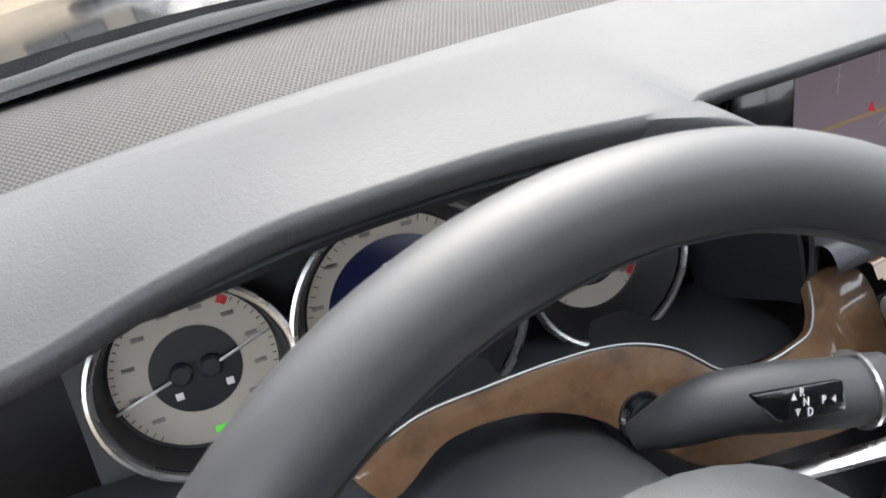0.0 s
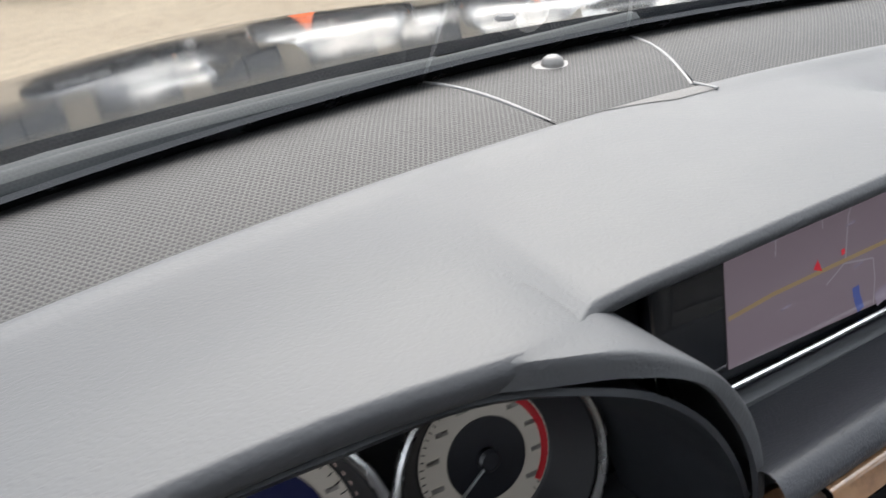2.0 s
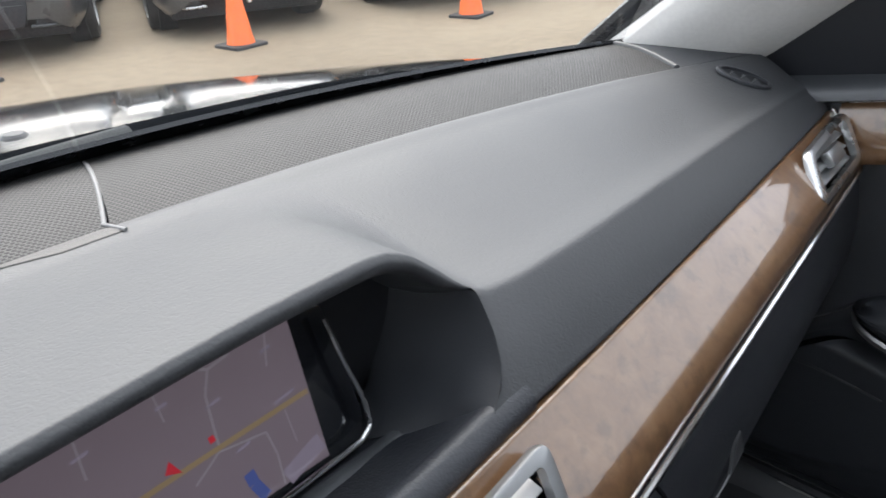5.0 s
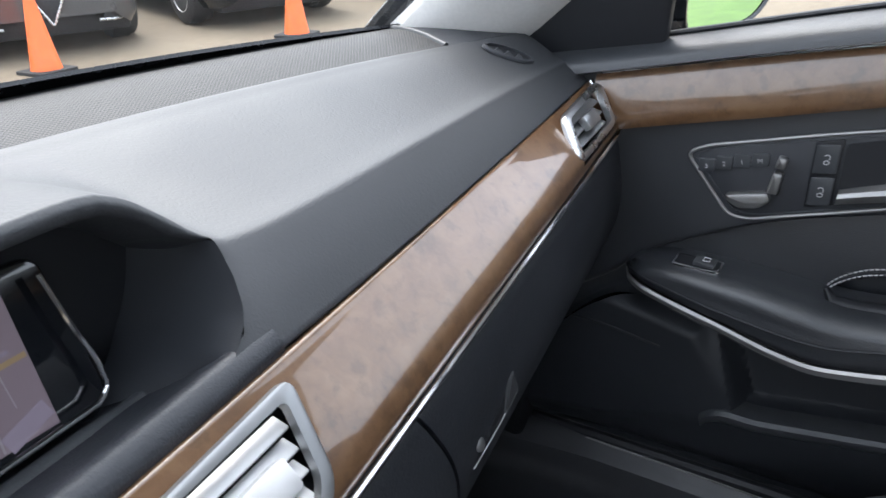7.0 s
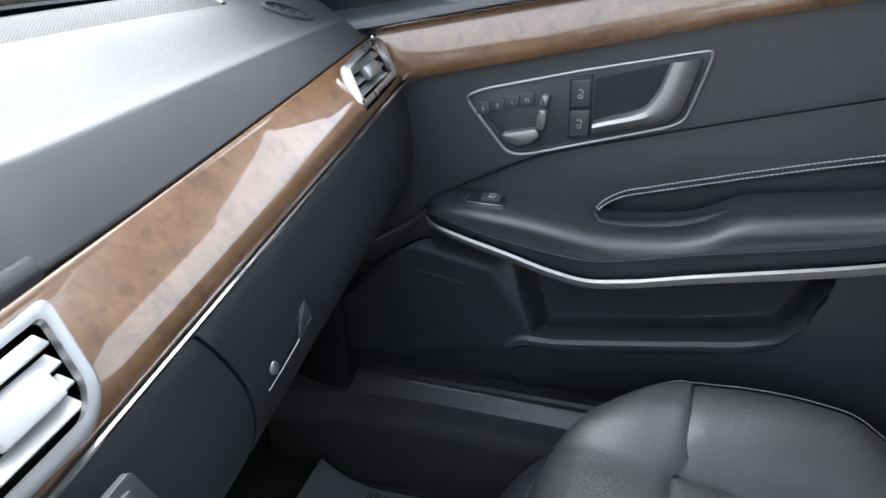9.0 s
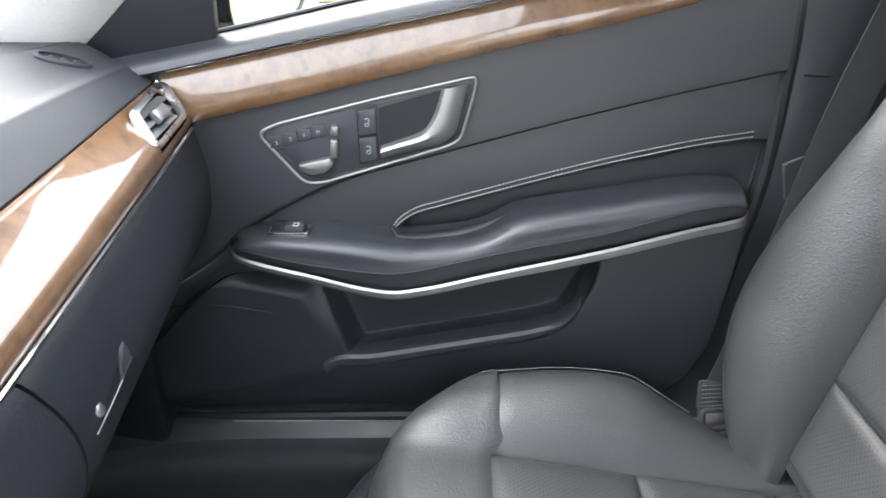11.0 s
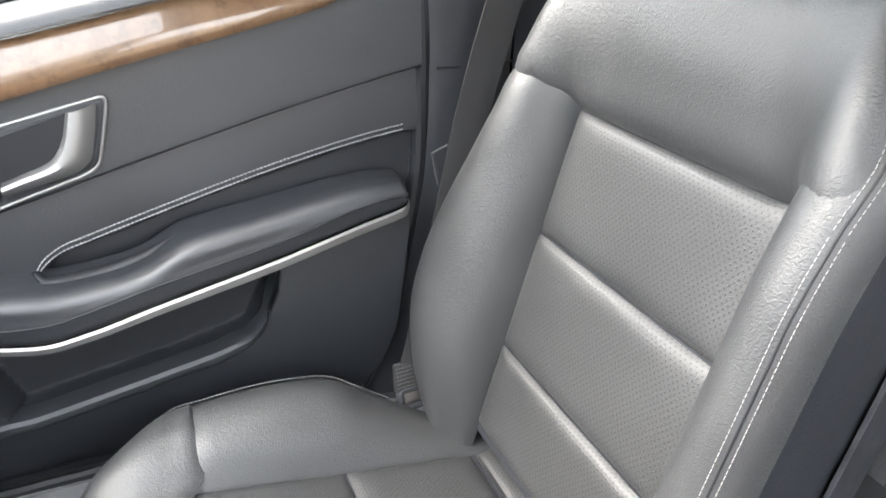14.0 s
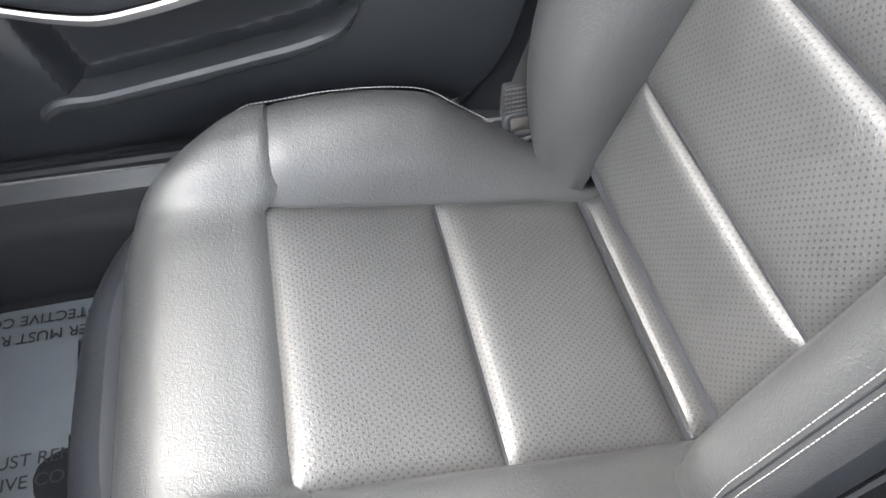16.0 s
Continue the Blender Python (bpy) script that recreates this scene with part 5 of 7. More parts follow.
settle(console)

# protective film on the carpet, with its printed words
film_ = thing("floor_film", "translucent grey protective film printed with a warning, on the carpet", "floor film", (0.45, 0.1, 0.29))
fp = []
for y in np.linspace(-0.12, 0.34, 30):
    fp.append([(x, y, 0.300 + 0.006 * math.sin(9 * x + 14 * y) + 0.003 * math.sin(31 * x - 17 * y) + (0.05 * max(0, (y - 0.25) / 0.1) ** 2)) for x in np.linspace(0.20, 0.655, 30)])
part("sheet", grid(np.array(fp), thick=0.001), PAPER, film_, "creased grey film")
FILM_TEXT = [("DEALER MUST REMOVE", 0.437, 0.172, -90), ("PROTECTIVE COVER", 0.411, 0.172, -90), ("DEALER MUST REMOVE", 0.605, 0.160, 90), ("PROTECTIVE COVER", 0.632, 0.160, 90), ("DEALER MUST REMOVE", 0.300, 0.05, -90), ("PROTECTIVE COVER", 0.274, 0.05, -90)]
for text, x, y, turn in FILM_TEXT:
    words("print_line", text, 0.0215, pose(x, y, 0.3085, 0, 0, turn), INK, film_)
settle(film_)

# driver's door, out of view: swung open to let side light into the cabin
ddoor = thing("driver_door", "open black driver's door with a dark trim panel", "door", (-0.76, -0.1, 0.45))
part("trim_panel", grid(loft([[(-0.745, y, 1.02 - 0.16 * y) for y in (0.42, 0.0, -0.52)], [(-0.725, y, 0.97 - 0.16 * y) for y in (0.42, 0.0, -0.52)], [(-0.738, y, 0.75) for y in (0.42, 0.0, -0.52)], [(-0.742, y, 0.46) for y in (0.42, 0.0, -0.52)]], 20, 16)), LEATHER_DOOR, ddoor, "black leather trim panel")
part("armrest", tube([(-0.72, 0.15, 0.745), (-0.70, 0.0, 0.735), (-0.70, -0.25, 0.765), (-0.715, -0.46, 0.80)], 0.035, 12, 24, flat=0.7), LEATHER_DOOR, ddoor, "padded armrest")
part("outer_skin", grid(loft([[(-0.765, y, 1.02 - 0.16 * y) for y in (0.50, 0.0, -0.53)], [(-0.86, y, 0.90 - 0.1 * y) for y in (0.50, 0.0, -0.53)], [(-0.885, y, 0.70) for y in (0.50, 0.0, -0.53)], [(-0.85, y, 0.28) for y in (0.50, 0.0, -0.53)]], 20, 16)), PAINT, ddoor, "black painted outer skin")
dg = part("window_pane", grid(loft([[(-0.752, 0.165, 1.0), (-0.752, -0.53, 1.10)], [(-0.62, -0.25, 1.40), (-0.62, -0.53, 1.40)]], 12, 6)), GLASS, ddoor, "clear side window")
dg.visible_shadow = False
settle(ddoor)
HINGE = Matrix.Translation((-0.80, 0.46, 0))
ddoor.matrix_basis = HINGE @ Matrix.Rotation(radians(-64), 4, 'Z') @ HINGE.inverted() @ ddoor.matrix_basis

# the rest of the body, closing the cabin
body = thing("saloon", "black painted body of the parked saloon", "car body", (0, -1.2, GROUND_Z))
part("roof_panel", grid([[(x, y, z - 0.06 * (x / 0.6) ** 2) for x in np.linspace(-0.62, 0.62, 16)] for y, z in ((-0.16, 1.435), (-0.5, 1.465), (-0.9, 1.475), (-1.4, 1.45), (-1.8, 1.38))], thick=0.003), PAINT, body, "black roof panel")
part("boot_lid", grid([[(x, y, z - 0.03 * (x / 0.7) ** 2) for x in np.linspace(-0.72, 0.72, 16)] for y, z in ((-2.25, 1.10), (-2.5, 1.09), (-2.9, 1.04), (-2.98, 0.95), (-3.0, 0.5), (-2.9, 0.3))], thick=0.004), PAINT, body, "black boot lid")
bw = part("rear_window", grid([[(x * w, y, z - 0.03 * x * x) for x in np.linspace(-1, 1, 12)] for y, z, w in ((-1.8, 1.38, 0.56), (-2.05, 1.25, 0.61), (-2.27, 1.105, 0.66))]), GLASS, body, "rear window")
bw.visible_shadow = False
for s in (-1, 1):
    ys = np.linspace(-0.53 if s > 0 else -0.62, -2.95, 30)
    part("rear_side", grid([[(s * x * (1 - 0.05 * max(0, (-y - 2.2) / 0.8)), y, z + (0.035 if z > 0.9 else 0)) for y in ys] for x, z in ((0.765, 1.09), (0.80, 1.05), (0.865, 0.93), (0.885, 0.72), (0.875, 0.5), (0.85, 0.30))], thick=0.003), PAINT, body, "black rear side panel")
    part("rear_pillar", grid(loft([[(s * 0.57, -1.50, 1.40), (s * 0.60, -1.75, 1.33), (s * 0.62, -1.85, 1.33)], [(s * 0.70, -1.62, 1.14), (s * 0.70, -2.0, 1.12), (s * 0.69, -2.25, 1.10)]], 10, 6), thick=0.01), PAINT, body, "rear roof pillar")
    part("cant_rail", tube([(s * 0.60, -0.16, 1.40), (s * 0.645, -0.5, 1.405), (s * 0.64, -1.0, 1.41), (s * 0.60, -1.55, 1.38)], 0.035, 10, 20, flat=0.6), PAINT, body, "roof edge rail")
    for y in (1.05, -1.95):
        wh = part("wheel", lathe([(0.19, -0.10), (0.29, -0.105), (0.325, -0.08), (0.33, 0.0), (0.325, 0.08), (0.29, 0.105), (0.19, 0.10)], pose(s * 0.79, y, GROUND_Z + 0.33, 90, 0, 90), 36), DEEP, body, "black tyre")
        part("rim", lathe([(0.0, 0.06), (0.06, 0.075), (0.17, 0.085), (0.20, 0.10), (0.20, 0.0), (0.0, 0.0)], pose(s * 0.79, y, GROUND_Z + 0.33, 90, 0, 90 * s), 30), SILVER, wh, "alloy rim")
settle(body)

# ---- passenger door ----
door = thing("passenger_door", "closed black leather passenger door with walnut strip and armrest", "door", (0.76, -0.1, 0.45))


def line(pts):
    """Height along the door as a smooth function of y, from (y, z) pairs."""
    q = sorted(pts)
    ys, zs = [a for a, _ in q], [[b] for _, b in q]
    dense = np.linspace(ys[0], ys[-1], 600)
    table = pchip(ys, zs, dense)[:, 0]
    return lambda y: float(np.interp(y, dense, table))


win_z = line([(0.30, 0.985), (0.16, 1.010), (0.0, 1.042), (-0.18, 1.074), (-0.383, 1.113), (-0.54, 1.138)])
pad_z = line([(0.30, 0.962), (0.221, 0.977), (0.05, 1.010), (-0.15, 1.046), (-0.24, 1.061), (-0.42, 1.084), (-0.54, 1.093)])
wood_t = line([(0.232, 0.9705), (0.05, 1.005), (-0.15, 1.041), (-0.21, 1.053), (-0.421, 1.080)])
wood_b = line([(0.232, 0.906), (0.204, 0.913), (0.054, 0.945), (-0.151, 0.990), (-0.342, 1.030), (-0.385, 1.0405), (-0.421, 1.060)])
crease_z = line([(0.30, 0.66), (0.20, 0.725), (0.162, 0.760), (0.097, 0.797), (0.028, 0.828), (-0.083, 0.859), (-0.223, 0.895), (-0.356, 0.927), (-0.52, 0.962)])
REAR = [(1.14, -0.512), (1.048, -0.511), (0.955, -0.509), (0.817, -0.499), (0.704, -0.477), (0.599, -0.458), (0.545, -0.437), (0.502, -0.405), (0.480, -0.36)]


def rear_y(z):
    q = sorted(REAR)
    return float(np.interp(z, [a for a, _ in q], [b for _, b in q]))


Y0 = 0.43


def strip_rows(zf, xf, fracs, top, low, y_front_=Y0, n=80, y_back=None):
    """A band of the door between two heights; xf(f, y) gives its depth."""
    P = []
    for f in fracs:
        row = []
        for s in np.linspace(0, 1, n):
            y = y_front_ + ((-0.515 if y_back is None else y_back) - y_front_) * s
            z = top(y) + (low(y) - top(y)) * f
            if y_back is None:
                y = max(y, rear_y(z))
                z = top(y) + (low(y) - top(y)) * f
            row.append((xf(f, y), y, z))
        P.append(row)
    return np.array(P)


# upper pad under the window
up = strip_rows(None, lambda f, y: 0.742 - 0.030 * math.sin(min(1, f * 1.15) * math.pi / 2) ** 0.8 + (0.010 * max(0, f - 0.85) / 0.15), np.linspace(0, 1, 14), win_z, pad_z, 0.32)
part("upper_pad", grid(up, thick=0.004, flip=False), LEATHER_DOOR, door, "grey-lit soft pad below the window")
# main panel from the pad down to the crease
def main_x(f, y):
    """The upper panel swells towards the crease and tucks in under its own edge."""
    return 0.7275 - 0.004 * math.sin(math.pi * min(f, 0.5)) - 0.0035 * max(0, f - 0.5) / 0.5 + 0.012 * max(0, (f - 0.955) / 0.045) ** 2.2


mp = strip_rows(None, main_x, [0, 0.05, 0.15, 0.3, 0.45, 0.6, 0.72, 0.82, 0.9, 0.945, 0.962, 0.975, 0.985, 0.993, 1.0], lambda y: pad_z(y) - 0.001, crease_z)
part("main_panel", grid(mp), LEATHER_DOOR, door, "smooth black leather upper panel")
# inset leather between crease and armrest
arm_bot = line([(0.30, 0.60), (0.175, 0.70), (0.06, 0.70), (-0.04, 0.70), (-0.155, 0.72), (-0.29, 0.74), (-0.45, 0.77), (-0.52, 0.785)])
ST = [(-0.034, 0.758), (-0.044, 0.772), (-0.062, 0.785), (-0.10, 0.797), (-0.155, 0.812), (-0.227, 0.831), (-0.30, 0.849), (-0.365, 0.863), (-0.43, 0.875), (-0.486, 0.8825)]
seam_z = line(ST)


def soft_step(v):
    v = min(max(v, 0), 1)
    return v * v * (3 - 2 * v)


def insert_x(f, y, z=None):
    """The insert: a gentle swell that drops back below the stitched seam."""
    c, a = crease_z(y) - 0.001, arm_bot(y)
    z = c + (a - c) * f if z is None else z
    x = 0.7335 - 0.0035 * math.sin(math.pi * min(1, max(0, f) * 1.4)) + (0.005 if f < 0 else 0)
    return x + 0.016 * soft_step((seam_z(y) - 0.0035 - z) / 0.007) * soft_step((-0.036 - y) / 0.010)


ip = strip_rows(None, insert_x, np.r_[-0.06, np.linspace(0, 1, 76)], lambda y: crease_z(y) - 0.001, arm_bot, n=200)
part("insert_panel", grid(ip), LEATHER_DOOR, door, "black leather insert above the armrest")
# lower panel
low_z = line([(0.32, 0.468), (0.0, 0.474), (-0.36, 0.478), (-0.52, 0.48)])
HOLLOW = [(0.060, 0.70), (-0.05, 0.695), (-0.15, 0.712), (-0.306, 0.742), (-0.293, 0.69), (-0.266, 0.641), (-0.235, 0.628), (-0.16, 0.612), (0.0, 0.586), (0.022, 0.583)]
SPEAKER = [(0.44, 0.50), (0.20, 0.520), (0.066, 0.568), (0.034, 0.580), (0.082, 0.682), (0.185, 0.705), (0.44, 0.70)]


def depth_in(q, poly):
    """How far a point lies inside a polygon; negative outside."""
    best = 9.0
    for i in range(len(poly)):
        (x0, y0), (x1, y1) = poly[i - 1], poly[i]
        t = min(max(((q[0] - x0) * (x1 - x0) + (q[1] - y0) * (y1 - y0)) / ((x1 - x0) ** 2 + (y1 - y0) ** 2), 0), 1)
        best = min(best, math.hypot(q[0] - x0 - t * (x1 - x0), q[1] - y0 - t * (y1 - y0)))
    return best if inside(q, poly) else -best


def step_in(q, poly, width):
    f = min(max(depth_in(q, poly) / width + 0.5, 0), 1)
    return f * f * (3 - 2 * f)


lpn = strip_rows(None, lambda f, y: 0.736 - 0.030 * math.sin(math.pi * min(1, f * 1.05)) ** 0.6, np.linspace(0, 1, 84), lambda y: arm_bot(y) + 0.004, low_z, n=220)
for row in lpn:
    for q in row:
        q[0] += (0.752 - q[0]) * step_in(q[1:], HOLLOW, 0.020)
        q[0] += (0.706 - q[0]) * step_in(q[1:], SPEAKER, 0.024)
part("lower_panel", grid(lpn), PLASTIC_DARK, door, "dark moulded lower panel with a pocket")
part("panel_joint", tube([(0.7055, 0.30, 0.662), (0.7050, 0.20, 0.664), (0.7055, 0.125, 0.652)], 0.0016, 6, 20), DEEP, door)

# wood strip with chrome line
wy = np.r_[np.linspace(0.232, -0.38, 60), np.linspace(-0.385, -0.421, 12)]
WP = []
for f, o in ((0, 0.010), (0.0, 0.002), (0.06, 0.0), (0.3, -0.0035), (0.55, -0.0042), (0.8, -0.003), (0.94, 0.0), (1.0, 0.003), (1.0, 0.010)):
    WP.append([(0.7145 + o + 0.013 * (0.5 - f), y - 0.004 * f * (1 if y < -0.38 else 0), wood_t(y) + (wood_b(y) - wood_t(y)) * f) for y in wy])
part("wood_strip", grid(np.array(WP), thick=0.0), WOOD, door, "glossy burl walnut strip with a pointed end")
part("chrome_line", tube([(0.7165, y, wood_t(y) + 0.003) for y in np.linspace(0.226, -0.425, 60)], 0.0022, 8), CHROME_BRIGHT, door, "thin chrome line over the wood")

# double stitched seam on the insert
def on_insert(y, z):
    c, a = crease_z(y), arm_bot(y)
    f = min(max((c - z) / (c - a), 0), 1)
    return (insert_x(f, y, z) - 0.0010, y, z)


for dz in (0.0060, -0.0006):
    part("stitching", stitches([on_insert(y, z + dz) for y, z in ST], 0.0050, 0.0036, 0.00072, lift=(-0.0009, 0, 0.0002)), THREAD, door, "pale double stitching")
part("seam_line", tube([on_insert(y, z + 0.0027) for y, z in curve([(y, z) for y, z in ST], 40)], 0.0006, 6), DEEP, door)

# armrest
TOPZ = line([(0.175, 0.757), (0.154, 0.770), (0.094, 0.776), (0.03, 0.774), (-0.02, 0.768), (-0.06, 0.7635), (-0.12, 0.768), (-0.155, 0.7765), (-0.178, 0.789), (-0.200, 0.799), (-0.22, 0.8025), (-0.295, 0.813), (-0.43, 0.829), (-0.468, 0.826), (-0.478, 0.812)])
PIPE = line([(0.175, 0.752), (0.159, 0.758), (0.059, 0.744), (-0.041, 0.735), (-0.10, 0.745), (-0.154, 0.757), (-0.291, 0.783), (-0.446, 0.815), (-0.478, 0.806)])
CHRZ = line([(0.175, 0.748), (0.155, 0.745), (0.061, 0.727), (-0.005, 0.712), (-0.04, 0.7075), (-0.08, 0.7125), (-0.155, 0.729), (-0.293, 0.758), (-0.451, 0.793), (-0.478, 0.796)])
NOSE = line([(0.175, 0.712), (0.165, 0.690), (0.14, 0.674), (0.06, 0.662), (-0.04, 0.655), (-0.20, 0.657), (-0.42, 0.664), (-0.465, 0.672), (-0.478, 0.695)])
ay = np.r_[np.linspace(0.175, 0.12, 14), np.linspace(0.11, -0.44, 60), np.linspace(-0.445, -0.478, 10)]
AR = []
for y in ay:
    t, pz, cz, nx = TOPZ(y), PIPE(y), CHRZ(y), NOSE(y)
    prof = [(0.738, y, t + 0.001), (0.720, y, t + 0.0015), (0.700, y, t), (nx + 0.014, y, t - 0.0015), (nx + 0.003, y, t - 0.008), (nx, y, pz + 0.003), (nx - 0.001, y, pz), (nx, y, pz - 0.003),
            (nx + 0.001, y, (pz + cz) / 2), (nx + 0.004, y, cz + 0.004), (nx + 0.012, y, cz + 0.001), (0.735, y, cz - 0.002)]
    AR.append(curve(prof, 40))
armrest = part("armrest", grid(np.array(AR), flip=True, thick=0.0), LEATHER_DOOR, door, "padded black leather armrest sloping up to the rear")
part("piping", tube([(NOSE(y) - 0.0010, y, PIPE(y)) for y in ay], 0.0012, 6), DEEP, armrest)
# grip cup: a solid roll behind the armrest front, black for a hollow's shade
cup = [(-0.036, 0.770), (-0.044, 0.756), (-0.07, 0.752), (-0.11, 0.757), (-0.15, 0.768), (-0.185, 0.785)]
part("grip_cup_shade", tube([(0.708, y, z + 0.006) for y, z in cup], [0.004, 0.010, 0.013, 0.012, 0.008, 0.003], 12, flat=0.7), DEEP, armrest, "black roll standing for the shade in the grip hollow")
part("chrome_trim", grid(loft([[(NOSE(y) - 0.001, y, CHRZ(y) + 0.004) for y in ay], [(NOSE(y) - 0.004, y, CHRZ(y) + 0.001) for y in ay], [(NOSE(y) - 0.003, y, CHRZ(y) - 0.004 - 0.004 * min(1, max(0, (0.05 - y) / 0.3))) for y in ay], [(NOSE(y) + 0.012, y, CHRZ(y) - 0.006 - 0.005 * min(1, max(0, (0.05 - y) / 0.3))) for y in ay]], 84, 8)), SATIN, armrest, "satin chrome strip under the armrest")
belly = []
for f in np.linspace(0, 1, 6):
    belly.append([(NOSE(y) + 0.010 + 0.055 * f ** 0.7, y, CHRZ(y) - 0.012 - 0.026 * f) for y in ay])
part("underside", grid(np.array(belly), thick=0.002), PLASTIC, armrest)
# window switch
swm = frame_of((0.697, 0.092, 0.7765), (-0.05, -1, -0.0), (1, 0.0, 0.12))
sw = part("window_switch", plate(rounded([(-0.026, -0.012), (0.026, -0.012), (0.026, 0.012), (-0.026, 0.012)], 0.003), 0.003, swm, 0.0008), CHROME_BRIGHT, armrest, "chrome-framed window switch")
part("switch_base", plate(rounded([(-0.0235, -0.0095), (0.0235, -0.0095), (0.0235, 0.0095), (-0.0235, 0.0095)], 0.002), 0.001, swm, base=0.0026), DEEP, sw)
part("rocker", block((-0.004, -0.0085, 0), (0.019, 0.0085, 0.006), 0.0015, m=swm @ pose(0, 0, 0.003, 0, 5, 0)), PLASTIC_GREY, sw)
part("symbol", loop_tube([tuple(swm @ Vector((x, y, 0.0095))) for x, y in ((0.006, -0.004), (0.013, -0.004), (0.013, 0.003), (0.006, 0.003))], 0.0005, 5), WHITE, sw)

# handle plate with seat controls, lock buttons and pull handle
hm = frame_of((0.7245, 0.0, 0.89), (0, -1, 0), (-0.02, 0, 1))


def hp(pts):
    return [(-y, z - 0.89) for y, z in pts]


outline = hp([(0.124, 0.897), (0.101, 0.908), (-0.014, 0.9355), (-0.146, 0.963), (-0.143, 0.945), (-0.126, 0.887), (-0.111, 0.878), (0.050, 0.8315), (0.072, 0.832)])
radii = [0.012, 0.012, 0.02, 0.009, 0.02, 0.014, 0.014, 0.014, 0.014]
ro = rounded(outline, radii)
plate_ob = part("handle_plate", plate(ro, 0.005, hm, 0.002), PLASTIC, door, "recessed control plate in the door panel")
part("plate_ring", loop_tube([tuple(hm @ Vector((x, y, 0.0048))) for x, y in ro], 0.0021, 8, up=tuple(hm.to_3x3() @ Vector((0, 0, 1)))), SATIN, plate_ob, "satin chrome outline")
so = rounded([(x * 0.945 + 0.0015, y * 0.90) for x, y in outline], [r * 0.8 for r in radii])
part("plate_line", loop_tube([tuple(hm @ Vector((x, y, 0.0052))) for x, y in so], 0.0007, 6, up=tuple(hm.to_3x3() @ Vector((0, 0, 1)))), PLASTIC_GREY, plate_ob)


def hmat(y, z, out=0.005, rot=0.0):
    return hm @ pose(-y, z - 0.89, out, 0, 0, rot)


# memory buttons 3 2 1 M
for k, (t, y, z) in enumerate((("3", 0.101, 0.8855), ("2", 0.0835, 0.8905), ("1", 0.066, 0.895), ("M", 0.0485, 0.899))):
    bt = part("memory_button", plate(rounded([(-0.0083, -0.0075), (0.0083, -0.0062), (0.0083, 0.0085), (-0.0083, 0.0072)], 0.0015, 2), 0.0025, hmat(y, z), 0.0008), PLASTIC_GREY, plate_ob, "small dark memory button")
    words("mark", t, 0.0068, hmat(y, z - 0.0005, 0.0078, 9), PRINT, bt)
# seat-shaped switch
part("seat_switch_cushion", plate(rounded([(-0.025, 0.004), (0.018, 0.006), (0.020, -0.004), (0.006, -0.0125), (-0.012, -0.0125), (-0.024, -0.004)], 0.004), 0.009, hmat(0.052, 0.8585, rot=9), 0.003), SATIN, plate_ob, "silver seat-cushion switch")
part("seat_switch_back", plate(rounded([(-0.0055, -0.012), (0.0055, -0.012), (0.007, 0.012), (-0.003, 0.012)], 0.003), 0.009, hmat(0.0315, 0.878, rot=-4), 0.003), SATIN, plate_ob, "silver seat-back switch")
part("seat_switch_head", plate(rounded([(-0.005, -0.006), (0.005, -0.006), (0.0065, 0.006), (-0.003, 0.007)], 0.003), 0.009, hmat(0.0285, 0.9005, rot=-4), 0.003), SATIN, plate_ob, "silver headrest switch")
# lock rockers
part("lock_panel", plate(rounded([(-0.0125, -0.036), (0.0125, -0.030), (0.0125, 0.040), (-0.0125, 0.034)], 0.002), 0.002, hmat(-0.012, 0.892), 0.0005), DEEP, plate_ob)
for z in (0.910, 0.8755):
    rk = part("lock_button", plate(rounded([(-0.0105, -0.016), (0.0105, -0.0135), (0.0105, 0.0165), (-0.0105, 0.014)], 0.002), 0.0022, hmat(-0.012, z, 0.0068), 0.0008), PLASTIC_GREY, plate_ob, "dark lock button")
    part("lock_symbol", loop_tube([tuple(hmat(-0.012, z, 0.0093) @ Vector((0.0025 * math.cos(a), -0.003 + 0.0021 * math.sin(a), 0))) for a in np.linspace(0, 6.28, 13)[:-1]], 0.00045, 5, up=(1, 0, 0)), PRINT, rk)
    part("lock_symbol", tube([tuple(hmat(-0.012, z, 0.0093) @ Vector((x, y, 0))) for x, y in ((0.0024, 0.0000), (0.0024, 0.0036), (0.0, 0.0052), (-0.0024, 0.0036))], 0.00045, 5, 8, up=(1, 0, 0)), PRINT, rk)
# finger hollow, a flat plate whose black stands for shade, and handle
hollow = hp([(-0.027, 0.927), (-0.128, 0.9545), (-0.112, 0.893), (-0.103, 0.888), (-0.027, 0.8675)])
part("hollow", plate(rounded(hollow, 0.004), 0.0012, hm, base=0.0052), DEEP, plate_ob, "flat black patch for the shade in the finger hollow")
hb = [(-0.028, 0.8800), (-0.05, 0.8875), (-0.071, 0.8945), (-0.081, 0.900), (-0.089, 0.910), (-0.096, 0.924), (-0.101, 0.940), (-0.104, 0.950)]
ht = [(-0.027, 0.864), (-0.05, 0.8705), (-0.08, 0.8775), (-0.105, 0.8845), (-0.118, 0.895), (-0.125, 0.915), (-0.1315, 0.940), (-0.135, 0.957)]
A, B = curve([(0, y, z) for y, z in hb], 30), curve([(0, y, z) for y, z in ht], 30)
HR = []
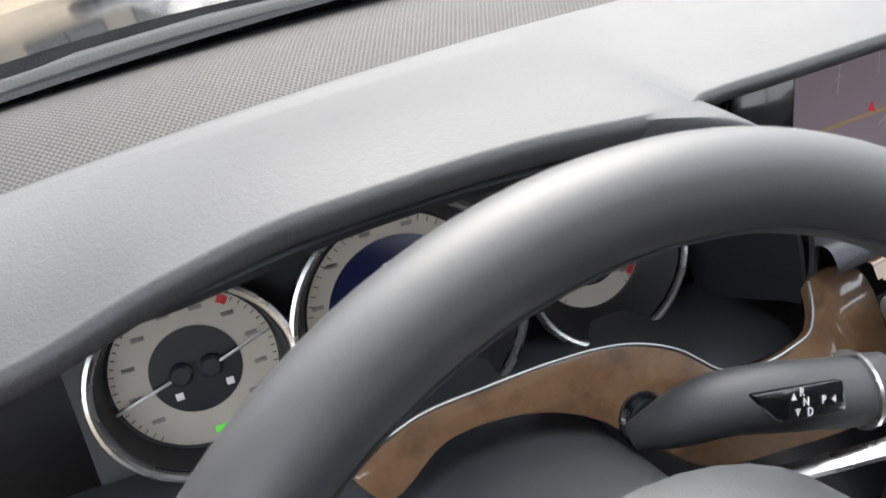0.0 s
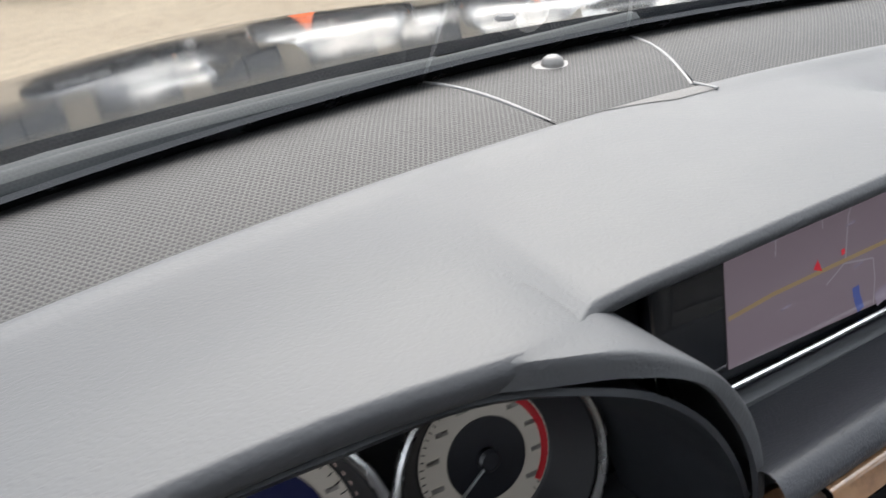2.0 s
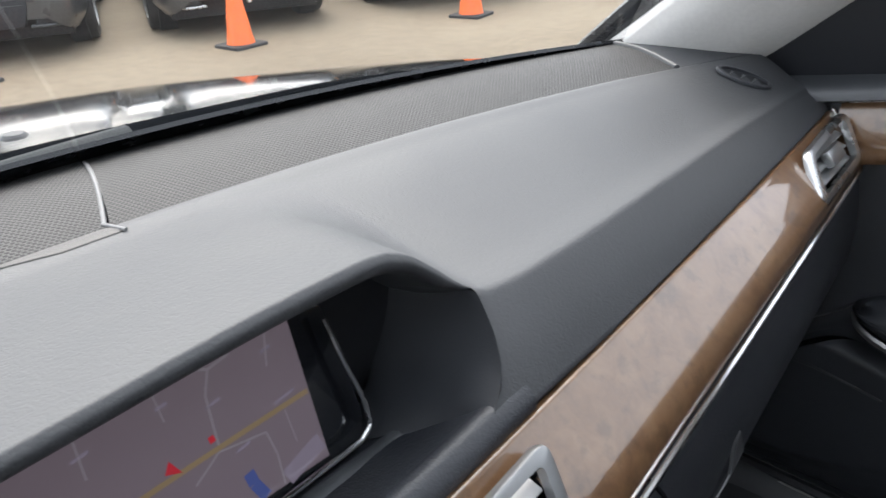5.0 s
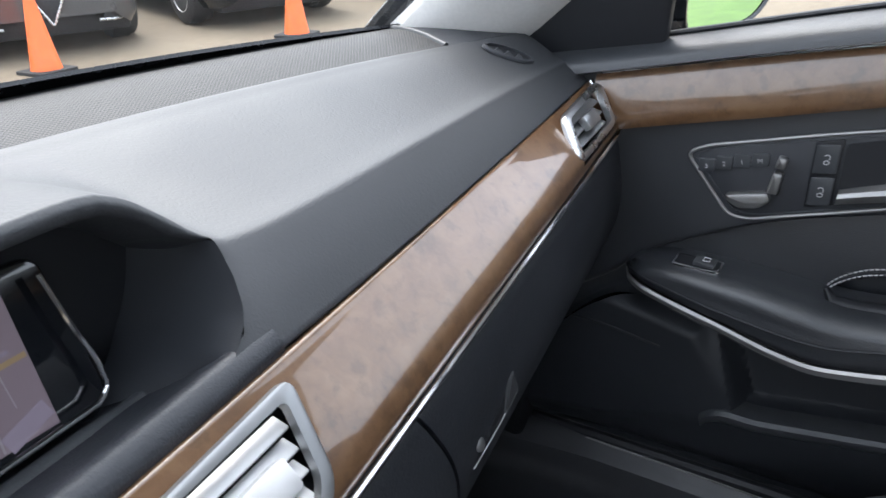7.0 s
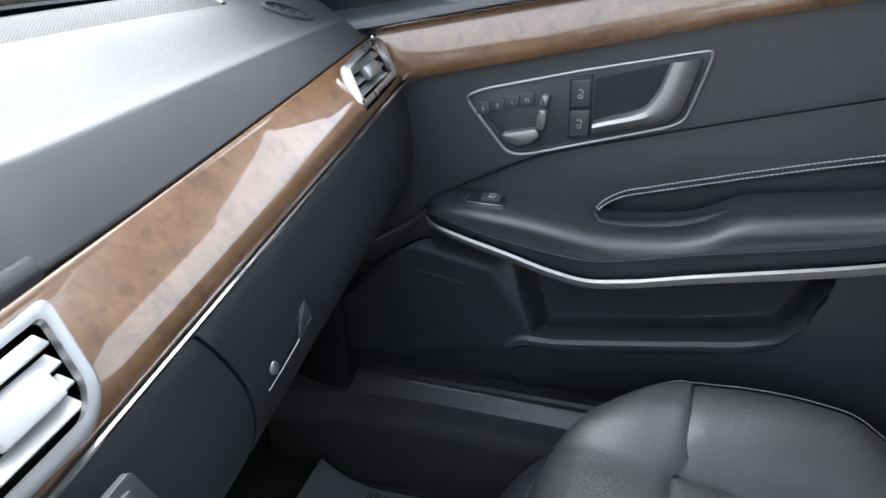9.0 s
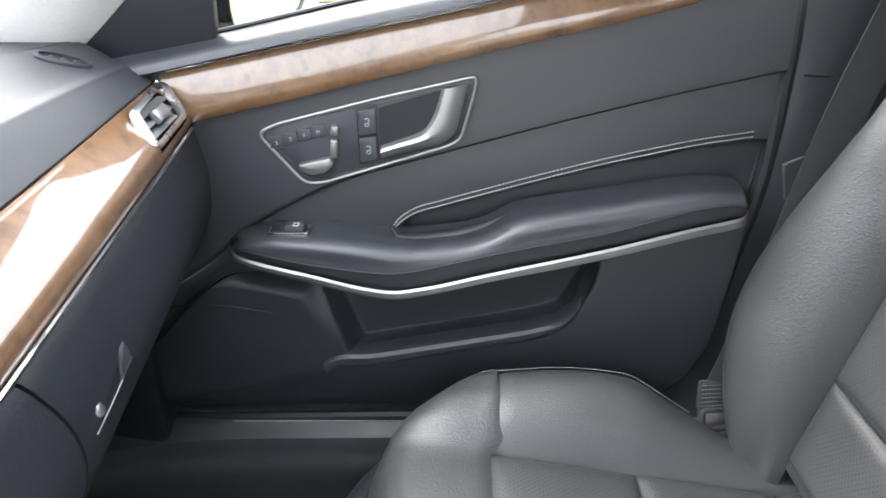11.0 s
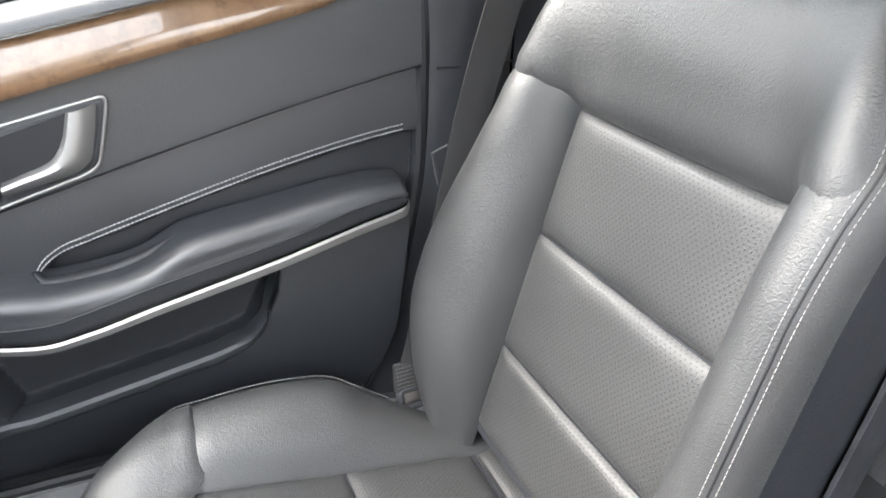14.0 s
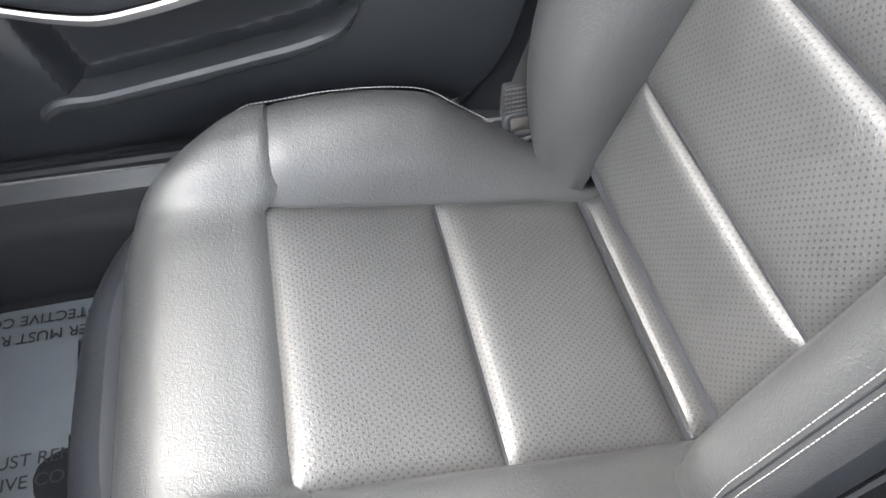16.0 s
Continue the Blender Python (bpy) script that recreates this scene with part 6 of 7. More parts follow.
for f, o in ((0.0, 0.004), (0.0, 0.010), (0.12, 0.0155), (0.35, 0.018), (0.6, 0.0165), (0.85, 0.012), (1.0, 0.008), (1.0, 0.004)):
    row = []
    for k in range(30):
        y, z = A[k, 1] + (B[k, 1] - A[k, 1]) * f, A[k, 2] + (B[k, 2] - A[k, 2]) * f
        row.append(tuple(hm @ Vector((-y, z - 0.89, o + 0.003 * math.sin(math.pi * k / 29)))))
    HR.append(row)
part("pull_handle", grid(np.array(HR), flip=False), SATIN, plate_ob, "satin chrome door pull")

# pocket: a raised lip in front of a dark hollow
PL = [(0.066, 0.568), (0.056, 0.577), (0.0, 0.584), (-0.08, 0.597), (-0.16, 0.611), (-0.234, 0.626), (-0.262, 0.637), (-0.280, 0.660), (-0.292, 0.695), (-0.302, 0.716)]
lipc = curve([(0, y, z) for y, z in PL], 60)
pk = []
for f, (dx, dz) in enumerate([(0.035, 0.002), (0.012, 0.004), (0.003, 0.003), (0.0, 0.0), (0.001, -0.005), (0.006, -0.012), (0.014, -0.016)]):
    pk.append([(0.700 + dx, q[1] - dz * 0.35 * max(0, (k - 40) / 20), q[2] + dz * (1 - 0.6 * max(0, (k - 42) / 18))) for k, q in enumerate(lipc)])
part("pocket", grid(np.array(pk), thick=0.002, flip=False), PLASTIC_GREY, door, "raised lip of the door pocket")
skin = []
for x, z in curve([(0.765, 0, 0), (0.80, 0, -0.03), (0.865, 0, -0.16), (0.885, 0, -0.36), (0.875, 0, -0.55), (0.85, 0, -0.72)], 24)[:, [0, 2]]:
    skin.append([(x, y, win_z(y) + z * (win_z(y) - 0.28) / 0.74) for y in np.linspace(0.50, -0.53, 30)])
part("outer_skin", grid(np.array(skin)), PAINT, door, "black painted outer skin")
# window glass, seal and lock pin
part("window_seal", tube([(0.7440, y, win_z(y) + 0.006) for y in np.linspace(0.26, -0.53, 50)], 0.0045, 8, flat=0.7), DEEP, door, "black window seal")
wg = []
for f in np.linspace(0, 1, 4):
    wg.append([(0.752 - 0.13 * f, y, win_z(y) - 0.01 + (1.40 - win_z(y)) * f) for y in np.linspace(0.20 - 0.0 * f, -0.53, 24)])
for r, f in zip(wg, np.linspace(0, 1, 4)):
    for k in range(len(r)):
        r[k] = (r[k][0], 0.165 - 0.42 * f + (-0.53 - (0.165 - 0.42 * f)) * k / 23, r[k][2])
gl = part("window_pane", grid(np.array(wg)), GLASS, door, "clear side window")
gl.visible_shadow = False
part("lock_pin", tube([(0.730, -0.432, 1.105), (0.728, -0.434, 1.118), (0.727, -0.436, 1.140)], [0.0042, 0.0034, 0.0042], 12), PLASTIC_GREY, door, "small dark lock pin")
part("lock_bezel", lathe([(0.0075, 0), (0.0075, 0.003), (0.005, 0.004), (0.005, 0.0)], pose(0.730, -0.432, 1.104), 20), CHROME, door)
# corner panel with speaker behind the mirror
tm2 = frame_of((0.734, 0, 1.0), (0, -1, 0), (-0.22, 0, 1))
corner = part("corner_panel", plate(rounded([(-0.43, -0.070), (-0.172, -0.022), (-0.160, 0.012), (-0.140, 0.17), (-0.20, 0.16), (-0.43, 0.05)], 0.012), 0.010, tm2, 0.004, base=-0.006), DEEP, door, "black triangular speaker panel at the mirror")
for x0, x1 in ((-0.248, -0.228), (-0.222, -0.202)):
    part("maker_bar", block((x0, -0.0016, 0), (x1, 0.0016, 0.0008), 0, m=tm2 @ pose(0, 0.0105, 0.0042, 0, 0, 9)), WHITE, corner, smooth=False)
settle(door)

# exterior mirror
mirror = thing("wing_mirror", "dark exterior mirror reflecting lawn beside the car", "mirror", (0.92, 0.2, 0.98))
mm = frame_of((0.880, 0.136, 1.070), (0.93, -0.33, 0.0), (0.0, 0.05, 1))
shape = rounded([(-0.085, -0.070), (0.06, -0.062), (0.105, -0.02), (0.105, 0.05), (0.07, 0.075), (-0.085, 0.07)], 0.03)
part("glass", plate(shape, 0.002, mm, base=0.001), MIRROR, mirror, "mirror glass", smooth=False)
shell_r = []
for s, d in ((1.0, 0.004), (1.06, 0.006), (1.10, 0.0), (1.10, -0.03), (0.95, -0.075), (0.6, -0.10), (0.1, -0.105)):
    shell_r.append([tuple(mm @ Vector((x * s, y * s, d))) for x, y in shape])
part("shell", grid(np.array(shell_r), closed=True, flip=True), PAINT, mirror, "black painted mirror shell")
part("stalk", tube([(0.85, 0.20, 1.03), (0.81, 0.22, 1.0), (0.77, 0.23, 0.985)], 0.02, 10, flat=0.7), PAINT, mirror)
settle(mirror)
from mathutils.bvhtree import BVHTree

# ---- passenger seat ----
seat = thing("passenger_seat", "black perforated leather passenger seat with pale stitching", "car seat", (0.39, -0.28, 0.30))
SX = 0.388


def cush_z(y):
    """Height of the sitting surface along the cushion."""
    return float(np.interp(y, [-0.56, -0.50, -0.33, -0.157], [0.487, 0.496, 0.5275, 0.559]))


def puffed(corners, nu, nv, puff, edge=0.006, dirn=(0, 0, 1)):
    """A padded leaf between four corners: its middle stands out, its rim is drawn in."""
    a, b, c, d = (np.array(q, float) for q in corners)
    dv = np.array(dirn, float)
    P = []
    for v in np.linspace(0, 1, nv):
        row = []
        for u in np.linspace(0, 1, nu):
            q = (a * (1 - u) + b * u) * (1 - v) + (d * (1 - u) + c * u) * v
            k = (1 - abs(2 * u - 1) ** 7) * (1 - abs(2 * v - 1) ** 7)
            row.append(q + dv * (puff * k ** 0.7 - edge * (1 - k ** 0.45)))
        P.append(row)
    return np.array(P)


xi, xo = 0.238, 0.536
cush_n = (0, -0.18, 0.98)
for y0, y1, pf in ((-0.157, -0.329, 0.010), (-0.332, -0.499, 0.010)):
    part("seat_panel", grid(puffed([(xi, y0, cush_z(y0)), (xo, y0, cush_z(y0)), (xo, y1, cush_z(y1)), (xi, y1, cush_z(y1))], 48, 34, pf * 0.7, 0.005, cush_n), thick=0.0, flip=True), LEATHER_PERF, seat, "perforated leather cushion panel")
part("seat_panel", grid(puffed([(xi + 0.004, -0.502, 0.4955), (xo - 0.002, -0.502, 0.4955), (xo + 0.008, -0.548, 0.500), (xi + 0.006, -0.548, 0.500)], 40, 14, 0.008, 0.006, (0, 0.3, 0.95)), flip=True), LEATHER_PERF, seat, "perforated strip at the back of the cushion")

# outer and inner cushion bolsters, and the front roll
CREST = [(-0.02, 0.545), (-0.07, 0.573), (-0.119, 0.590), (-0.172, 0.599), (-0.24, 0.603), (-0.30, 0.599), (-0.345, 0.588), (-0.371, 0.572), (-0.42, 0.540), (-0.48, 0.506), (-0.56, 0.478)]


def bolster(side):
    P = []
    for y, z in curve([(0, a, b) for a, b in [(-0.150, 0.5965)] + CREST[3:]], 44)[:, 1:]:
        s = side
        x_in = SX + s * (xo - SX) - s * 0.002
        top = SX + s * 0.252
        zi = cush_z(y) - 0.004
        fall = max(0, (-0.345 - y) / 0.2)
        top -= s * 0.035 * min(1, fall)
        prof = [(x_in, y, zi - 0.006), (x_in + s * 0.006, y, zi + 0.006), (x_in + s * 0.03, y, zi + 0.55 * (z - zi) + 0.012), (x_in + s * 0.065, y, zi + 0.86 * (z - zi) + 0.010), (top - s * 0.012, y, z + 0.004), (top, y, z),
                (top + s * 0.012, y, z - 0.014), (top + s * 0.014, y, z - 0.06), (top + s * 0.004, y, z - 0.12), (top - s * 0.02, y, 0.36)]
        dip = 0.002 * max(0, (y + 0.178) / 0.006)
        P.append(curve(prof, 36) - np.array([0, 0, dip]))
    return np.array(P)


part("bolster", grid(bolster(1), flip=True), LEATHER_SEAT, seat, "raised leather side bolster of the cushion")
part("bolster", grid(bolster(-1), flip=False), LEATHER_SEAT, seat, "raised leather side bolster of the cushion")
# front roll: one leaf across the whole width, rounding down at the front
FR = []
W = 0.262
for th in np.linspace(-math.pi / 2, math.pi / 2, 101):
    u = math.sin(th)
    au = abs(u)
    x = SX + W * u
    lift = float(pchip([0, 0.46, 0.55, 0.61, 0.69, 0.80, 0.90, 0.96, 1.0], [[v] for v in (0, 0, 0.003, 0.0150, 0.0320, 0.0435, 0.0458, 0.0415, 0.027)], [au])[0, 0])
    wide = 0.016 * min(1, max(0, (au - 0.54) / 0.06))
    e_ = max(0, (au - 0.45) / 0.55)
    front = -0.012 - 0.155 * (1 - math.sqrt(max(0, 1 - e_ * e_))) - 0.012 * e_
    y0, z0 = -0.1570 - wide, 0.558 + lift
    o_ = min(1, max(0, (au - 0.50) / 0.35))
    o_ = o_ * o_ * (3 - 2 * o_)
    crown = 0.013 * (1 - o_) + 0.001 * o_
    span = front - y0
    col = [(y0, z0 - 0.003), (y0 + 0.035 * span, z0 + 0.001), (y0 + 0.25 * span, z0 + crown * 0.75), (y0 + 0.48 * span, z0 + crown - 0.002 * o_), (y0 + 0.70 * span, z0 + crown * 0.75 - 0.012 * o_), (y0 + 0.88 * span, z0 - 0.006 - 0.020 * o_), (y0 + 0.98 * span, z0 - 0.032 - 0.020 * o_),
           (front, z0 - 0.066 - 0.024 * o_), (front - 0.003, 0.455), (front - 0.014, 0.41)]
    q = curve([(0, a, b) for a, b in col], 40)
    FR.append([(x, a, b) for _, a, b in q])
part("front_roll", grid(np.array(FR).transpose(1, 0, 2), flip=False), LEATHER_SEAT, seat, "smooth rounded leather front of the cushion")
# seam welts
part("welt", tube([(xo + 0.002, -0.1565, 0.556), (0.575, -0.160, 0.576), (0.61, -0.164, 0.592), (0.640, -0.169, 0.6005)], 0.0011, 6, 20), DEEP, seat)
stl = [(SX + 0.252 - 0.035 * min(1, max(0, (-0.345 - y) / 0.2)), y, z + 0.002) for y, z in CREST[3:9]]
FRA = np.array(FR)
ROLL_COL = int(np.argmin(abs(FRA[:, 0, 0] - 0.6395)))
stl = [tuple(FRA[ROLL_COL, k]) for k in range(12, 1, -2)] + stl
part("stitching", stitches(stl, 0.0050, 0.0034, 0.00055, lift=(0.0006, 0, 0.0012)), SEAT_THREAD, seat, "pale stitching along the cushion edge")
# dark base and front cover under the cushion
bs = []
for u in np.linspace(-1, 1, 30):
    back = 0.07 * abs(u) ** 3
    bs.append([(SX + 0.235 * u, a - back, b) for _, a, b in curve([(0, -0.03, 0.490), (0, 0.005, 0.510), (0, 0.035, 0.49), (0, 0.046, 0.44), (0, 0.040, 0.38), (0, 0.0, 0.33)], 14)])
part("base_cover", grid(np.array(bs).transpose(1, 0, 2), flip=False, thick=0.004), LEATHER_DARK, seat, "dark cover under the cushion front")
for x in (0.36, 0.46):
    part("cover_joint", tube([(x, 0.036, 0.488), (x - 0.006, 0.048, 0.45), (x - 0.01, 0.045, 0.40)], 0.0016, 6, 12), DEEP, seat)
part("frame_box", block((0.17, -0.52, 0.335), (0.61, -0.04, 0.47), 0.02), PLASTIC, seat)
for x in (0.21, 0.575):
    part("rail", block((x - 0.02, -0.56, 0.295), (x + 0.02, 0.02, 0.34), 0.004), PLASTIC_GREY, seat, "dark seat rail")

# backrest
BN, BU = Vector((0, 0.959, 0.283)), Vector((0, -0.283, 0.959))
BO = Vector((0, -0.541, 0.653))


def bp(x, up, out=0.0):
    """A point of the backrest at a width, a height along it and a distance out of it."""
    q = BO + BU * up + BN * out
    return (x, q.y, q.z)


for u0, u1 in ((-0.118, -0.004), (-0.001, 0.148), (0.151, 0.298)):
    part("back_panel", grid(puffed([bp(0.236, u0), bp(0.5455, u0), bp(0.5455, u1), bp(0.236, u1)], 48, 34, 0.005, 0.005, tuple(BN)), flip=False), LEATHER_PERF, seat, "perforated leather backrest panel")

part("panel_backing", grid([[bp(x, u, -0.006) for x in np.linspace(0.228, 0.553, 12)] for u in np.linspace(-0.13, 0.31, 12)]), LEATHER_DARK, seat)
part("panel_backing", grid([[(x, y, cush_z(y) - 0.0055) for x in np.linspace(0.18, 0.60, 12)] for y in np.linspace(-0.13, -0.56, 12)]), LEATHER_DARK, seat)


def back_bolster(side):
    P = []
    keys = [(-0.16, 0.060, 0.035), (-0.12, 0.092, 0.055), (-0.06, 0.128, 0.075), (0.0, 0.150, 0.083), (0.05, 0.155, 0.083), (0.12, 0.143, 0.080), (0.20, 0.118, 0.073), (0.28, 0.092, 0.066)]
    keys += [(0.312, 0.089, 0.060), (0.322, 0.087, 0.0555)] if side > 0 else [(0.335, 0.088, 0.056), (0.40, 0.080, 0.018)]
    for u, wid, out in curve(keys, 48):
        s = side
        if s < 0:
            wid, out = min(wid, 0.088), min(out, 0.070)
        xin = SX + s * 0.1555
        prof = [bp(xin, u, -0.008), bp(xin + s * 0.003, u, 0.008), bp(xin + s * 0.018, u, out * 0.55), bp(xin + s * wid * 0.38, u, out * 0.9), bp(xin + s * wid * 0.62, u, out), bp(xin + s * wid * 0.86, u, out * 0.86), bp(xin + s * wid, u, out * 0.5),
                bp(xin + s * wid * 1.0, u, 0.0), bp(xin + s * wid * 0.9, u, -0.06), bp(xin + s * wid * 0.7, u, -0.10)]
        P.append(curve(prof, 36))
    return np.array(P)


part("back_bolster", grid(back_bolster(1), flip=False), LEATHER_SEAT, seat, "tall curved leather side bolster")
BI = back_bolster(-1)
EDGE_COL = 16
part("back_bolster", grid(BI[:, :EDGE_COL + 4], flip=True), LEATHER_SEAT, seat, "tall curved leather side bolster")
part("side_panel", grid(BI[:, EDGE_COL + 3:], flip=True), LEATHER_DARK, seat, "black side panel of the backrest")
# upper yoke
YK = []
for u in np.linspace(-1, 1, 60):
    s, au = math.copysign(1, u), abs(u)
    drop = 0.040 * max(0, (au - 0.82) / 0.18) ** 2.5
    side_out = float(pchip([0, 0.45, 0.7, 0.86, 0.95, 1], [[v] for v in (0, 0, 0.018, 0.033, 0.028, 0.014)], [au])[0, 0])
    low_out = float(pchip([0, 0.58, 0.66, 0.72, 0.784, 0.871, 0.95, 1], [[v] for v in (0, 0, 0.005, 0.024, 0.042, 0.050, 0.042, 0.020)], [au])[0, 0])
    end = 0.06 * max(0, (au - 0.86) / 0.14) ** 2
    top = 0.477 - drop
    lowu = 0.300 + 0.016 * max(0, (au - 0.55) / 0.45)
    col = [(lowu, -0.002 + low_out), (lowu + 0.005, 0.0055 + low_out), (lowu + 0.05, 0.019 + side_out * 0.8 + 0.25 * low_out - 0.25 * end), (lowu + 0.11, 0.026 + side_out * 0.6 - 0.75 * end), (top - 0.022, 0.020 + side_out * 0.3 - end),
           (top - 0.005, 0.006 - end), (top, -0.02 - end), (top - 0.001, -0.06 - end * 0.6), (top - 0.015, -0.095), (top - 0.06, -0.115), (0.1, -0.13)]
    YK.append([bp(SX + s * au * (0.241 - 0.026 * min(1, max(0, (a - 0.32) / 0.14))), a, b) for _, a, b in curve([(0, a, b) for a, b in col], 44)])
part("yoke", grid(np.array(YK).transpose(1, 0, 2), flip=True), LEATHER_SEAT, seat, "smooth leather upper part of the backrest")
part("back_shell", grid(loft([[bp(0.15, -0.10, -0.06), bp(0.15, 0.15, -0.06), bp(0.15, 0.42, -0.05)], [bp(0.17, -0.10, -0.12), bp(0.17, 0.15, -0.13), bp(0.17, 0.43, -0.11)], [bp(0.61, -0.10, -0.12), bp(0.61, 0.15, -0.13), bp(0.61, 0.43, -0.11)], [bp(0.63, -0.10, -0.06), bp(0.63, 0.15, -0.06), bp(0.63, 0.42, -0.05)]], 16, 20), thick=0.004), PLASTIC, seat, "dark back of the seat")
for x, base in ((0.437, 0.470), (0.297, 0.470)):
    part("post_collar", lathe([(0.0, 0.0), (0.024, 0.0), (0.024, 0.003), (0.019, 0.006), (0.009, 0.006)], Matrix.Translation(bp(x, base + 0.004, -0.045)) @ frame_of((0, 0, 0), (1, 0, 0), tuple(-BN)), 28), PLASTIC_SILL, seat, "grey headrest collar")
    part("headrest_post", tube([bp(x, base, -0.045), tuple(Vector(bp(x, base, -0.045)) + Vector((0, -0.004, 0.18)))], 0.0052, 16), STEEL, seat, "steel headrest post")
# double stitched inner edge
SIDE = (14.05, 15.25)


def raised(P, k, c, out):
    """A point of a sheet, lifted off it."""
    c, part_ = int(c), c - int(c)
    n_ = np.cross(P[min(k + 1, len(P) - 1), c] - P[k - 1, c], P[k, c + 1] - P[k, c - 1])
    n_ /= np.linalg.norm(n_)
    if n_ @ np.array((-1.0, 0.5, 0.15)) < 0:
        n_ = -n_
    return tuple(P[k, c] * (1 - part_) + P[k, c + 1] * part_ + n_ * out)


for c in SIDE:
    part("stitching", stitches([raised(BI, k, c, 0.0008) for k in range(3, 40, 3)], 0.0050, 0.0034, 0.00042), SEAT_THREAD, seat, "pale double stitching on the bolster edge")
part("welt", tube([raised(BI, k, 14.65, -0.0002) for k in range(4, 40)], 0.0011, 6), DEEP, seat)


def yoke_line(row, out):
    """A line up the inboard edge of the yoke, bending outwards as it climbs."""
    pts = []
    for k in range(4, 26, 2):
        r_ = row - 1.2 * min(1.0, (k - 4) / 14)
        i_ = int(r_)
        q = np.array(YK[i_][k]) * (1 - r_ + i_) + np.array(YK[i_ + 1][k]) * (r_ - i_)
        pts.append(tuple(q + np.array((-0.45, 0.85, 0.3)) * out))
    return pts


def sheet_tree(P):
    P = np.array(P)
    h_, w_ = P.shape[:2]
    faces = [(i * w_ + j, i * w_ + j + 1, (i + 1) * w_ + j + 1, (i + 1) * w_ + j) for i in range(h_ - 1) for j in range(w_ - 1)]
    return BVHTree.FromPolygons([tuple(v) for v in P.reshape(-1, 3)], faces)


SHEETS = [sheet_tree(YK), sheet_tree(BI[:, :EDGE_COL + 4])]


def shoulder_line(c, row, out):
    """The seam from the bolster on to the yoke, laid on whichever leaf is on top."""
    guide = [raised(BI, k, c, 0.0) for k in (39, 42)] + yoke_line(row, 0.0)[4:]
    d_ = Vector((0.45, -0.85, -0.3)).normalized()
    pts = []
    for q in curve(guide, 60):
        o_ = Vector(q) - d_ * 0.06
        hits = [h for h in (t_.ray_cast(o_, d_, 0.12) for t_ in SHEETS) if h[0] is not None]
        if hits:
            pts.append(tuple(min(hits, key=lambda h: h[3])[0] - d_ * out))
    return pts


part("welt", tube(shoulder_line(14.65, 3.9, -0.0002), 0.0011, 6), DEEP, seat)
for c, row in ((15.25, 3.3), (14.05, 4.5)):
    part("stitching", stitches(shoulder_line(c, row, 0.0008), 0.0050, 0.0034, 0.00042), SEAT_THREAD, seat, "pale stitching along the yoke")
settle(seat)

# ---- seat belt ----
belt = thing("seat_belt", "black seat belt anchored beside the seat, running up the pillar", "seat belt", (0.66, -0.45, 0.48))
bpth = curve([(0.648, -0.462, 0.560), (0.655, -0.490, 0.65), (0.662, -0.528, 0.80), (0.664, -0.556, 0.92), (0.664, -0.592, 1.04), (0.66, -0.63, 1.16), (0.65, -0.66, 1.26)], 40)
part("webbing", grid(np.array([[(x, y + w * 0.5, z + 0.1 * w) for x, y, z in bpth] for w in (-0.046, -0.015, 0.015, 0.046)]), thick=0.0015), WEBBING, belt, "black woven belt")
am = frame_of((0.648, -0.458, 0.548), (0.1, -1, -0.02), (0.25, 0, 1))
part("stitched_end", plate(rounded([(-0.027, -0.010), (0.026, -0.010), (0.024, 0.030), (-0.025, 0.030)], 0.004), 0.006, am, 0.002), WEBBING, belt, "folded belt end with cross stitching")
for k in range(6):
    part("thread_row", stitches([tuple(am @ Vector((x, -0.004 + 0.0056 * k, 0.0064))) for x in (-0.023, 0.0, 0.023)], 0.0046, 0.0030, 0.0008), DIM_THREAD, belt)
part("loop", loop_tube([tuple(am @ Vector((x, y, 0.002))) for x, y in rounded([(-0.020, -0.010), (0.020, -0.010), (0.016, -0.036), (-0.018, -0.038)], 0.008)], 0.0055, 10, up=tuple(am.to_3x3() @ Vector((0, 0, 1)))), PLASTIC, belt, "black plastic loop round the anchor")
# webbing fold under the anchor; browner and lighter than the belt to look lit
part("sleeve", plate(rounded([(-0.020, -0.034), (0.016, -0.033), (0.020, -0.010), (-0.020, -0.010)], 0.007), 0.007, am, 0.003, base=-0.002, crown=0.004), plain("lit brown webbing", (0.075, 0.068, 0.064), 0.45), belt, "folded belt end, brown tone lightened as if lit")
part("anchor_bar", tube([(0.652, -0.464, 0.484), (0.655, -0.495, 0.498), (0.658, -0.532, 0.516)], 0.0058, 10, flat=0.7), SILVER, belt, "pale metal anchor bar")
gmx = frame_of((0.668, -0.516, 0.848), (0, -1, 0.2), (0, 0.2, 1))
part("guide_loop", loop_tube([tuple(gmx @ Vector(p + (0,))) for p in ((-0.012, -0.022), (-0.004, -0.026), (0.014, -0.022), (0.018, 0.016), (0.010, 0.024), (-0.012, 0.020))], 0.0022, 8, up=(1, 0, 0)), PLASTIC_SILL, belt, "pale belt guide loop")
settle(belt)

# ---- outside ----
m, n, l, b = nodes_of("pale concrete yard")
c1, c2, c3 = noise_at(n, l, 0.35, 5.0), noise_at(n, l, 9.0, 9.0, 0.7), noise_at(n, l, 90.0, 3.0)
mx = n.new("ShaderNodeMixRGB")
mx.blend_type = 'MULTIPLY'
mx.inputs[0].default_value = 0.6
r1 = ramp(n, l, c1.outputs[0], [(0.35, (0.150, 0.117, 0.078)), (0.65, (0.20, 0.162, 0.112))])
r2 = ramp(n, l, c2.outputs[0], [(0.36, (0.68, 0.67, 0.65)), (0.58, (1, 1, 1))])
l.new(r1.outputs[0], mx.inputs[1])
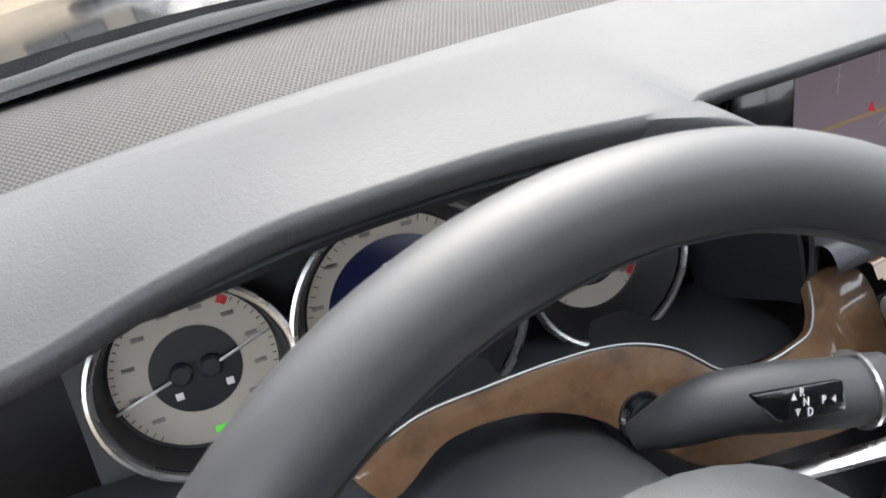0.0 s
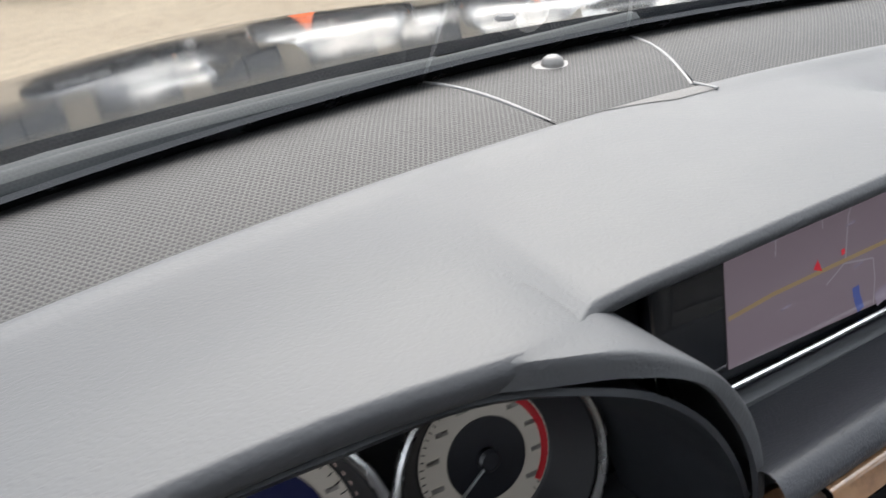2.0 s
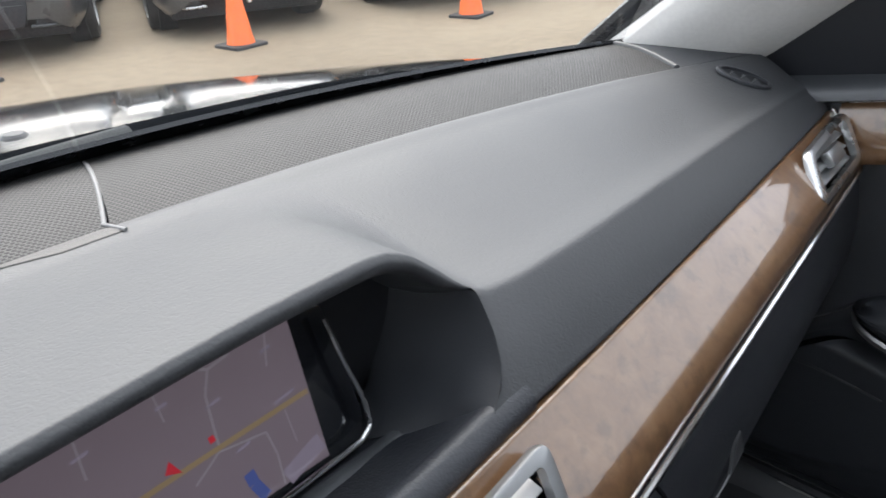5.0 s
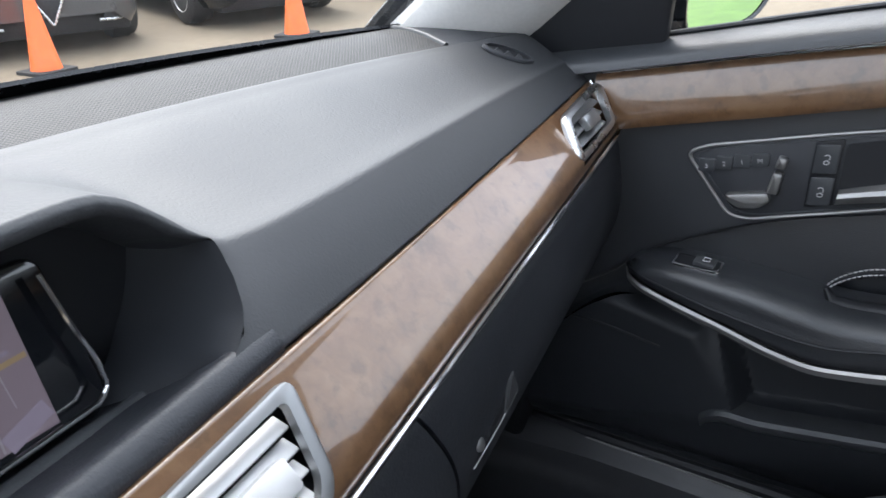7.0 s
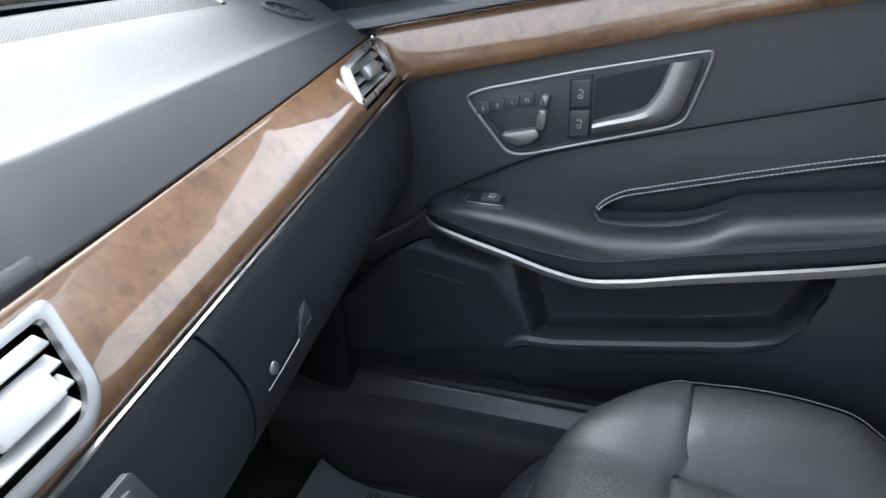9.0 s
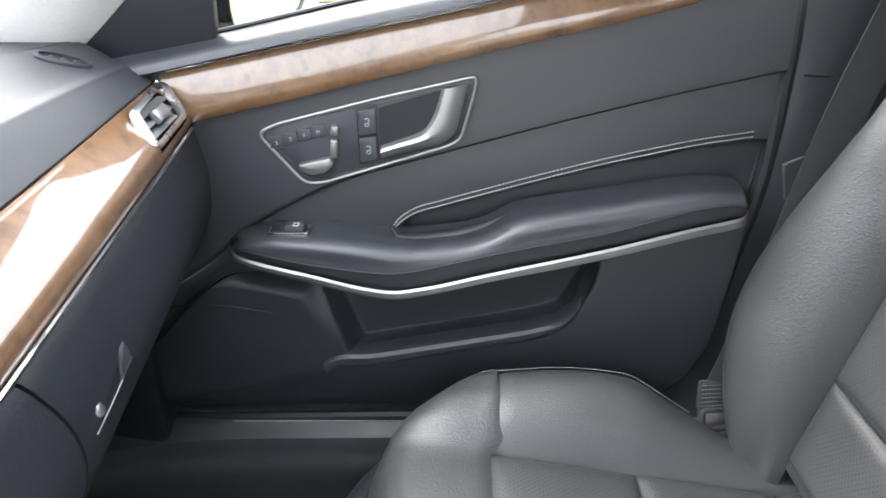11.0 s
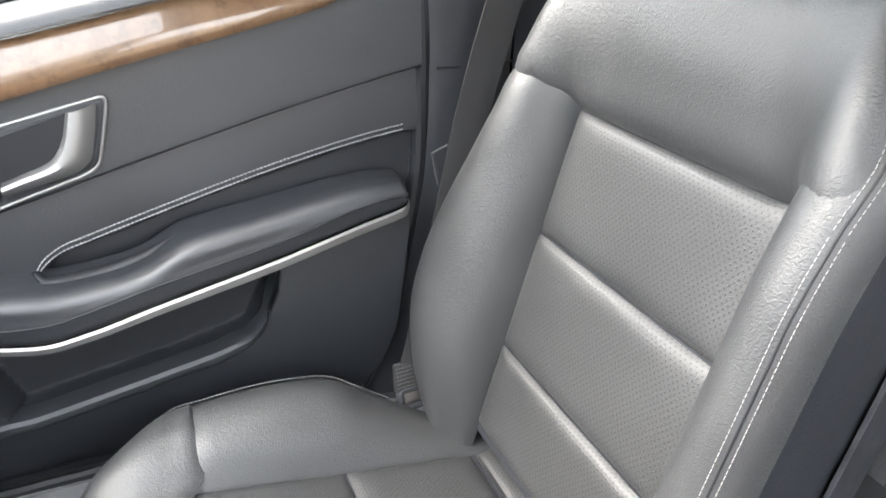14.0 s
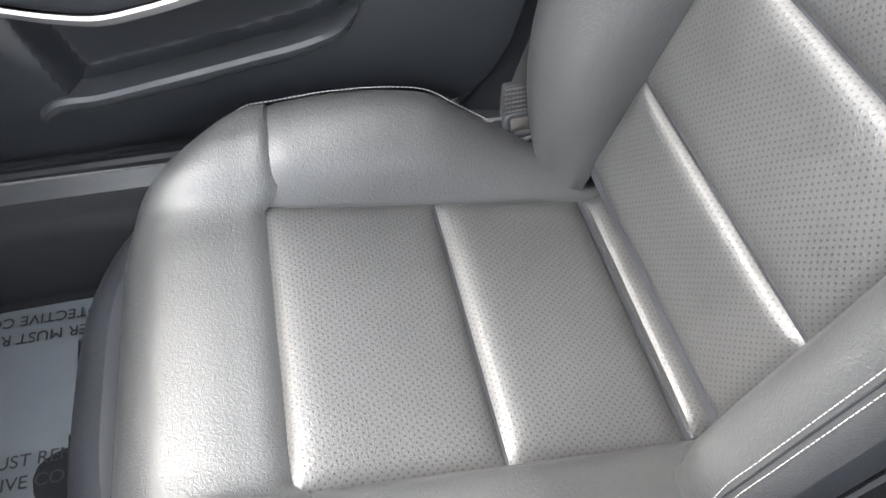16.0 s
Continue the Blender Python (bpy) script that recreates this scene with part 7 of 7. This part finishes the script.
l.new(r2.outputs[0], mx.inputs[2])
l.new(mx.outputs[0], b.inputs["Base Color"])
b.inputs["Roughness"].default_value = 0.9
bump(n, l, c3.outputs[0], 0.4, 0.01, b)
YARD = m
GRASS = plain("lawn", (0.085, 0.15, 0.03), 0.9, var=0.35, scale=3.0, grain=0.8, grain_scale=60.0)
KERB = plain("kerb stone", (0.48, 0.45, 0.40), 0.85, var=0.15, scale=8.0, grain=0.3, grain_scale=80.0)
ORANGE = plain("cone orange", (0.85, 0.16, 0.035), 0.5, var=0.12, scale=12.0)
RUBBER = plain("rubber", (0.02, 0.02, 0.021), 0.7)
TYRE = plain("tyre", (0.02, 0.02, 0.021), 0.75)
ALLOY = plain("alloy rim", (0.55, 0.56, 0.57), 0.3, metal=0.9, var=0.05)
LAMP = plain("headlamp", (0.55, 0.57, 0.6), 0.12, metal=0.3, coat=1.0)
WINDOW = plain("tinted car glass", (0.015, 0.018, 0.02), 0.05, coat=1.0)
AMBER = plain("amber marker", (0.8, 0.25, 0.02), 0.3)

bm = bmesh.new()
bmesh.ops.create_grid(bm, x_segments=60, y_segments=60, size=1500)
for v in bm.verts:
    for a in (0, 1):
        s = v.co[a] / 1500
        v.co[a] = 1500 * math.copysign(abs(s) ** 3, s)
    v.co.z = GROUND_Z
part("ground", bm, YARD, None)
tagged(bpy.data.objects["ground"], "pale sandy concrete car yard", "ground", kind="structure")

# lawn behind a kerb to the side
def lawn(name, poly, z):
    bm = plate(poly, 0.12, Matrix.Translation((0, 0, GROUND_Z)), 0.01)
    ob = part(name, bm, GRASS, None, smooth=False)
    return tagged(ob, "mown green lawn beside the yard", "lawn", kind="structure")


lawn("lawn", [(24, 3.0), (21.6, -3.2), (22.2, -9), (40, -30), (80, -20), (80, 10)], 0)
lawn("lawn", [(2.4, -5.0), (9, -6.2), (22, -9.5), (22, -40), (1.0, -40)], 0)
kerb = thing("kerb", "pale stone kerb along the lawn", "kerb", (18, -2, GROUND_Z), kind="structure")
kp = curve([(13.6, 1.0, 0), (15.5, -0.1, 0), (18.5, -1.9, 0), (21.0, -4.0, 0), (22, -9.0, 0)], 14)
for a, b_ in zip(kp, kp[1:]):
    d = Vector(b_ - a)
    km_ = frame_of((a[0], a[1], GROUND_Z), d, (-d.y, d.x, 0))
    part("kerb_stone", block((0.01, 0, 0), (d.length - 0.01, 0.30, 0.17), 0.02, m=km_), KERB, kerb)
settle(kerb)
# traffic cones
cone0 = thing("traffic_cone", "orange plastic traffic cone on a black foot", "traffic cone", group="traffic cones")
part("body", lathe([(0.128, 0.025), (0.122, 0.04), (0.032, 0.66), (0.026, 0.70), (0.018, 0.705), (0.018, 0.69), (0.0, 0.69)], None, 32), ORANGE, cone0, "smooth orange cone")
part("foot", plate(rounded([(-0.175, -0.175), (0.175, -0.175), (0.175, 0.175), (-0.175, 0.175)], 0.03), 0.028, None, 0.008), RUBBER, cone0, "square black rubber foot")
CONES = [(1.45, 6.70, 20), (3.49, 6.02, 5), (5.64, 5.15, 12), (12.7, 2.05, 8), (7.6, 4.4, 30)]
cone0.matrix_basis = pose(CONES[0][0], CONES[0][1], GROUND_Z, 0, 0, CONES[0][2])
for x, y, a in CONES[1:]:
    copy_thing(cone0, pose(x, y, GROUND_Z, 0, 0, a))


# parked cars
def car_wheel(car, x, y, r, side):
    w = part("wheel", lathe([(r * 0.62, -0.10), (r * 0.9, -0.105), (r * 0.985, -0.085), (r, -0.05), (r, 0.05), (r * 0.985, 0.085), (r * 0.9, 0.105), (r * 0.62, 0.10), (r * 0.60, 0.06), (r * 0.60, -0.06), (r * 0.62, -0.10)], pose(x, y, r, 90, 0, 90) , 40), TYRE, car, "black tyre")
    rim_ = bmesh.new()
    lathe([(r * 0.60, 0.075), (r * 0.645, 0.102), (r * 0.62, 0.104), (r * 0.57, 0.08), (r * 0.55, 0.0), (r * 0.6, 0.0)], None, 40, rim_)
    for k in range(10):
        block((r * 0.10, -0.018, 0.065), (r * 0.60, 0.018, 0.09), 0.006, rim_, pose(0, 0, 0, 0, 0, 36 * k), 1)
    lathe([(0, 0.06), (r * 0.13, 0.06), (r * 0.13, 0.095), (0.0, 0.098)], None, 20, rim_)
    bmesh.ops.transform(rim_, matrix=pose(x, y, r, 90, 0, 90 if side > 0 else -90), verts=rim_.verts)
    part("rim", rim_, ALLOY, w, "spoked alloy rim")
    disc = lathe([(0, 0.0), (r * 0.56, 0.0), (r * 0.56, 0.01), (0, 0.01)], pose(x, y, r, 90, 0, 90 if side > 0 else -90), 24)
    part("brake_disc", disc, DEEP, w)


def parked_car(name, label, paint, at, heading, suv=False, wid=0.86, grille="wide", round_lamps=False):
    """A saloon or small SUV; its front looks along -y of its own."""
    car = thing(name, label, "car", group="parked cars")
    H = 0.14 if suv else 0.0
    # body: cross sections from front to back, each from one sill over the bonnet line to the other
    secs = [(-2.28, 0.60, 0.34, 0.62), (-2.24, 0.72, 0.26, 0.70), (-2.12, 0.80, 0.22, 0.76), (-1.85, 0.855, 0.20, 0.83), (-1.3, 0.88, 0.19, 0.90), (-0.75, 0.885, 0.19, 0.96), (0.2, 0.89, 0.19, 0.98), (1.2, 0.885, 0.20, 1.0), (1.8, 0.86, 0.22, 1.02), (2.15, 0.80, 0.28, 1.0), (2.26, 0.72, 0.36, 0.94)]
    P = []
    for y, w, z0, z1 in secs:
        w = w * wid / 0.86
        z1 += H
        prof = [(-w * 0.90, z0), (-w * 0.985, z0 + 0.10), (-w, (z0 + z1) / 2), (-w * 0.975, z1 - 0.12), (-w * 0.90, z1 - 0.03), (-w * 0.55, z1 + 0.015), (0, z1 + 0.025), (w * 0.55, z1 + 0.015), (w * 0.90, z1 - 0.03), (w * 0.975, z1 - 0.12), (w, (z0 + z1) / 2), (w * 0.985, z0 + 0.10), (w * 0.90, z0)]
        P.append([(q[0], y, q[1]) for q in prof])
    pts = loft(P, 60, 70)
    bm = grid(pts, flip=True)
    for edge_row in (0, -1):
        vs = [bm.verts.new(p) for p in pts[edge_row]]
        bm.faces.new(vs if edge_row == 0 else vs[::-1])
    part("body", bm, paint, car, "painted body")
    # glasshouse
    G = []
    for y, w, z in ((-0.95, 0.70, 0.955), (-0.25, 0.62, 1.36), (0.1, 0.60, 1.43), (0.9, 0.58, 1.42), (1.35, 0.56, 1.30), (1.95, 0.62, 1.03)):
        G.append([(-w - 0.1, y, 0.90 + H), (-w - 0.02, y, max(0.95, z - 0.12) + H), (-w + 0.06, y, z - 0.01 + H), (0, y, z + 0.02 + H), (w - 0.06, y, z - 0.01 + H), (w + 0.02, y, max(0.95, z - 0.12) + H), (w + 0.1, y, 0.90 + H)])
    part("glasshouse", grid(loft(G, 40, 40), flip=True), WINDOW, car, "dark windows")
    part("roof", grid(loft([[(-0.50, -0.05, 1.435 + H), (0, -0.08, 1.455 + H), (0.5, -0.05, 1.435 + H)], [(-0.50, 0.5, 1.455 + H), (0, 0.5, 1.475 + H), (0.5, 0.5, 1.455 + H)], [(-0.48, 1.15, 1.40 + H), (0, 1.15, 1.42 + H), (0.48, 1.15, 1.40 + H)]], 16, 16), thick=0.012), paint, car, "painted roof")
    # underside
    part("underbody", block((-0.72, -2.1, 0.16), (0.72, 2.1, 0.34), 0.02), DEEP, car)
    for sx in (-1, 1):
        for y in (-1.42, 1.40):
            arch_ = lathe([(0.375, -0.02), (0.40, 0.0), (0.375, 0.02)], pose(sx * (0.875 * wid / 0.86), y, 0.335 + H * 0.4, 90, 0, 90), 36)
            part("wheel_arch", lathe([(0, -0.16), (0.375, -0.16), (0.375, 0.012), (0, 0.012)], pose(sx * (0.80 * wid / 0.86), y, 0.345 + H * 0.4, 90, 0, 90 if sx > 0 else -90), 32), DEEP, car)
            arch_.free()
            car_wheel(car, sx * 0.80 * wid / 0.86, y, 0.325 + H * 0.35, sx)
    # front: grille, lower intakes, lamps
    zf = 0.50 + H * 0.6
    if grille == "wide":
        gr = part("grille", plate(rounded([(-0.36, -0.20), (0.36, -0.20), (0.42, 0.02), (0.36, 0.16), (-0.36, 0.16), (-0.42, 0.02)], 0.04), 0.03, frame_of((0, -2.265, zf - 0.02), (1, 0, 0), (0, 0.12, 1)), 0.008), DEEP, car, "large dark grille")
        for k in range(7):
            part("grille_bar", block((-0.38, -0.003, 0.028), (0.38, 0.003, 0.036), 0.001, m=frame_of((0, -2.265, zf - 0.18 + 0.048 * k), (1, 0, 0), (0, 0.12, 1))), PLASTIC_GREY, gr)
        for k in range(4):
            part("badge_ring", loop_tube([(-0.105 + 0.07 * k + 0.045 * math.cos(a), -2.312, zf + 0.10 + 0.045 * math.sin(a)) for a in np.linspace(0, 6.283, 25)[:-1]], 0.006, 6, up=(0, 1, 0)), CHROME, gr)
    elif grille == "shield":
        sh = [(0, -0.20), (0.12, 0.02), (0.135, 0.14), (0, 0.18), (-0.135, 0.14), (-0.12, 0.02)]
        gr = part("grille", plate(rounded(sh, 0.03), 0.05, frame_of((0, -2.26, zf - 0.02), (1, 0, 0), (0, 0.10, 1)), 0.01), DEEP, car, "shield-shaped dark grille")
        part("grille_edge", loop_tube([tuple(frame_of((0, -2.31, zf - 0.025), (1, 0, 0), (0, 0.10, 1)) @ Vector((x, y, 0))) for x, y in rounded(sh, 0.03)], 0.012, 8, up=(0, 1, 0)), CHROME, gr, "chrome grille edge")
    else:
        gr = part("grille", plate(rounded([(-0.30, -0.08), (0.30, -0.08), (0.34, 0.10), (-0.34, 0.10)], 0.03), 0.03, frame_of((0, -2.262, zf + 0.06), (1, 0, 0), (0, 0.12, 1)), 0.008), DEEP, car, "dark grille")
        for k in range(4):
            part("grille_bar", tube([(-0.31, -2.30, zf + 0.0 + 0.045 * k), (0, -2.315, zf + 0.0 + 0.045 * k), (0.31, -2.30, zf + 0.0 + 0.045 * k)], 0.007, 8, 12), CHROME, gr)
    for sx in (-1, 1):
        part("air_intake", plate(rounded([(-0.16, -0.07), (0.14, -0.06), (0.12, 0.06), (-0.10, 0.045)], 0.03), 0.03, frame_of((sx * 0.57, -2.205, 0.335 + H * 0.6), (1, sx * 0.30, 0), (0, 0.05, 1)), 0.008), DEEP, car, "dark lower intake")
        part("lower_trim", tube([(sx * 0.40, -2.275, 0.285 + H * 0.6), (sx * 0.58, -2.235, 0.275 + H * 0.6), (sx * 0.72, -2.13, 0.285 + H * 0.6)], 0.014, 8, 14), PLASTIC_GREY if grille == "wide" else CHROME, car)
        if round_lamps:
            for dx in (0.50, 0.68):
                part("headlamp", lathe([(0.075, 0), (0.075, 0.03), (0.06, 0.045), (0, 0.05)], frame_of((sx * dx * 0.95, -2.16 + 0.12 * (dx - 0.5), 0.66 + H * 0.7), (1, 0, 0), (0, 0.2, 1)), 28), LAMP, car, "round headlamp")
        else:
            part("headlamp", plate(rounded([(-0.17, -0.05), (0.15, -0.02), (0.19, 0.06), (-0.13, 0.03)] if sx > 0 else [(-0.19, 0.06), (-0.15, -0.02), (0.17, -0.05), (0.13, 0.03)], 0.02), 0.03, frame_of((sx * 0.58, -2.155, 0.63 + H * 0.7), (1, sx * 0.42, 0), (0, 0.3, 1)), 0.01), LAMP, car, "clear headlamp")
        part("side_marker", block((-0.01, -0.05, -0.018), (0.012, 0.05, 0.018), 0.006, m=pose(sx * 0.855 * wid / 0.86, -1.93, 0.60 + H * 0.6, 0, 0, sx * 14)), AMBER, car, "amber side marker")
        part("tail_lamp", block((-0.16, -0.02, -0.06), (0.16, 0.02, 0.06), 0.015, m=pose(sx * 0.60, 2.21, 0.80 + H, 0, 0, -sx * 18)), REDM, car, "red tail lamp")
        part("exhaust", lathe([(0.036, 0), (0.036, 0.08), (0.03, 0.08), (0.03, 0.0)], frame_of((sx * 0.52, 2.16, 0.30), (1, 0, 0), (0, 0, 1)) @ pose(0, 0, 0, 180), 20), CHROME, car, "chrome exhaust tip")
        part("door_line", tube([(sx * 0.892 * wid / 0.86, 0.05, 0.36), (sx * 0.897 * wid / 0.86, 0.03, 0.7 + H), (sx * 0.885 * wid / 0.86, 0.02, 0.88 + H)], 0.004, 6, 10), DEEP, car)
        part("sill_trim", tube([(sx * 0.885 * wid / 0.86, -0.95, 0.27), (sx * 0.893 * wid / 0.86, 0.0, 0.265), (sx * 0.885 * wid / 0.86, 0.95, 0.27)], 0.014, 8, 16), CHROME if suv else PLASTIC_GREY, car)
    part("number_plate", block((-0.15, -0.008, -0.04), (0.15, 0.008, 0.04), 0.004, m=pose(0, 2.275, 0.78 + H)), WHITE, car)
    car.matrix_basis = pose(at[0], at[1], GROUND_Z, 0, 0, heading)
    return car


P_GREY = plain("dark grey car paint", (0.035, 0.037, 0.04), 0.3, coat=1.0, var=0.05, scale=5.0)
P_STEEL = plain("steel grey car paint", (0.055, 0.058, 0.064), 0.3, metal=0.3, coat=1.0, var=0.05, scale=5.0)
P_NAVY = plain("navy car paint", (0.012, 0.016, 0.028), 0.25, coat=1.0, var=0.05, scale=5.0)
P_SILVER = plain("silver car paint", (0.42, 0.43, 0.44), 0.3, metal=0.5, coat=1.0, var=0.04, scale=5.0)
P_RED = plain("red car paint", (0.35, 0.012, 0.015), 0.3, coat=1.0, var=0.05, scale=5.0)


def row_car(name, label, paint, front, heading, **k):
    """Place a car by the middle of its front."""
    d = Matrix.Rotation(radians(heading), 3, 'Z') @ Vector((0, -2.28, 0))
    return parked_car(name, label, paint, (front[0] - d.x, front[1] - d.y), heading, **k)


row_car("parked_car", "dark grey saloon with a broad ringed grille, nose to the yard", P_GREY, (1.80, 7.35), -24, grille="wide")
row_car("parked_car", "steel grey saloon with a chrome shield grille", P_STEEL, (3.95, 6.52), -22, grille="shield")
row_car("parked_car", "black SUV with chrome lower trim, nose to the yard", PAINT, (6.25, 5.75), -20, suv=True, grille="bars")
row_car("parked_car", "black saloon parked at the end of the row", PAINT, (-0.55, 8.35), -24, grille="bars")
row_car("parked_car", "navy saloon parked in the row", P_NAVY, (8.9, 5.2), -20, grille="bars")
row_car("parked_car", "silver saloon parked behind the first row", P_SILVER, (4.1, 10.9), -22, grille="bars")
row_car("parked_car", "dark hatchback with round headlamps beside a cone", P_NAVY, (13.3, 3.1), -58, grille="bars", round_lamps=True)
parked_car("parked_car", "black saloon parked along the kerb", PAINT, (17.0, 0.6), 62)
parked_car("parked_car", "black SUV parked beyond the kerb", PAINT, (22.8, -1.6), 64, suv=True)
parked_car("parked_car", "red car parked across the lawn", P_RED, (12.5, -24.0), 80)

# showroom across the yard, mirrored in the bonnet
hall = thing("showroom", "long two-storey beige building with dark windows", "building", (-12, 34, GROUND_Z))
STUCCO = plain("beige render", (0.38, 0.33, 0.26), 0.9, var=0.15, scale=0.6, grain=0.3, grain_scale=30.0)
part("wall", block((-40, 34, GROUND_Z), (24, 44, GROUND_Z + 8.6), 0.02), STUCCO, hall, "beige rendered wall")
part("roof", block((-40.6, 33.4, GROUND_Z + 8.6), (24.6, 44.6, GROUND_Z + 9.0), 0.05), PLASTIC_GREY, hall, "dark flat roof")
for k in range(13):
    x = -37 + 4.7 * k
    for z0, z1 in ((0.5, 3.3), (4.9, 7.2)):
        w_ = part("window", block((x - 1.7, 33.93, GROUND_Z + z0), (x + 1.7, 34.02, GROUND_Z + z1), 0.02), PLASTIC_GREY, hall, "dark window frame")
        for i in (-1, 1):
            part("pane", block((x + 0.83 * i - 0.76, 33.90, GROUND_Z + z0 + 0.12), (x + 0.83 * i + 0.76, 33.94, GROUND_Z + z1 - 0.12), 0.0), WINDOW, w_, smooth=False)
settle(hall)
